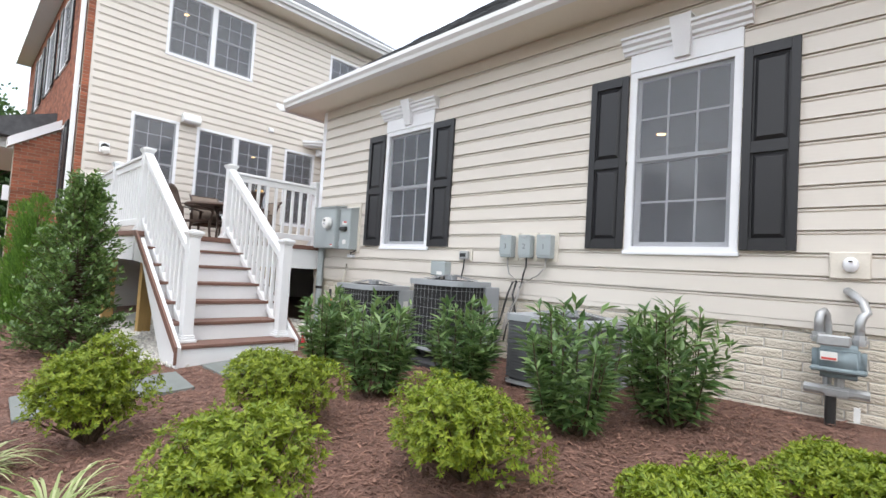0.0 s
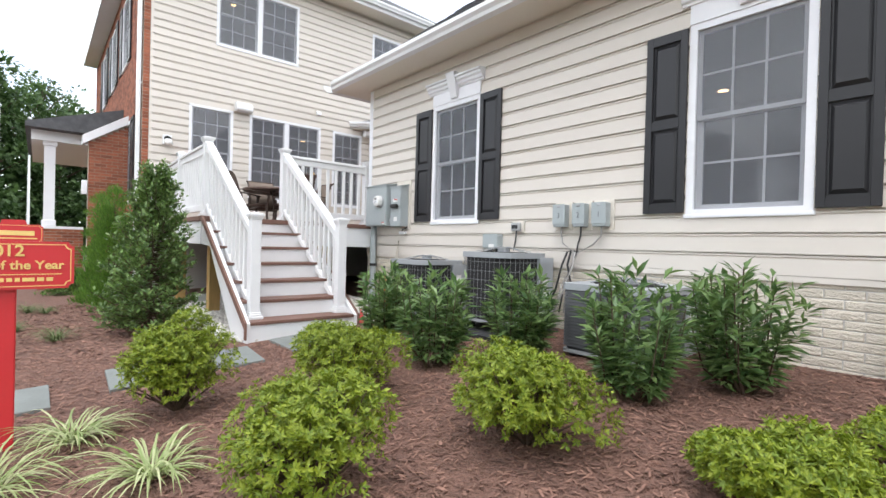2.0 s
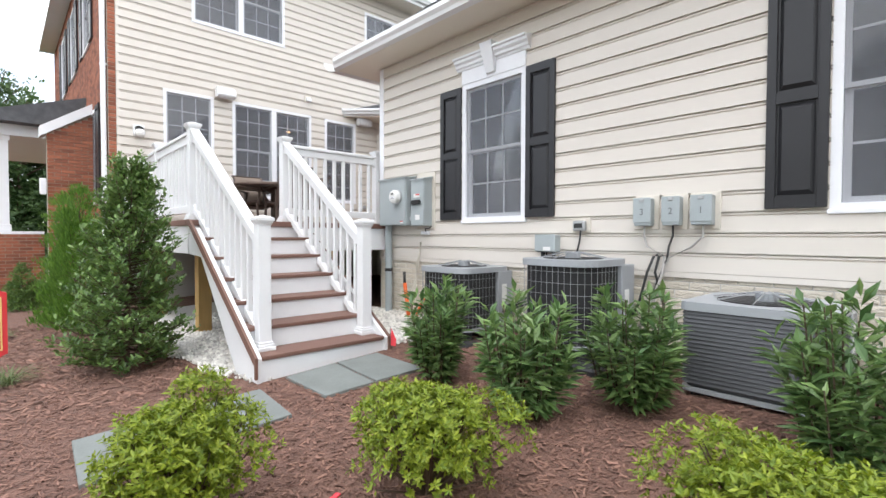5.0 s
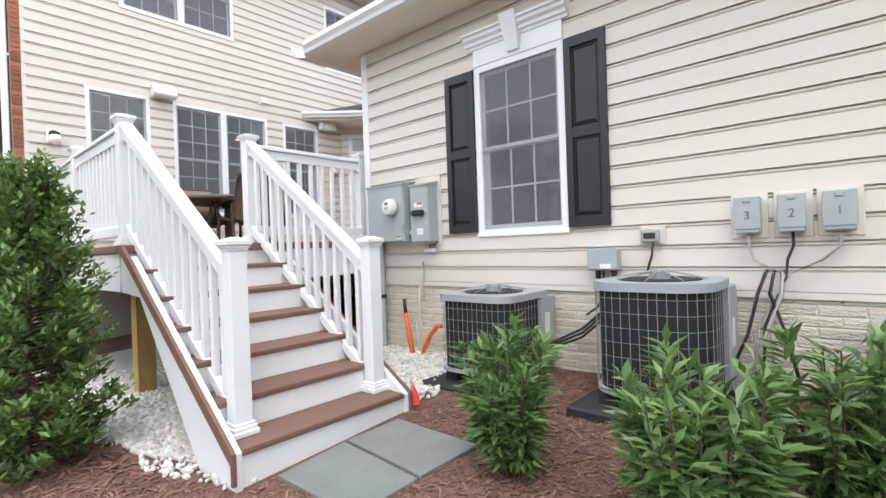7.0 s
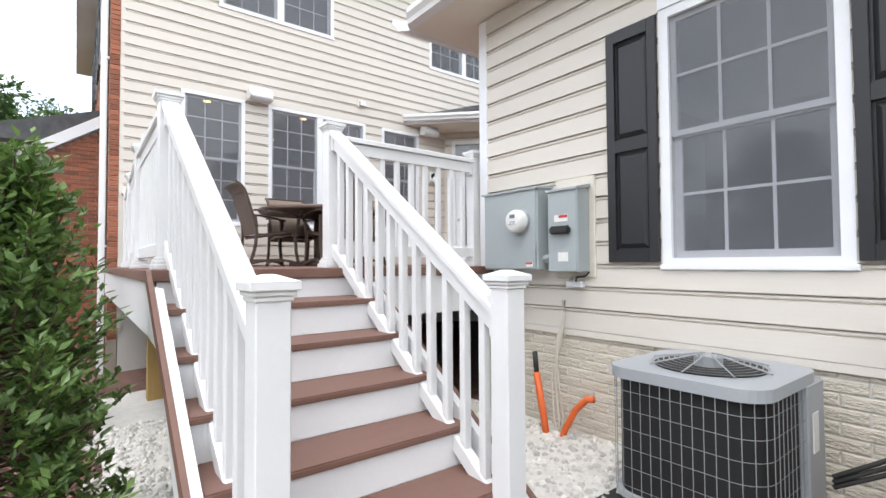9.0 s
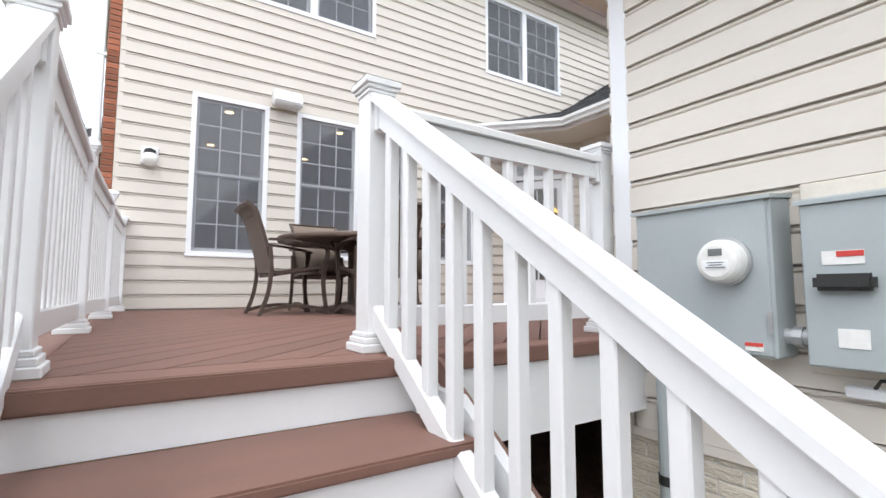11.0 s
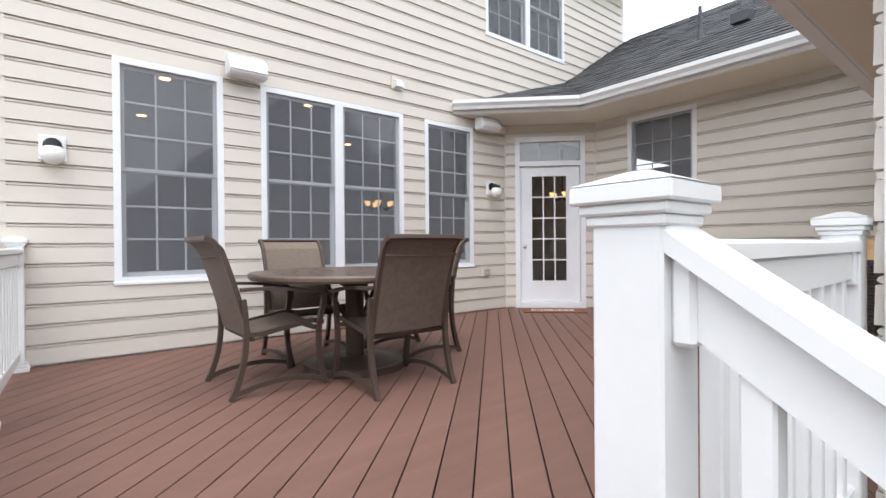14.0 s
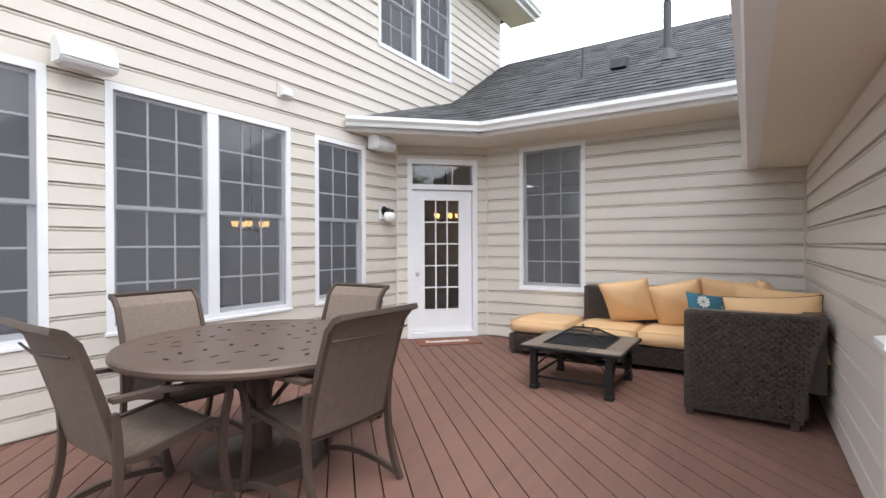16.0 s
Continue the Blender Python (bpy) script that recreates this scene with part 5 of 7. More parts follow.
def ribbon(name, pts, w, t, material, parent, axis=(1, 0, 0)):
    """A flat bar bent through the points, w wide across axis and t thick."""
    ax = Vector(axis)
    bm = bmesh.new()
    pts = [Vector(p) for p in pts]
    rings = []
    for i, p in enumerate(pts):
        d = (pts[min(i + 1, len(pts) - 1)] - pts[max(i - 1, 0)]).normalized()
        n = d.cross(ax).normalized()
        rings.append([bm.verts.new(p + ax * (w / 2) * s + n * (t / 2) * q) for s, q in ((-1, -1), (1, -1), (1, 1), (-1, 1))])
    for a, b in zip(rings, rings[1:]):
        for k in range(4):
            bm.faces.new((a[k], a[(k + 1) % 4], b[(k + 1) % 4], b[k]))
    bm.faces.new(rings[0][::-1])
    bm.faces.new(rings[-1])
    bmesh.ops.recalc_face_normals(bm, faces=bm.faces)
    return part(name, bm, material, parent)


def bez(p0, p1, p2, n=8):
    p0, p1, p2 = Vector(p0), Vector(p1), Vector(p2)
    return [p0 * (1 - t) ** 2 + p1 * 2 * t * (1 - t) + p2 * t * t for t in [i / n for i in range(n + 1)]]


def sling_chair():
    """Faces +y; the feet stand at z = 0."""
    c = thing("patio_chair", "brown metal patio chair with woven sling seat and curved arms", "chair", group="chairs round the table")
    W = 0.285
    back = bez((0, -0.22, 0.38), (0, -0.27, 0.62), (0, -0.37, 0.9), 8) + [Vector((0, -0.42, 0.955)), Vector((0, -0.455, 0.965))]
    seat = [Vector((0, 0.27, 0.41)), Vector((0, 0.2, 0.43)), Vector((0, 0.0, 0.4)), Vector((0, -0.15, 0.375)), Vector((0, -0.22, 0.38))]
    for nm, pts in (("backrest", back), ("seat", seat)):
        bm = bmesh.new()
        fine, coarse = [], pts
        for p, q in zip(pts, pts[1:]):
            k = max(1, round((q - p).length / 0.0075))
            fine += [p.lerp(q, i / k) for i in range(k)]
        # ribs across the woven cloth
        pts = [p + (Vector((0, 0.0016, 0.0)) if nm == "backrest" else Vector((0, 0, 0.0016))) * (-1) ** i for i, p in enumerate(fine + [pts[-1]])]
        rows = [[bm.verts.new((x, p.y + 0.018 * (1 - (x / 0.25) ** 2) * (-1 if nm == "backrest" else 0), p.z - (0.015 * (1 - (x / 0.25) ** 2) if nm == "seat" else 0))) for x in [-0.25 + 0.1 * i for i in range(6)]] for p in pts]
        for a, b in zip(rows, rows[1:]):
            for k in range(5):
                bm.faces.new((a[k], a[k + 1], b[k + 1], b[k]))
        bmesh.ops.reverse_faces(bm, faces=bm.faces)
        part(nm, bm, SLING, c, smooth=True)
        # the dark underlay behind the woven front
        pts = coarse
        bm = bmesh.new()
        o = (0, -0.014, -0.002) if nm == "backrest" else (0, 0, -0.014)
        rows = [[bm.verts.new((x, p.y + o[1] + 0.018 * (1 - (x / 0.25) ** 2) * (-1 if nm == "backrest" else 0), p.z + o[2] - (0.015 * (1 - (x / 0.25) ** 2) if nm == "seat" else 0))) for x in [-0.25 + 0.1 * i for i in range(6)]] for p in pts]
        for a, b in zip(rows, rows[1:]):
            for k in range(5):
                bm.faces.new((a[k], a[k + 1], b[k + 1], b[k]))
        part(nm + "_underlay", bm, SLINGB, c, smooth=True)
    for s in (-1, 1):
        ribbon("side_rail", [Vector((s * 0.262, p.y, p.z)) for p in seat + back[1:]], 0.026, 0.03, BRONZE, c)
        ribbon("rear_leg", bez((s * W, -0.33, 0.0), (s * W, -0.2, 0.25), (s * W, -0.255, 0.6), 8), 0.03, 0.032, BRONZE, c)
        ribbon("front_leg", bez((s * W, 0.27, 0.0), (s * W, 0.19, 0.3), (s * W, 0.25, 0.5), 6) + bez((s * W, 0.25, 0.5), (s * W, 0.28, 0.58), (s * W, 0.24, 0.61), 4)[1:], 0.03, 0.032, BRONZE, c)
        ribbon("armrest", bez((s * (W + 0.01), -0.27, 0.66), (s * (W + 0.02), 0.0, 0.67), (s * (W + 0.01), 0.3, 0.6), 8), 0.052, 0.02, BRONZE, c)
        ribbon("runner", bez((s * W, -0.32, 0.03), (s * W, 0.0, 0.13), (s * W, 0.265, 0.03), 8), 0.026, 0.03, BRONZE, c)
    for y, z in ((-0.2, 0.37), (0.2, 0.4)):
        part("cross_bar", B(-W, W, y - 0.014, y + 0.014, z - 0.03, z, 0.004), BRONZE, c)
    ribbon("top_bar", [Vector((x, -0.45 - 0.012 * (1 - (x / 0.27) ** 2), 0.967)) for x in (-0.275, -0.18, -0.06, 0.06, 0.18, 0.275)], 0.028, 0.03, BRONZE, c, (0, 0.3, 0.95))
    tube("back_wire", [(-0.26, -0.4, 0.86), (0, -0.43, 0.85), (0.26, -0.4, 0.86)], 0.006, BRONZE, c)
    return c


chair = sling_chair()
chair.matrix_basis = pose(3.45, 9.39, DZ, 0, 0, -90)
copy_thing(chair, pose(4.09, 8.87, DZ, 0, 0, -2))
copy_thing(chair, pose(3.97, 9.91, DZ, 0, 0, 180))
copy_thing(chair, pose(4.69, 9.51, DZ, 0, 0, 92))

# ---- sofa corner ----
WICK = mat("dark_brown_wicker", (0.049, 0.038, 0.034), 0.34, spots=0.15, scale=18, grain=140, bump=0.15, isl=0.18)
CUSH = mat("tan_cushion_fabric", (0.7, 0.46, 0.25), 0.9, spots=0.07, scale=5, grain=220, bump=0.3, depth=0.001)
PIPING = mat("dark_piping", (0.09, 0.05, 0.03), 0.8)
TEAL = mat("teal_print_fabric", (0.03, 0.13, 0.19), 0.9, spots=0.2, scale=12, grain=200)


def weave(bm, origin, du, dv, nrm, nu, nv, cu, cv):
    """Woven strands over a panel: short bars, alternately over and under."""
    o, du, dv, nrm = Vector(origin), Vector(du), Vector(dv), Vector(nrm)
    for j in range(nv):
        for i in range(-1, nu):
            a, b = (i + (0.5 if j % 2 else 0)) * cu, (i + (0.5 if j % 2 else 0) + 0.94) * cu
            a, b = max(a, 0), min(b, nu * cu)
            if b - a < 0.012:
                continue
            z0, z1 = j * cv + 0.001, (j + 1) * cv - 0.001
            q = [bm.verts.new(o + du * u + dv * v + nrm * h) for u, v, h in ((a, z0, 0.001), (b, z0, 0.001), (b, z1, 0.001), (a, z1, 0.001))]
            m = (a + b) / 2
            r = [bm.verts.new(o + du * u + dv * v + nrm * 0.011) for u, v in ((a + (m - a) * 0.5, z0 + 0.002), (b - (b - m) * 0.5, z0 + 0.002), (b - (b - m) * 0.5, z1 - 0.002), (a + (m - a) * 0.5, z1 - 0.002))]
            bm.faces.new(r)
            for k in range(4):
                bm.faces.new((q[k], q[(k + 1) % 4], r[(k + 1) % 4], r[k]))


def cushion(name, x, y, z, w, d, h, parent=None, label="", rot=(0, 0, 0), material=CUSH, fat=1.0, dark=False):
    """A soft box: rounded, puffed up in the middle, with a seam."""
    bm = bmesh.new()
    n = 8
    grid = {}
    for s in (0, 1):
        for i in range(n + 1):
            for j in range(n + 1):
                u, v = 2 * i / n - 1, 2 * j / n - 1
                e = (1 - u ** 4) * (1 - v ** 4)
                r = 0.04 * (1 - abs(u * v)) if abs(u) == 1 or abs(v) == 1 else 0
                k = 1 - 0.03 * (u * u * v * v)
                zz = (0.25 + 0.25 * e ** 0.35) * h * fat if rot != (0, 0, 0) else (0.4 + 0.1 * e ** 0.3) * h
                grid[s, i, j] = bm.verts.new((u * w / 2 * k, v * d / 2 * k, zz if s else -zz))
    for s in (0, 1):
        for i in range(n):
            for j in range(n):
                q = [grid[s, i, j], grid[s, i + 1, j], grid[s, i + 1, j + 1], grid[s, i, j + 1]]
                bm.faces.new(q if s else q[::-1])
    border = [(i, 0) for i in range(n)] + [(n, j) for j in range(n)] + [(n - i, n) for i in range(n)] + [(0, n - j) for j in range(n)]
    for a, b in zip(border, border[1:] + border[:1]):
        bm.faces.new((grid[0, a[0], a[1]], grid[0, b[0], b[1]], grid[1, b[0], b[1]], grid[1, a[0], a[1]]))
    bmesh.ops.recalc_face_normals(bm, faces=bm.faces)
    bmesh.ops.smooth_vert(bm, verts=bm.verts, factor=0.25, use_axis_x=True, use_axis_y=True, use_axis_z=True)
    c = part(name, bm, material, parent, label, m=pose(x, y, z, *rot), smooth=True)
    pts = [(sx * w / 2 * 0.97, sy * d / 2 * 0.97, h * (0.24 if rot != (0, 0, 0) else 0.41)) for sx, sy in ((-1, -1), (1, -1), (1, 1), (-1, 1), (-1, -1))]
    full = []
    for p, q in zip(pts, pts[1:]):
        full += [tuple(Vector(p).lerp(Vector(q), k / 6)) for k in range(6)]
    tube("piping", full + [pts[0]], 0.004, material if material is TEAL else PIPING if dark else material, c)
    return c


def pillow(name, x, y, z, w, d, h, parent, rot, material=CUSH, dark=False, seed=1, spin=0):
    """A knife-edged pillow: pointed corners, edges drawn in, a soft uneven belly and a welt round the edge."""
    rng = random.Random(seed)
    n, ph = 14, [rng.uniform(0, 6.28) for _ in range(4)]
    bm = bmesh.new()
    grid = {}

    def rim(u, v):
        return u * w / 2 * (1 - 0.075 * (1 - v * v)), v * d / 2 * (1 - 0.075 * (1 - u * u))
    for i in range(n + 1):
        for j in range(n + 1):
            u, v = math.sin((i / n - 0.5) * math.pi), math.sin((j / n - 0.5) * math.pi)
            e = max(0.0, (1 - u * u) * (1 - v * v)) ** 0.42
            px, py = rim(u, v)
            dent = 1 + 0.1 * math.sin(3.1 * u + ph[0]) * math.sin(2.6 * v + ph[1]) + 0.04 * math.sin(8 * u + 5 * v + ph[2])
            edge_ = i in (0, n) or j in (0, n)
            for s in (1, -1):
                grid[s, i, j] = grid[1, i, j] if edge_ and s == -1 else bm.verts.new((px, py, s * h / 2 * e * dent))
    for s in (1, -1):
        for i in range(n):
            for j in range(n):
                q = [grid[s, i, j], grid[s, i + 1, j], grid[s, i + 1, j + 1], grid[s, i, j + 1]]
                bm.faces.new(q if s > 0 else q[::-1])
    c = part(name, bm, material, parent, m=pose(x, y, z, *rot) @ pose(0, 0, 0, 0, 0, spin), smooth=True)
    ring = [rim(2 * k / 10 - 1, -1) for k in range(10)] + [rim(1, 2 * k / 10 - 1) for k in range(10)] + [rim(1 - 2 * k / 10, 1) for k in range(10)] + [rim(-1, 1 - 2 * k / 10) for k in range(11)]
    tube("piping", [(a, b, 0) for a, b in ring], 0.005, PIPING if dark else material, c)
    return c


def woven_box(t, name, x0, x1, y0, y1, z0, z1, faces="xXyY"):
    b = part(name, B(x0, x1, y0, y1, z0, z1, 0.012, 2), WICK, t)
    bm = bmesh.new()
    cu, cv = 0.052, 0.022
    nz = int((z1 - z0 - 0.02) / cv)
    if "x" in faces:
        weave(bm, (x0, y0 + 0.01, z0 + 0.01), (0, 1, 0), (0, 0, 1), (-1, 0, 0), int((y1 - y0 - 0.02) / cu), nz, cu, cv)
    if "Y" in faces:
        weave(bm, (x0 + 0.01, y1, z0 + 0.01), (1, 0, 0), (0, 0, 1), (0, 1, 0), int((x1 - x0 - 0.02) / cu), nz, cu, cv)
    tagged(part("weave", bm, WICK, b), kind="stuff")
    return b


ot = thing("ottoman", "square dark wicker ottoman with a tan cushion", "ottoman", pose(0.035, -0.105, 0))
woven_box(ot, "base", 7.45, 8.22, 8.73, 9.42, DZ + 0.05, DZ + 0.25)
for sx in (7.48, 8.16):
    for sy in (8.76, 9.36):
        part("foot", B(sx, sx + 0.04, sy, sy + 0.04, DZ, DZ + 0.05), WICK, ot)
cushion("seat_cushion", 7.835, 9.075, DZ + 0.33, 0.78, 0.7, 0.16, ot)
sf = thing("sectional_sofa", "dark wicker corner sofa with tan cushions against the siding", "sofa", pose(0.035, -0.105, 0))
woven_box(sf, "base", 7.45, 8.22, 6.62, 8.7, DZ + 0.05, DZ + 0.25, "x")
woven_box(sf, "base", 6.4, 7.44, 6.66, 7.4, DZ + 0.05, DZ + 0.25, "Y")
woven_box(sf, "backrest", 8.06, 8.24, 6.62, 8.7, DZ + 0.25, DZ + 0.8, "xY")
woven_box(sf, "backrest", 6.4, 8.05, 6.56, 6.7, DZ + 0.25, DZ + 0.8, "Y")
# arm end with a flared back
prof = [(7.43, DZ + 0.05), (7.43, DZ + 0.785), (7.40, DZ + 0.8), (6.60, DZ + 0.8), (6.56, DZ + 0.785), (6.585, DZ + 0.7), (6.64, DZ + 0.5), (6.68, DZ + 0.25), (6.7, DZ + 0.05)]
arm = part("arm", P(prof, 6.29, 6.4), WICK, sf)
bm = bmesh.new()
cv = 0.022
for j in range(33):
    z = DZ + 0.06 + j * cv
    f = (z - DZ) / 0.8
    y_lo = 6.7 - 0.12 * f ** 2.2
    cu = 0.052
    n = int((7.42 - y_lo) / cu)
    weave(bm, (6.29, 7.42, z), (0, -1, 0), (0, 0, 1), (-1, 0, 0), n, 1, cu, cv) if j % 2 else weave(bm, (6.29, 7.42 - cu / 2, z), (0, -1, 0), (0, 0, 1), (-1, 0, 0), n, 1, cu, cv)
tagged(part("weave", bm, WICK, arm), kind="stuff")
for sx, sy in ((6.3, 7.37), (6.3, 6.72), (7.46, 8.62), (8.15, 8.62), (8.15, 6.7)):
    part("foot", B(sx, sx + 0.05, sy, sy + 0.05, DZ, DZ + 0.055), WICK, sf)
for y in (8.33, 7.66):
    cushion("seat_cushion", 7.77, y, DZ + 0.33, 0.72, 0.66, 0.17, sf)
cushion("seat_cushion", 7.77, 6.97, DZ + 0.33, 0.72, 0.68, 0.17, sf)
cushion("seat_cushion", 6.93, 7.05, DZ + 0.33, 0.95, 0.7, 0.17, sf)
for seed, (x, y, z, w, d, h, rot, spin, dark) in enumerate((
        (7.86, 8.15, 0.655, 0.53, 0.54, 0.22, (0, 64, 0), -11, False), (7.9, 7.65, 0.65, 0.53, 0.52, 0.22, (0, 66, 6), -14, False),
        (7.97, 7.16, 0.66, 0.56, 0.6, 0.2, (0, 72, 0), 3, False), (7.55, 6.83, 0.7, 0.58, 0.54, 0.2, (70, 0, 4), 0, False),
        (7.0, 6.85, 0.68, 0.52, 0.58, 0.22, (0, 78, -6), 6, False), (6.6, 6.86, 0.655, 0.5, 0.64, 0.26, (0, 108, 0), -4, True))):
    pillow("back_cushion", x, y, DZ + z, w, d, h, sf, rot, dark=dark, seed=seed, spin=spin)
pw = pillow("throw_pillow", 7.2, 7.22, DZ + 0.68, 0.36, 0.34, 0.14, None, (62, 8, -60), TEAL, seed=9)
tagged(pw, "teal throw pillow with a white flower print", "pillow")
for cx, cy, rad, petals in ((-0.07, 0.06, 0.062, 11), (0.11, 0.03, 0.03, 6), (0.05, -0.1, 0.045, 9)):
    bm = bmesh.new()
    for k in range(petals):
        a = k * math.tau / petals
        vs = [bm.verts.new((cx + rad * rr * math.cos(a + da), cy + rad * rr * math.sin(a + da), 0.078 - 0.9 * (cx * cx + cy * cy) + 0.004 * rr)) for rr, da in ((0.1, 0), (0.75, -0.24), (1, 0), (0.75, 0.24))]
        bm.faces.new(vs)
    part("flower_print", bm, PAPER, pw, "white flower print")

# fire pit table
TILE = mat("slate_tile", (0.17, 0.135, 0.11), 0.55, spots=0.3, scale=6, grain=60, rnd=0.3)
IRON = mat("black_iron", (0.016, 0.016, 0.017), 0.5, 0.4, spots=0.2)
MESHM = screenmat("dark_wire_mesh", (0.035, 0.035, 0.038), 0.5)
fp = thing("fire_pit_table", "black iron fire pit table with slate tile rim and mesh lid", "fire pit", pose(6.7, 8.21, DZ))
H, T = 0.43, 0.4
for sx in (-1, 1):
    for sy in (-1, 1):
        l = part("leg", B(sx * 0.36 - 0.03, sx * 0.36 + 0.03, sy * 0.33 - 0.03, sy * 0.33 + 0.03, 0, T - 0.03, 0.004), IRON, fp)
        part("foot_cap", B(sx * 0.36 - 0.036, sx * 0.36 + 0.036, sy * 0.33 - 0.036, sy * 0.33 + 0.036, 0, 0.04, 0.004), IRON, l)
part("rim_frame", B(-H - 0.012, H + 0.012, -H - 0.012, H + 0.012, T - 0.03, T - 0.008, 0.004), IRON, fp)
for i in range(4):
    m = pose(0, 0, 0, 0, 0, 90 * i)
    for a, b in ((-H, -0.15), (-0.145, 0.145), (0.15, H - 0.165)):
        part("tile", B(a, b, H - 0.16, H, T - 0.0075, T, 0.003), TILE, fp, m=m)
    part("apron_bar", B(-0.33, 0.33, 0.345, 0.36, 0.1, 0.12), IRON, fp, m=pose(0, 0, 0, 0, 0, 90 * i))
    tube("scroll", [m @ Vector(p) for p in ((-0.32, 0.35, 0.2), (-0.2, 0.35, 0.32), (0, 0.35, 0.35), (0.2, 0.35, 0.32), (0.32, 0.35, 0.2))], 0.009, IRON, fp)
bm = bmesh.new()
bmesh.ops.create_uvsphere(bm, u_segments=24, v_segments=12, radius=0.26, matrix=Matrix.Translation((0, 0, T - 0.03)) @ Matrix.Diagonal((1, 1, 0.6, 1)))
bmesh.ops.delete(bm, geom=[v for v in bm.verts if v.co.z > T - 0.02], context="VERTS")
part("bowl", bm, IRON, fp, smooth=True)
bm = bmesh.new()
base = [(-0.27, -0.27, T + 0.004), (0.27, -0.27, T + 0.004), (0.27, 0.27, T + 0.004), (-0.27, 0.27, T + 0.004)]
topp = [(-0.1, -0.1, T + 0.11), (0.1, -0.1, T + 0.11), (0.1, 0.1, T + 0.11), (-0.1, 0.1, T + 0.11)]
for i in range(4):
    cyl(bm, base[i], base[(i + 1) % 4], 0.008, seg=6)
    cyl(bm, topp[i], topp[(i + 1) % 4], 0.007, seg=6)
    cyl(bm, base[i], topp[i], 0.008, seg=6)
lid = part("lid_frame", bm, IRON, fp)
bm = bmesh.new()
vs, ws = [bm.verts.new(p) for p in base], [bm.verts.new(p) for p in topp]
bm.faces.new(ws)
for i in range(4):
    bm.faces.new((vs[i], vs[(i + 1) % 4], ws[(i + 1) % 4], ws[i]))
part("lid_mesh", bm, MESHM, lid)
tube("lid_handle", [(-0.05, 0, T + 0.11), (-0.03, 0, T + 0.15), (0.03, 0, T + 0.15), (0.05, 0, T + 0.11)], 0.006, IRON, lid)

# door mat
MAT = mat("red_brown_doormat", (0.2, 0.075, 0.05), 0.95, spots=0.2, scale=30, grain=250, bump=0.6)
dm = thing("doormat", "red-brown doormat with a pale printed strip before the patio door", "doormat", MN @ Matrix.Translation((NL / 2, -0.34, DZ)))
part("pad", B(-0.42, 0.42, -0.2, 0.2, 0, 0.014, 0.003), MAT, dm)
rng = random.Random(8)
u = -0.3
while u < 0.28:
    w = rng.uniform(0.02, 0.045)
    part("print_bar", B(u, u + w, -0.06, 0.04 + rng.uniform(-0.02, 0.03), 0.0145, 0.0155), PAPER, dm)
    u += w + 0.014

t = thing("downspout", "short white downspout from the nook gutter to the wing eave", "downspout")
part("pipe", B(7.49, 7.55, 6.875, 6.93, 3.5, 3.96, 0.008), WHITE, t)
part("elbow", P([(7.49, 3.5), (7.55, 3.5), (7.6, 3.43), (7.55, 3.41)], 6.876, 6.929, "y"), WHITE, t)

# roof pipes
PIPEM = mat("dark_painted_pipe", (0.06, 0.065, 0.075), 0.5, spots=0.1)
for x, y, h, r in ((8.89, 8.84, 0.42, 0.022), (9.05, 7.8, 0.72, 0.05)):
    t = thing("roof_pipe", "dark vent pipe rising from the shingle roof", "vent pipe", pose(x, y, main_z(x)), "roof pipes")
    bm = bmesh.new()
    cyl(bm, (0, 0, -0.02), (0, 0, h), r, seg=14)
    part("pipe", bm, PIPEM, t)
    bm = bmesh.new()
    cyl(bm, (0, 0, -0.05), (0, 0, 0.12), r * 2.6, r * 1.1, seg=14)
    part("flashing", bm, PIPEM, t)
    if r > 0.04:
        tube("hook", [(0, 0, h), (0, 0, h + 0.1), (-0.02, 0.02, h + 0.16), (-0.06, 0.06, h + 0.14)], r * 0.8, BLK, t)
t = thing("roof_vent", "small dark box vent on the shingle roof", "vent", pose(8.98, 8.38, main_z(8.98)))
part("hood", P([(-0.1, 0.0), (-0.1, 0.12), (0.12, 0.17), (0.12, 0.02)], -0.1, 0.1, "y"), PIPEM, t)

# ---- garden: slabs, gravel, walk ----
def ground_slab(name, pts, top, label, material=STONE, thick=0.05, bev=0.004):
    cx, cy = sum(p[0] for p in pts) / len(pts), sum(p[1] for p in pts) / len(pts)
    bm = bmesh.new()
    prism(bm, [(x, y) for x, y in pts], -thick, 0, "z")
    for v in bm.verts:
        v.co.z += ground_z(v.co.x, v.co.y) + top
    bmesh.ops.bevel(bm, geom=[e for e in bm.edges if abs(e.verts[0].co.z - e.verts[1].co.z) < 0.03], offset=bev, segments=1, affect="EDGES")
    return tagged(part(name, bm, material), label, "stepping stone", "stepping stones")


ground_slab("stepping_stone", [(0.03, 3.62), (0.42, 3.6), (0.42, 4.2), (0.0, 4.22)], 0.022, "square blue-grey stepping stone set in the mulch")
ground_slab("stepping_stone", [(0.72, 3.72), (1.28, 3.72), (1.3, 4.36), (0.75, 4.36)], 0.022, "square blue-grey stepping stone set in the mulch")
ground_slab("stepping_stone", [(1.36, 3.74), (1.74, 3.74), (1.8, 4.36), (1.4, 4.38)], 0.022, "blue-grey stepping stone half under a shrub")
ground_slab("stepping_stone", [(2.03, 3.86), (2.4, 3.84), (2.47, 4.5), (2.04, 4.48)], 0.022, "blue-grey stone slab at the foot of the stairs")
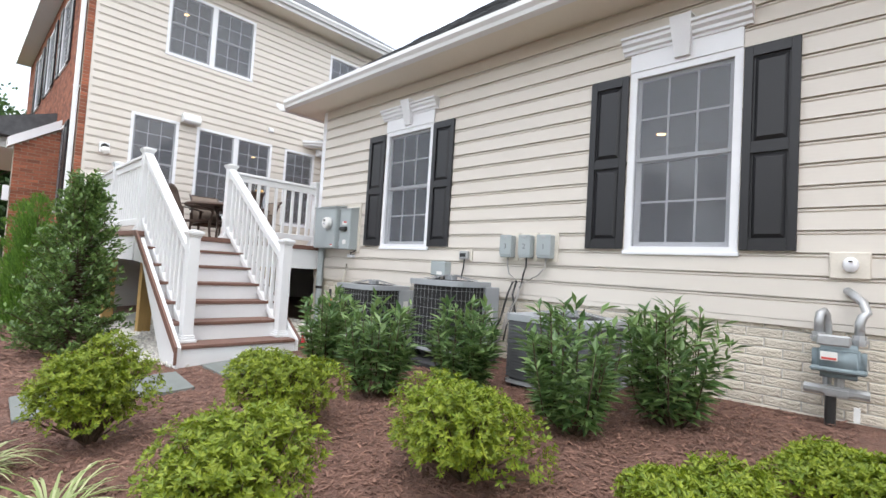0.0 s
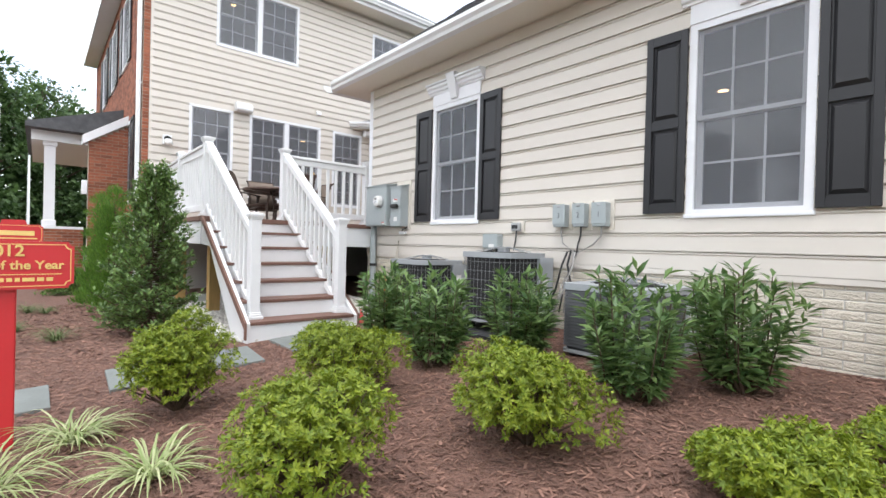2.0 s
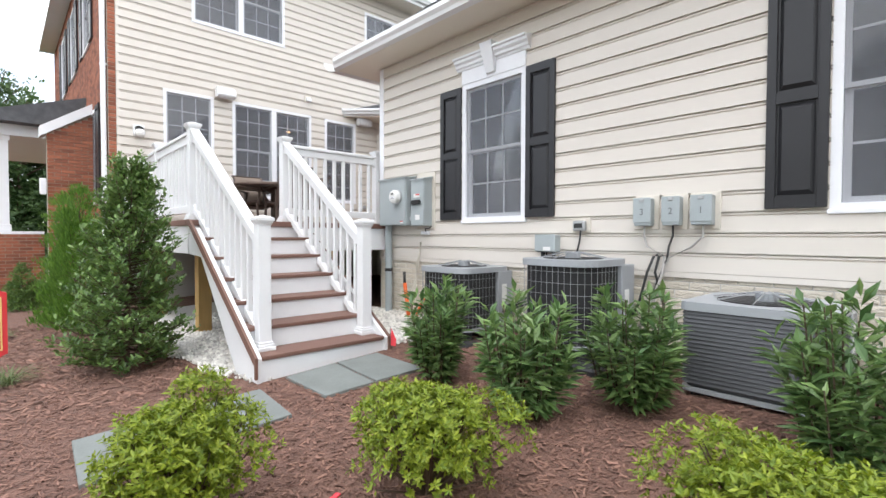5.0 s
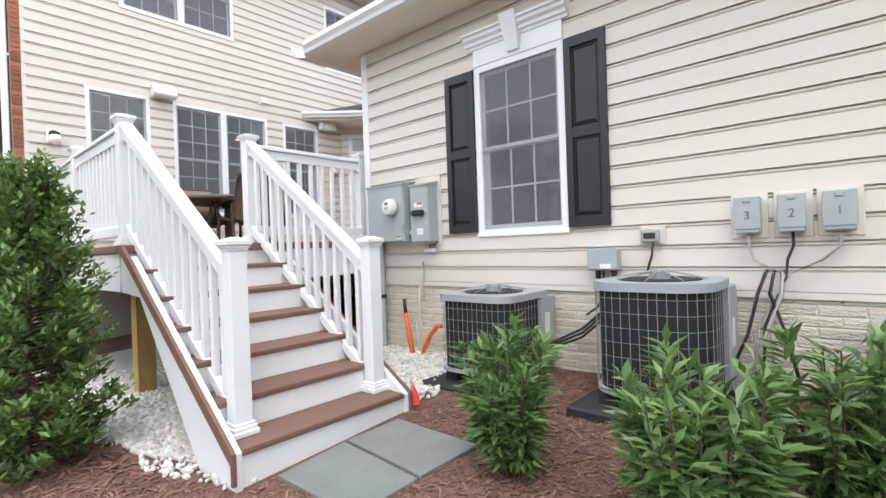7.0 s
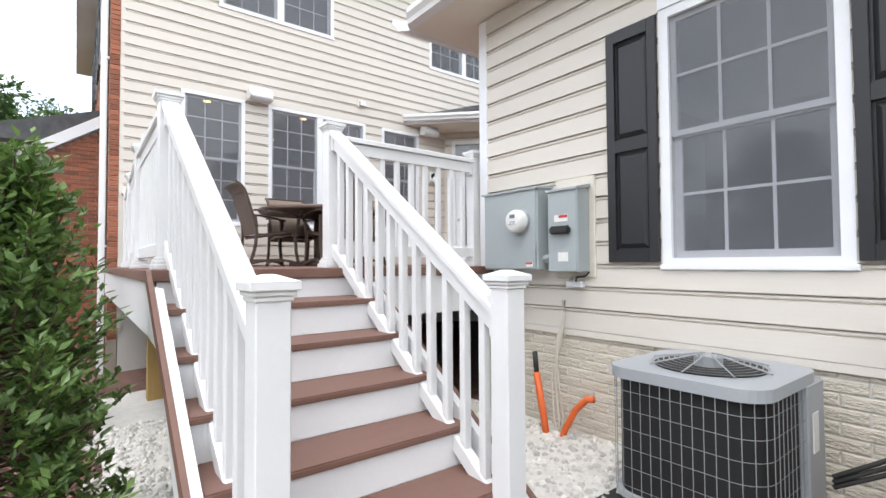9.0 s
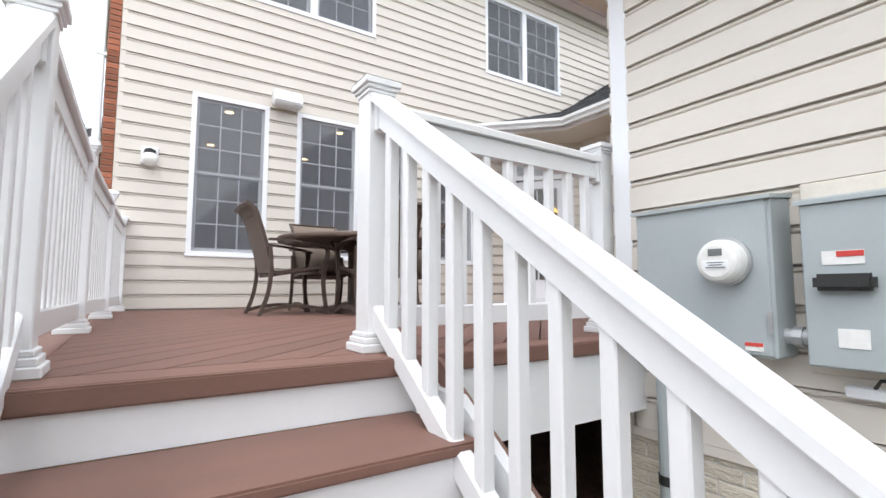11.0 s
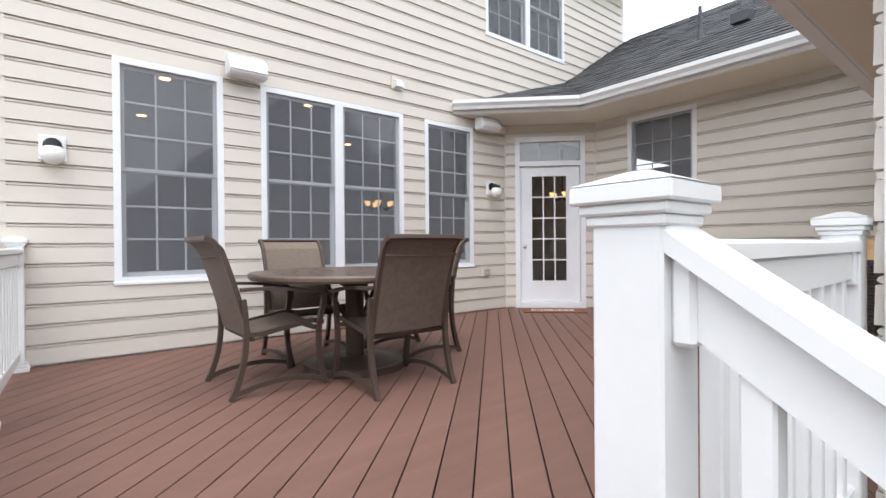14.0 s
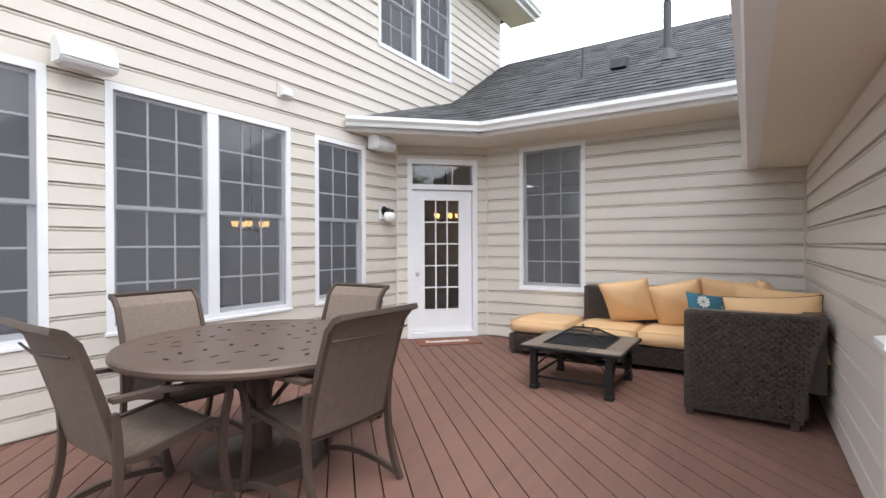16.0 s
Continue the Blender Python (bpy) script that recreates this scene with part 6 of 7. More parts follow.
ground_slab("stepping_stone", [(2.42, 3.84), (2.82, 3.8), (2.86, 4.46), (2.49, 4.5)], 0.024, "blue-grey stone slab at the foot of the stairs")
walkway = ground_slab("concrete_walk", [(-0.15, 5.0), (-0.42, 9.2), (-0.6, 13.5), (-3.0, 13.5), (-2.6, 4.4), (-0.9, 4.2)], 0.03, "pale concrete front walk beside the mulch bed", CONCRETE, 0.1)
tagged(walkway, category="path", group="none", kind="structure")


def shards(name, count, region, size, material, label, category, seed, layers=0.0, keep=None, flat=False):
    """Many small loose pieces on the ground, one mesh."""
    rng = np.random.default_rng(seed)
    x0, x1, y0, y1 = region
    if flat:
        base = np.array([(-1, -1, 0), (1, -1, 0.1), (1, 1, 0), (-1, 1, 0.1), (-0.9, -0.8, 1), (0.8, -0.9, 1), (0.9, 0.8, 1), (-0.8, 0.9, 1)], float)
        fc = [(0, 3, 2, 1), (4, 5, 6, 7), (0, 1, 5, 4), (1, 2, 6, 5), (2, 3, 7, 6), (3, 0, 4, 7)]
    else:
        g = (1 + 5 ** 0.5) / 2
        base = np.array([(-1, g, 0), (1, g, 0), (-1, -g, 0), (1, -g, 0), (0, -1, g), (0, 1, g), (0, -1, -g), (0, 1, -g), (g, 0, -1), (g, 0, 1), (-g, 0, -1), (-g, 0, 1)]) / 1.9
        fc = [(0, 11, 5), (0, 5, 1), (0, 1, 7), (0, 7, 10), (0, 10, 11), (1, 5, 9), (5, 11, 4), (11, 10, 2), (10, 7, 6), (7, 1, 8), (3, 9, 4), (3, 4, 2), (3, 2, 6), (3, 6, 8), (3, 8, 9), (4, 9, 5), (2, 4, 11), (6, 2, 10), (8, 6, 7), (9, 8, 1)]
    verts, faces = [], []
    made = 0
    while made < count:
        x, y = rng.uniform(x0, x1), rng.uniform(y0, y1)
        if keep and not keep(x, y):
            made += 0.2
            continue
        s = size * rng.uniform(0.55, 1.3)
        if flat:
            sc = np.array([s, s * rng.uniform(0.12, 0.3), s * rng.uniform(0.05, 0.12)])
        else:
            sc = s * rng.uniform(0.6, 1.1, 3)
        e = Euler((rng.uniform(-0.35, 0.35), rng.uniform(-0.35, 0.35), rng.uniform(0, 6.28))) if flat else Euler(rng.uniform(0, 6.28, 3))
        m = np.array(e.to_matrix())
        p = (base * sc) @ m.T + (x, y, ground_z(x, y) + rng.uniform(0.2, 1.0) * layers + (0.004 if flat else s * 0.3))
        k = len(verts)
        verts.extend(p.tolist())
        faces.extend([tuple(i + k for i in f) for f in fc])
        made += 1
    d = bpy.data.meshes.new(name)
    d.from_pydata(verts, [], faces)
    return tagged(part(name, d, material), label, category, kind="stuff")


def on_gravel(x, y):
    if y < 4.62 + 0.06 * math.sin(x * 9) or y > 9.5:
        return False
    if x < 1.66 + 0.05 * math.sin(y * 7) + 0.12 * max(0, 5.6 - y):
        return False
    return not (3.45 < x < 4.28 and y < 4.75 and x > 3.3)


def on_mulch(x, y):
    return not on_gravel(x, y) and not (y > 4.5 and x > 1.8) and not (x < -0.2 and y > 4.2) and x < 4.26


bm = bmesh.new()
pg = [(1.7, 5.6), (2.0, 4.7), (4.27, 4.68), (4.27, 9.5), (1.72, 9.5)]
prism(bm, pg, -0.05, 0.012, "z")
for v in bm.verts:
    v.co.z += ground_z(v.co.x, v.co.y)
tagged(part("gravel_bed", bm, GRAVEL), "white gravel bed under the deck", "gravel", kind="structure")
shards("gravel", 7000, (1.55, 4.25, 4.55, 8.2), 0.02, GRAVEL, "loose white gravel stones round the stairs", "gravel", 5, 0.012, on_gravel)
shards("mulch_chips", 34000, (-0.9, 4.25, 0.1, 5.2), 0.018, CHIP, "loose shredded mulch chips on the ground", "mulch", 7, 0.008, on_mulch, True)
shards("mulch_chips", 5000, (-0.4, 1.9, 5.0, 10.0), 0.03, CHIP, "loose shredded mulch chips on the ground", "mulch", 8, 0.008, on_mulch, True)


# ---- plants ----
def leaves_mesh(name, pts, dirs, ups, lens, wids, material, parent, fold=0.25, label="", droop=0.0):
    """Many folded leaves in one mesh: base points, directions, face normals, lengths and widths."""
    pts, dirs, ups = np.asarray(pts, float), np.asarray(dirs, float), np.asarray(ups, float)
    dirs /= np.linalg.norm(dirs, axis=1)[:, None] + 1e-9
    side = np.cross(dirs, ups)
    side /= np.linalg.norm(side, axis=1)[:, None] + 1e-9
    nrm = np.cross(side, dirs)
    L, Wd = np.asarray(lens)[:, None], np.asarray(wids)[:, None]
    mid = pts + dirs * L * 0.5 - nrm * Wd * fold
    v = np.stack([pts, mid + side * Wd * 0.5 + nrm * Wd * fold, mid - side * Wd * 0.5 + nrm * Wd * fold, mid, pts + dirs * L - nrm * L * droop], 1).reshape(-1, 3)
    n = len(pts)
    k = np.arange(n)[:, None] * 5
    f = np.concatenate([k + [0, 3, 1], k + [0, 2, 3], k + [3, 4, 1], k + [3, 2, 4]], 1).reshape(-1, 3)
    d = bpy.data.meshes.new(name)
    d.from_pydata(v.tolist(), [], f.tolist())
    return part(name, d, material, parent, label)


LAUREL = leafmat("laurel_leaf", (0.075, 0.155, 0.05), (0.22, 0.33, 0.11), 0.34)
AZALEA = leafmat("azalea_leaf", (0.12, 0.19, 0.012), (0.3, 0.36, 0.03), 0.45)
HOLLY = leafmat("holly_leaf", (0.07, 0.135, 0.037), (0.19, 0.3, 0.08), 0.36)
ARBOR = leafmat("arborvitae_leaf", (0.06, 0.15, 0.016), (0.15, 0.28, 0.035), 0.6)
LIRI = leafmat("liriope_leaf", (0.2, 0.3, 0.07), (0.6, 0.62, 0.36), 0.45)
TUFT = leafmat("grass_leaf", (0.07, 0.13, 0.03), (0.2, 0.22, 0.1), 0.6)
TREEL = leafmat("tree_leaf", (0.035, 0.075, 0.024), (0.1, 0.17, 0.05), 0.6)
STEM = mat("brown_stem", (0.09, 0.06, 0.04), 0.85, spots=0.3, scale=30)


def laurel(x, y, w, h, seed, label="dark green laurel shrub with long glossy leaves in the mulch"):
    rng = np.random.default_rng(seed)
    t = thing("laurel_shrub", label, "shrub", pose(x, y, ground_z(x, y)), "laurel hedge")
    pts, dirs, ups, ln = [], [], [], []
    bm = bmesh.new()
    for s in range(46):
        a, r = rng.uniform(0, math.tau), math.sqrt(rng.uniform(0, 1)) * w / 2 * 0.85
        tip = np.array([r * math.cos(a), r * math.sin(a), h * rng.uniform(0.35, 1.0) ** 0.6 * (1 - 0.2 * (2 * r / w) ** 2) - 0.06])
        root = np.array([0.06 * math.cos(a + 0.3), 0.06 * math.sin(a + 0.3), 0])
        elbow = np.array([tip[0] * 0.75, tip[1] * 0.75, tip[2] * 0.35])
        if s % 2 == 0:
            cyl(bm, root, elbow, 0.007, 0.005, seg=4)
            cyl(bm, elbow, tip, 0.005, 0.003, seg=4)
        for k in range(34):
            f = rng.uniform(0.1, 1.0) ** 0.75
            p = (1 - f) ** 2 * root + 2 * f * (1 - f) * elbow + f * f * tip
            b = rng.uniform(0, math.tau)
            rise = 0.15 + 0.8 * f * f + rng.normal(0, 0.2)
            dd = np.array([math.cos(b) + 0.7 * math.cos(a), math.sin(b) + 0.7 * math.sin(a), rise])
            pts.append(p)
            dirs.append(dd)
            ups.append((rng.normal(0, 0.3), rng.normal(0, 0.3), 1))
            ln.append(rng.uniform(0.07, 0.125))
    ln = np.array(ln)
    part("branch", bm, STEM, t)
    leaves_mesh("leaves", pts, dirs, ups, ln, ln * 0.3, LAUREL, t, droop=0.2)
    return t


for i, (x, y, w, h) in enumerate(((2.72, 3.52, 0.5, 0.78), (2.58, 2.66, 0.6, 0.82), (3.08, 2.28, 0.64, 0.76), (2.92, 1.3, 0.72, 0.82), (3.46, 0.92, 0.7, 0.84))):
    laurel(x, y, w, h, 20 + i)


def azalea(x, y, w, h, seed, label="rounded yellow-green shrub with small leaf rosettes in the mulch"):
    rng = np.random.default_rng(seed)
    t = thing("azalea_shrub", label, "shrub", pose(x, y, ground_z(x, y)), "low shrubs")
    lob = [(rng.uniform(-0.24, 0.24) * w, rng.uniform(-0.24, 0.24) * w, h * rng.uniform(0.36, 0.66), w * rng.uniform(0.2, 0.32), h * rng.uniform(0.28, 0.4)) for _ in range(9)] + [(0, 0, h * 0.42, w * 0.4, h * 0.42)]
    pts, dirs, ups, ln = [], [], [], []
    bm = bmesh.new()
    for s in range(1900):
        cx, cy, cz, r, rz = lob[rng.integers(10)]
        v = rng.normal(size=3)
        v /= np.linalg.norm(v)
        if v[2] < -0.55:
            v[2] *= -1
        q = rng.uniform(0.55, 1.0) ** 0.4 * rng.uniform(0.93, 1.1)
        p = np.array([cx, cy, cz]) + v * (r, r, rz) * q
        if p[2] < 0.03:
            continue
        out = v + (0, 0, 0.8)
        out /= np.linalg.norm(out)
        e1 = np.cross(out, (0.3, 0.2, 0.9))
        e1 /= np.linalg.norm(e1)
        e2 = np.cross(out, e1)
        if s % 14 == 0:
            cyl(bm, (cx * 0.15, cy * 0.15, 0), p - out * 0.02, 0.006, 0.002, seg=4)
        nn = int(rng.integers(6, 10))
        for k in range(nn):
            a = k * math.tau / nn + rng.uniform(-0.3, 0.3)
            lift = rng.uniform(0.15, 0.9)
            dd = e1 * math.cos(a) + e2 * math.sin(a) + out * lift
            pts.append(p + out * rng.uniform(-0.02, 0.006))
            dirs.append(dd)
            ups.append(out + rng.normal(0, 0.2, 3))
            ln.append(rng.uniform(0.019, 0.033))
    ln = np.array(ln)
    part("branch", bm, STEM, t)
    leaves_mesh("leaves", pts, dirs, ups, ln, ln * 0.4, AZALEA, t, fold=0.2)
    return t


for i, (x, y, w, h) in enumerate(((0.98, 3.04, 0.72, 0.58), (1.74, 2.52, 0.78, 0.48), (1.13, 1.62, 0.72, 0.46), (2.08, 1.36, 0.8, 0.48), (2.34, 0.42, 0.6, 0.25), (2.95, 0.06, 0.58, 0.24))):
    azalea(x, y, w, h, 40 + i)


def upright_bush(name, x, y, w, h, n, leaf, ratio, material, seed, label, spires=3, sprays=False):
    """A taller bush: a tapering body of leafy shoots with an uneven top."""
    rng = np.random.default_rng(seed)
    t = thing(name, label, "shrub", pose(x, y, ground_z(x, y)), "tall shrubs")
    tops = [(0, 0, 1.0)] + [(rng.uniform(-0.25, 0.25) * w, rng.uniform(-0.25, 0.25) * w, rng.uniform(0.55, 0.88)) for _ in range(spires - 1)]
    bm = bmesh.new()
    pts, dirs, ups, ln = [], [], [], []
    for tx_, ty_, th in tops:
        cyl(bm, (tx_ * 0.2, ty_ * 0.2, 0), (tx_, ty_, h * th * 0.95), 0.018, 0.005, seg=6)
    for s in range(n):
        tx_, ty_, th = tops[rng.integers(len(tops))]
        f = rng.uniform(0.04, 1.0)
        rad = w / 2 * (1 - f) ** (0.45 if sprays else 0.9) * (0.72 + 0.2 * math.sin(f * 17 + seed) + 0.16 * math.sin(f * 41 + 3 * tx_ / w * 9)) * min(1, 0.55 + f * 4) + 0.03
        a = rng.uniform(0, math.tau)
        q = rng.uniform(0.35, 1.05)
        p = np.array([tx_ * f + rad * q * math.cos(a), ty_ * f + rad * q * math.sin(a), h * th * f])
        out = np.array([math.cos(a), math.sin(a), 0.9 if not sprays else 2.2])
        if s % 40 == 0:
            cyl(bm, (tx_ * f, ty_ * f, p[2] * 0.85), p, 0.005, 0.002, seg=4)
        for k in range(7):
            dd = out + rng.normal(0, 0.75 if not sprays else 0.3, 3)
            pts.append(p + rng.normal(0, 0.022, 3))
            dirs.append(dd)
            ups.append(rng.normal(0, 0.6, 3) + (math.cos(a) * 0.5, math.sin(a) * 0.5, 0.8))
            ln.append(leaf * rng.uniform(0.7, 1.3))
    ln = np.array(ln)
    part("branch", bm, STEM, t)
    leaves_mesh("leaves", pts, dirs, ups, ln, ln * ratio, material, t)
    return t


def holly(x, y, w, h, shoots, seed, label):
    """A loose cone of leafy shoots round a leader, ragged at the edge."""
    rng = np.random.default_rng(seed)
    t = thing("holly_shrub", label, "shrub", pose(x, y, ground_z(x, y)), "tall shrubs")
    bm = bmesh.new()
    lean = np.array([0.07, 0.03])
    cyl(bm, (0, 0, -0.05), (lean[0], lean[1], h * 0.95), 0.022, 0.006, seg=6)
    pts, dirs, ups, ln = [], [], [], []
    for s in range(shoots):
        f = (s + rng.uniform()) / shoots
        f = 0.02 + 0.97 * f ** 1.15
        a = s * 2.39996 + rng.uniform(-0.5, 0.5)
        reach = (w / 2 * (1 - f) ** 0.62 * min(1, 0.75 + 1.5 * f) * rng.choice((0.55, 0.8, 0.95, 1.12)) + 0.05)
        root = np.array([lean[0] * f, lean[1] * f, h * f * 0.86])
        tip = root + (reach * math.cos(a), reach * math.sin(a), 0.12 * h * (0.35 + f) + rng.normal(0, 0.03))
        elbow = root + (tip - root) * (0.6, 0.6, 0.15)
        cyl(bm, root, elbow, 0.007, 0.005, seg=4)
        cyl(bm, elbow, tip, 0.005, 0.002, seg=4)
        for k in range(42):
            q = rng.uniform(0.18, 1.0) ** 0.7
            p = (1 - q) ** 2 * root + 2 * q * (1 - q) * elbow + q * q * tip
            b = rng.uniform(0, math.tau)
            dd = np.array([math.cos(b) + 0.6 * math.cos(a), math.sin(b) + 0.6 * math.sin(a), 0.35 + 0.6 * q + rng.normal(0, 0.25)])
            pts.append(p + rng.normal(0, 0.02, 3))
            dirs.append(dd)
            ups.append((rng.normal(0, 0.4) + 0.3 * math.cos(a), rng.normal(0, 0.4) + 0.3 * math.sin(a), 1))
            ln.append(rng.uniform(0.045, 0.072))
    ln = np.array(ln)
    part("branch", bm, STEM, t)
    leaves_mesh("leaves", pts, dirs, ups, ln, ln * 0.46, HOLLY, t, fold=0.18, droop=0.1)
    return t


holly(1.27, 5.98, 1.0, 1.86, 270, 61, "tall loose dark green holly shrub beside the deck stairs")
upright_bush("arborvitae", 1.18, 8.2, 0.85, 1.75, 1300, 0.06, 0.22, ARBOR, 62, "bright green upright arborvitae beside the deck", 3, True)
upright_bush("arborvitae", 1.12, 9.3, 0.85, 1.75, 1100, 0.06, 0.22, ARBOR, 63, "bright green upright arborvitae beside the deck", 3, True)
upright_bush("boxwood", 0.75, 12.2, 1.0, 0.8, 700, 0.05, 0.5, HOLLY, 64, "low dark green shrub before the porch", 4)


def blade_clump(name, x, y, r, n, wid, material, seed, label, rise=0.55):
    rng = np.random.default_rng(seed)
    t = thing(name, label, "grass", pose(x, y, ground_z(x, y)), name + "s")
    verts, faces = [], []
    for s in range(n):
        a, L = rng.uniform(0, math.tau), r * rng.uniform(0.6, 1.25)
        up = rise * rng.uniform(0.5, 1.3)
        side = np.array([-math.sin(a), math.cos(a), 0]) * wid / 2
        o = np.array([rng.normal(0, 0.02), rng.normal(0, 0.02), 0])
        k = len(verts)
        for i in range(6):
            f = i / 5
            p = o + np.array([math.cos(a) * L * f, math.sin(a) * L * f, L * up * (1.9 * f - 1.55 * f * f)])
            w = side * (1 - f ** 3) * (0.6 + 0.8 * f if f < 0.5 else 1)
            verts += [tuple(p - w), tuple(p + w)]
            if i:
                faces.append((k + 2 * i - 2, k + 2 * i - 1, k + 2 * i + 1, k + 2 * i))
    d = bpy.data.meshes.new("foliage")
    d.from_pydata(verts, [], faces)
    tagged(part("foliage", d, material, t), kind="stuff")
    return t


for i, (x, y, r) in enumerate(((0.5, 2.9, 0.3), (0.72, 2.22, 0.3), (0.2, 2.5, 0.34), (0.95, 1.3, 0.3), (0.05, 2.2, 0.3))):
    blade_clump("liriope", x, y, r, 95, 0.011, LIRI, 70 + i, "variegated cream and green liriope clump in the mulch")
for i, (x, y, r) in enumerate(((0.5, 6.2, 0.24), (0.15, 7.3, 0.2), (0.25, 9.3, 0.25), (0.45, 8.9, 0.2), (-0.05, 6.9, 0.2))):
    blade_clump("grass_tuft", x, y, r, 160, 0.006, TUFT, 80 + i, "thin sparse grass tuft in the mulch", 0.75)

# ---- signs, markers, poles ----
REDS = mat("red_sign_paint", (0.55, 0.028, 0.035), 0.4, spots=0.06, scale=4)
GOLD = mat("gold_leaf_letter", (0.8, 0.6, 0.22), 0.35, 0.3, spots=0.08)


def lettering(words, size, parent, x, z, y, material=GOLD):
    cu = bpy.data.curves.new("lettering", "FONT")
    cu.body, cu.size, cu.extrude, cu.align_x = words, size, 0.003, "CENTER"
    cu.offset = size * 0.018
    tob = new("lettering_draft", cu)
    nm = bpy.data.meshes.new_from_object(tob.evaluated_get(bpy.context.evaluated_depsgraph_get()))
    bpy.data.objects.remove(tob)
    return part("lettering", nm, material, parent, "raised gold lettering", m=pose(x, y, z, 90))


def board_outline(w, h, notch):
    pts = []
    for cx, cz, a0 in ((w, h, 180), (-w, h, 270), (-w, -h, 0), (w, -h, 90)):
        pts += [(cx + notch * math.cos(radians(a0 + 90 * i / 5)), cz + notch * math.sin(radians(a0 + 90 * i / 5))) for i in range(5, -1, -1)]
    return pts


def sign(x, y, turn, zc, w, h, label, full):
    g = ground_z(x, y)
    t = thing("sign", label, "sign", pose(x, y, 0, 0, 0, turn), "red signs")
    pw_ = 0.05 if full else 0.012
    part("post", B(-pw_, pw_, -0.05, 0.05 if full else -0.026, g - 0.1, zc + h * 0.5, 0.006), REDS, t)
    b = part("board", P([(p[0], zc + p[1]) for p in board_outline(w, h, 0.022)], -0.085, -0.052, "y"), REDS, t)
    out, inn = board_outline(w - 0.012, h - 0.012, 0.022), board_outline(w - 0.016, h - 0.016, 0.022)
    bm = bmesh.new()
    o, i_ = [bm.verts.new((p[0], -0.0865, zc + p[1])) for p in out], [bm.verts.new((p[0], -0.0865, zc + p[1])) for p in inn]
    for k in range(len(o)):
        bm.faces.new((o[k], o[(k + 1) % len(o)], i_[(k + 1) % len(o)], i_[k]))
    part("border_line", bm, GOLD, b)
    if full:
        lettering("2012", 0.075, b, 0.0, zc + 0.045, -0.0875)
        lettering("Builder of the Year", 0.058, b, 0.0, zc - 0.018, -0.0875)
        part("rule", B(-w + 0.05, w - 0.05, -0.088, -0.085, zc - 0.046, zc - 0.042), GOLD, b)
        rng = random.Random(3)
        u = -0.2
        while u < 0.17:
            wd = rng.uniform(0.018, 0.05)
            part("small_print_bar", B(u, u + wd, -0.088, -0.085, zc - 0.078, zc - 0.06), GOLD, b)
            u += wd + 0.009
    else:
        part("title_bar", B(-w * 0.7, w * 0.7, -0.088, -0.085, zc - 0.02, zc + 0.035), GOLD, b)
        part("small_print_bar", B(-w * 0.8, w * 0.8, -0.088, -0.085, zc - 0.06, zc - 0.045), GOLD, b)
        part("crest", P([(-0.12, zc + h - 0.01), (0.12, zc + h - 0.01), (0.1, zc + h + 0.05), (-0.1, zc + h + 0.05)], -0.083, -0.054, "y"), REDS, b)
    return t


sign(0.22, 3.08, 4, 0.805, 0.265, 0.115, "red painted sign with gold lettering on a red post", True)
sign(0.13, 7.4, 4, 0.96, 0.26, 0.11, "red sign with gold bars on a post further off", False)
PINK = mat("pink_marker_cloth", (0.8, 0.06, 0.08), 0.7)
t = thing("marker_flag", "small pink-red marker flag leaning at the foot of the stairs", "flag", pose(3.06, 4.54, ground_z(3.06, 4.54)))
tube("wire", [(0, 0, -0.02), (0, 0, 0.2)], 0.003, CABLE, t)
part("cloth", P([(0, 0.03), (0.01, 0.19), (0.055, 0.08), (0.05, 0.02)], -0.002, 0.002, "y"), PINK, t, m=pose(0, 0, 0, 0, 0, -40))
t = thing("marker_flag", "small pink marker flag lying in the mulch", "flag", pose(1.45, 2.76, ground_z(1.45, 2.76) + 0.012))
part("cloth", B(-0.045, 0.045, -0.012, 0.012, 0, 0.008, 0.002), PINK, t, m=pose(0, 0, 0, 0, 4, 30))
for x, y, h in ((-1.1, 30, 7.2), (-0.02, 30, 6.7)):
    t = thing("flagpole", "slim white flagpole before the woods", "flagpole", pose(x, y, ground_z(x, y)), "flagpoles")
    bm = bmesh.new()
    cyl(bm, (0, 0, -0.1), (0, 0, h), 0.07, 0.04, seg=10)
    part("pole", bm, TRIMW, t)
    bm = bmesh.new()
    bmesh.ops.create_uvsphere(bm, u_segments=10, v_segments=6, radius=0.1, matrix=Matrix.Translation((0, 0, h + 0.06)))
    part("finial", bm, GREYM, t, smooth=True)


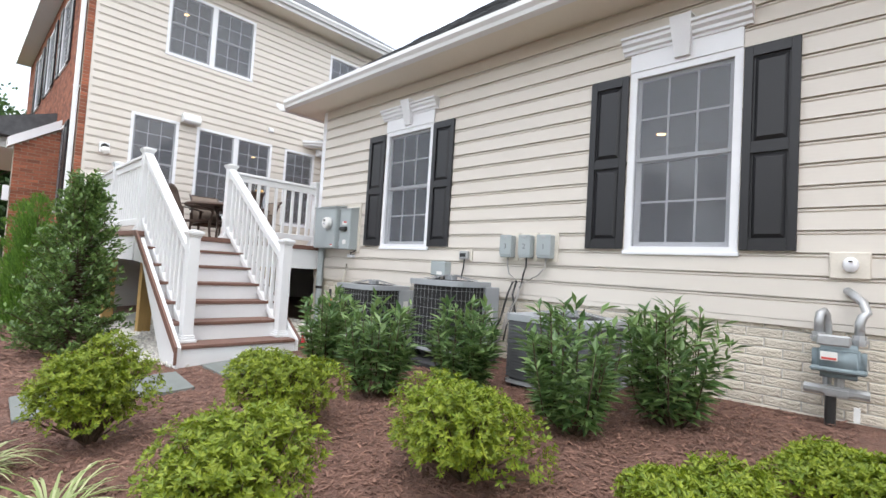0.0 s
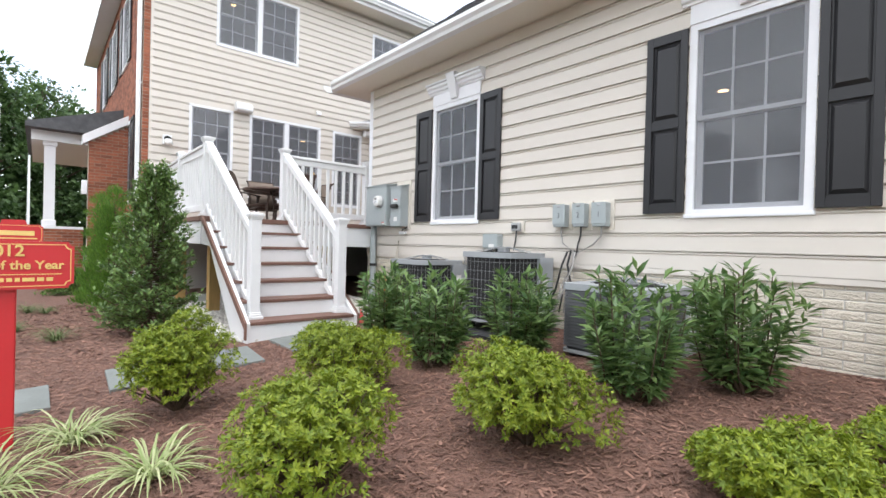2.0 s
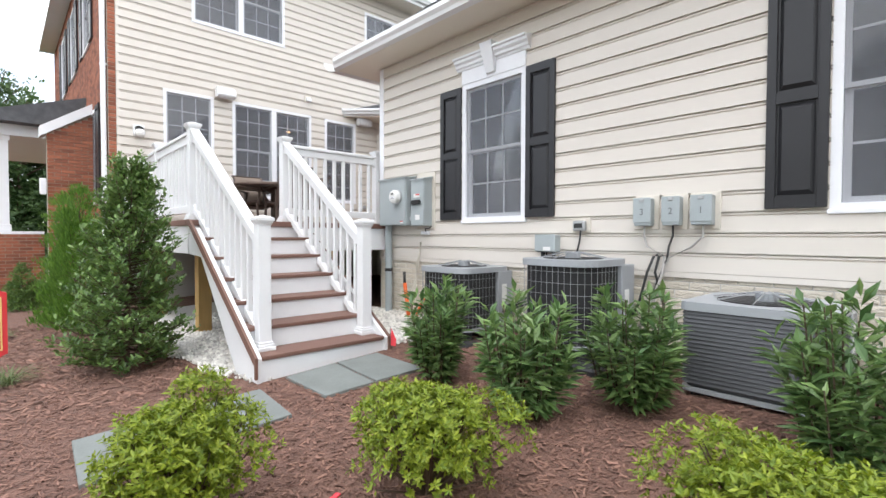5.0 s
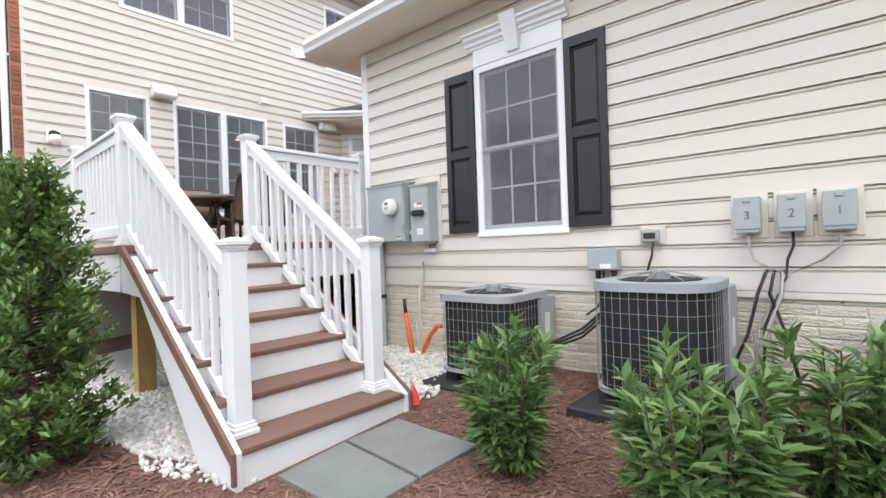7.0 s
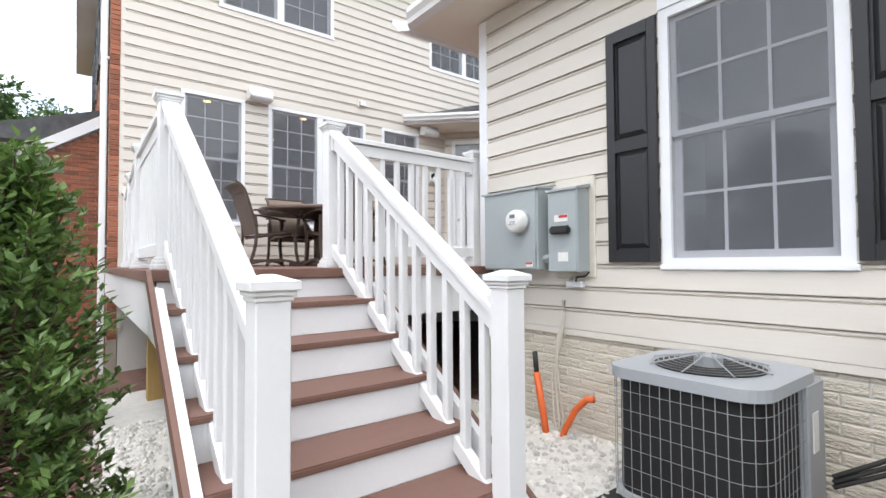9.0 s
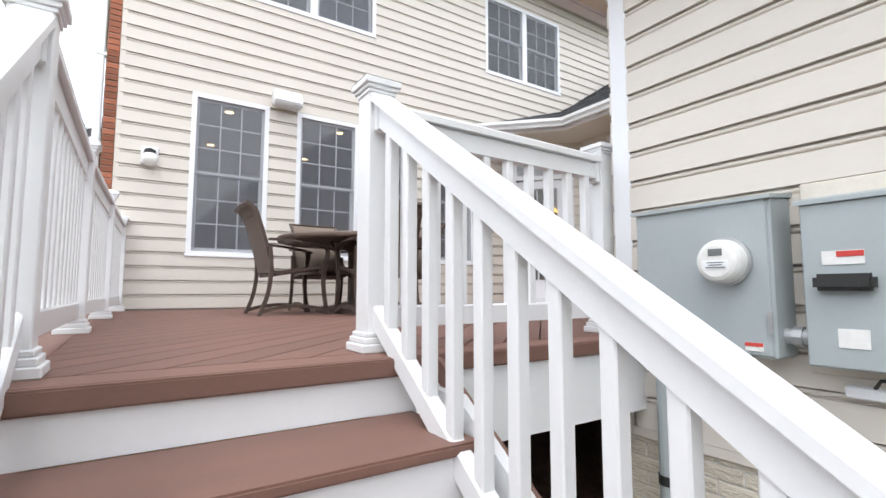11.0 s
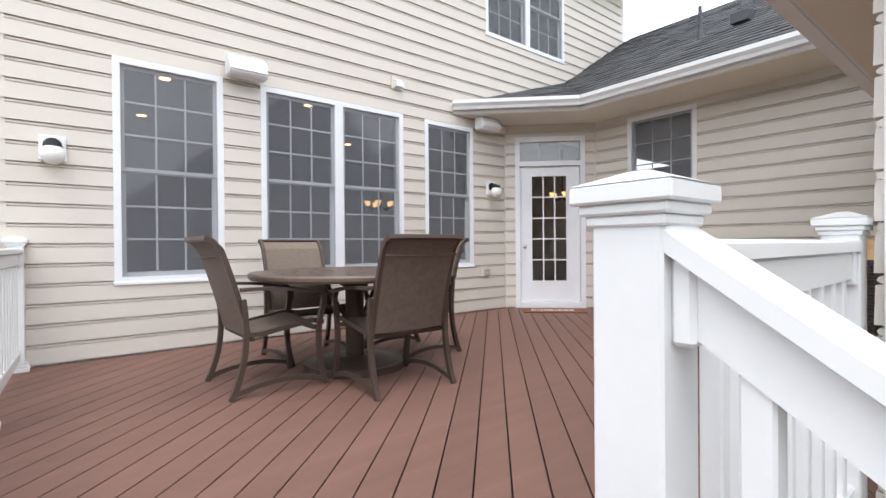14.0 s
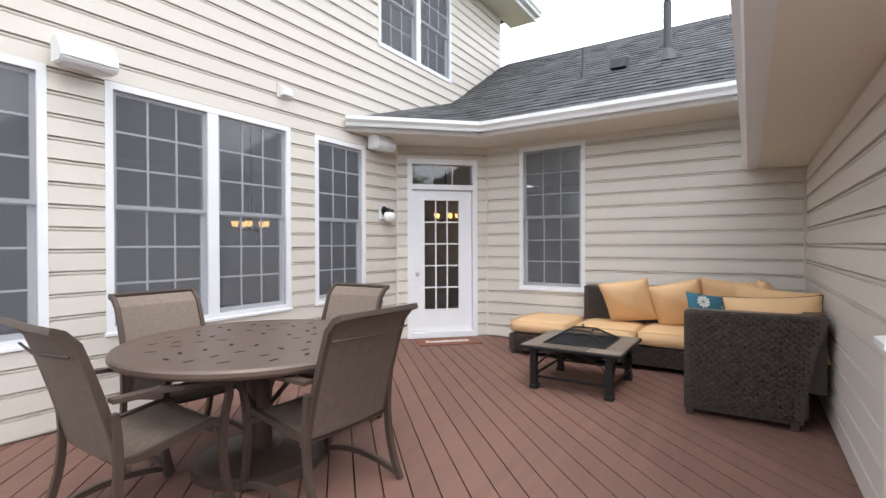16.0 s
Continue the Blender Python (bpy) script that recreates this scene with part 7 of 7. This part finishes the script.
# ---- trees ----
def tree(h, w, n, leaf, seed, low=0.2, sparse=1.0):
    rng = np.random.default_rng(seed)
    t = thing("tree", "tall leafy green tree at the edge of the woods", "tree", group="woods")
    bm = bmesh.new()
    cyl(bm, (0, 0, -0.3), (0, 0, h * 0.45), 0.02 * h, 0.013 * h, seg=8)
    cyl(bm, (0, 0, h * 0.45), (0.02 * h, 0, h * 0.92), 0.013 * h, 0.003 * h, seg=8)
    pts, dirs, ups, ln = [], [], [], []
    limbs = 26
    for s in range(limbs):
        f = low + (0.97 - low) * (s + rng.uniform()) / limbs
        a = s * 2.4 + rng.uniform(-0.4, 0.4)
        reach = w / 2 * math.sin(math.pi * min(1, max(0.05, (f - low + 0.12) / (1.12 - low)))) ** 0.7 * rng.uniform(0.7, 1.1)
        tip = np.array([reach * math.cos(a), reach * math.sin(a), min(h, h * f + reach * 0.3)])
        root = np.array([0, 0, h * f * 0.85])
        cyl(bm, root, tip, 0.006 * h, 0.0015 * h, seg=5)
        for c in range(7):
            q = rng.uniform(0.35, 1.05)
            ctr = root + (tip - root) * q + rng.normal(0, 0.04 * w, 3)
            r = w * rng.uniform(0.05, 0.1)
            m = int(n / limbs / 7)
            v = rng.normal(size=(m, 3))
            v /= np.linalg.norm(v, axis=1)[:, None]
            pp = ctr + v * r * rng.uniform(0.5, 1.1, (m, 1)) * (1.3, 1.3, 0.8)
            pts.append(pp)
            dirs.append(v + rng.normal(0, 0.6, (m, 3)))
            ups.append(v * 0.5 + rng.normal(0, 0.4, (m, 3)) + (0, 0, 0.8))
            ln.append(leaf * rng.uniform(0.7, 1.4, m))
    part("trunk", bm, STEM, t)
    ln = np.concatenate(ln)
    leaves_mesh("crown", np.concatenate(pts), np.concatenate(dirs), np.concatenate(ups), ln, ln * 0.62, TREEL, t, fold=0.1)
    return t


kinds = [tree(12.5, 9.0, 11000, 0.34, 91, 0.06), tree(10.5, 8.0, 10000, 0.34, 92, 0.05), tree(14.0, 6.5, 4500, 0.26, 93, 0.35)]
rng = random.Random(12)
spots = [(0, -9, 38), (1, -5.5, 35), (0, -2.5, 41), (1, 1.5, 44), (2, 0.2, 47), (0, 4, 50), (1, -13, 36), (0, -17, 40), (1, -21, 33), (0, 8, 46), (2, -6, 45), (1, 13, 48),
         (0, -26, 24), (1, -28, 14), (0, -27, 5), (1, -26, -4), (0, -24, -13), (1, -17, -21), (0, -8, -25), (1, 2, -27)]
for i, (k, x, y) in enumerate(spots):
    m = pose(x, y, ground_z(x, y) - 0.4, 0, 0, rng.uniform(0, 360))
    if i in (0, 1, 4):
        kinds[k].matrix_basis = m
    else:
        copy_thing(kinds[k], m)
woods = upright_bush("undergrowth", -6, 36, 1, 1, 1, 0.1, 0.5, TREEL, 5, "dense dark undergrowth below the trees", 1)
bpy.data.objects.remove(woods.children[0]), bpy.data.objects.remove(woods.children[0])
gr = np.random.default_rng(9)
pp = np.stack([gr.uniform(-30, 22, 16000), gr.normal(6, 1.2, 16000), gr.uniform(0, 1, 16000) ** 1.2 * 4.2], 1)
ll = gr.uniform(0.25, 0.5, 16000)
leaves_mesh("foliage", pp, gr.normal(size=(16000, 3)), gr.normal(size=(16000, 3)) + (0, -0.3, 1), ll, ll * 0.6, TREEL, woods)
tagged(woods, category="undergrowth", group="none", kind="stuff")

# ---- small pieces of the setting, last ----
for args in LATER:
    hang_siding(*args)
for i, strip in enumerate(BOARDS):
    bm = bmesh.new()
    prism(bm, strip, DZ - 0.026, DZ, "z")
    ob = part("board", bm, DECK, deck)


def brick_data(w, h, d, seed):
    """A brick face with a worn edge and uneven front, outwards along -y."""
    r = random.Random(seed)
    bm = bmesh.new()
    vs = box(bm, 0, w, -d, 0, 0, h)
    bmesh.ops.bevel(bm, geom=[e for e in bm.edges if e.verts[0].co.y < -d * 0.5 and e.verts[1].co.y < -d * 0.5], offset=0.005, segments=1, affect="EDGES")
    for v in bm.verts:
        if v.co.y < -d * 0.5:
            v.co.y += r.uniform(-0.002, 0.002)
    return mesh(bm, "brick")


rng = random.Random(2)
foundation = [brick_data(0.206, 0.057, 0.009, s) for s in range(5)]
half = brick_data(0.098, 0.057, 0.009, 9)
row = 0
z = -0.16
while z < 0.75:
    u = -6.37
    if row % 2:
        part("brick", half, BLOCK, wall_west, m=Matrix.Translation((u, 0, z)))
        u += 0.106
    while u < 0.35:
        part("brick", rng.choice(foundation), BLOCK, wall_west, m=Matrix.Translation((u, rng.uniform(0, 0.003), z)))
        u += 0.2135
    z += 0.064
    row += 1
quoin = [brick_data(0.108, 0.057, 0.012, s) for s in range(4)]
z = 0.3
while z < 6.85:
    part("brick", rng.choice(quoin), BRICK, edge, m=pose(EXB + 0.003, YA - 0.008, z))
    z += 0.067


def brick_field(parent, u0, u1, z0, z1, holes, m, top=None):
    verts, faces = [], []
    r = random.Random(6)
    z, k = z0, 0
    while z < z1:
        u = u0 - (0.1 if k % 2 else 0)
        while u < u1:
            a, b = max(u, u0), min(u + 0.2, u1)
            zt = z + 0.057
            if b - a > 0.03 and not any(h[0] - 0.02 < b and a < h[1] + 0.02 and h[2] < zt and z < h[3] for h in holes) and (top is None or zt < top((a + b) / 2)):
                d = -0.012 + r.uniform(-0.002, 0.002)
                n = len(verts)
                verts += [(a, 0, z), (b, 0, z), (b, 0, zt), (a, 0, zt), (a, d, z), (b, d, z), (b, d, zt), (a, d, zt)]
                faces += [tuple(n + i for i in q) for q in ((4, 5, 6, 7), (0, 1, 5, 4), (1, 2, 6, 5), (2, 3, 7, 6), (3, 0, 4, 7))]
            u += 0.21
        z += 0.067
        k += 1
    d = bpy.data.meshes.new("bricks")
    d.from_pydata(verts, [], [tuple(f) for f in faces])
    tagged(part("bricks", d, BRICKFAR, parent, m=m), kind="stuff")


brick_field(wall_front, -21, -YA - 0.1, 0, 6.9, E_WIN, Matrix.Identity(4))
brick_field(porch, 1.16, 1.866, 0, 3.4, [], pose(0, 12.8, 0), top=lambda x: 3.02 + (x - 1.16) * 0.68)
brick_field(porch, 0.35, 1.16, -0.3, 1.1, [], pose(0, 14.0, 0))
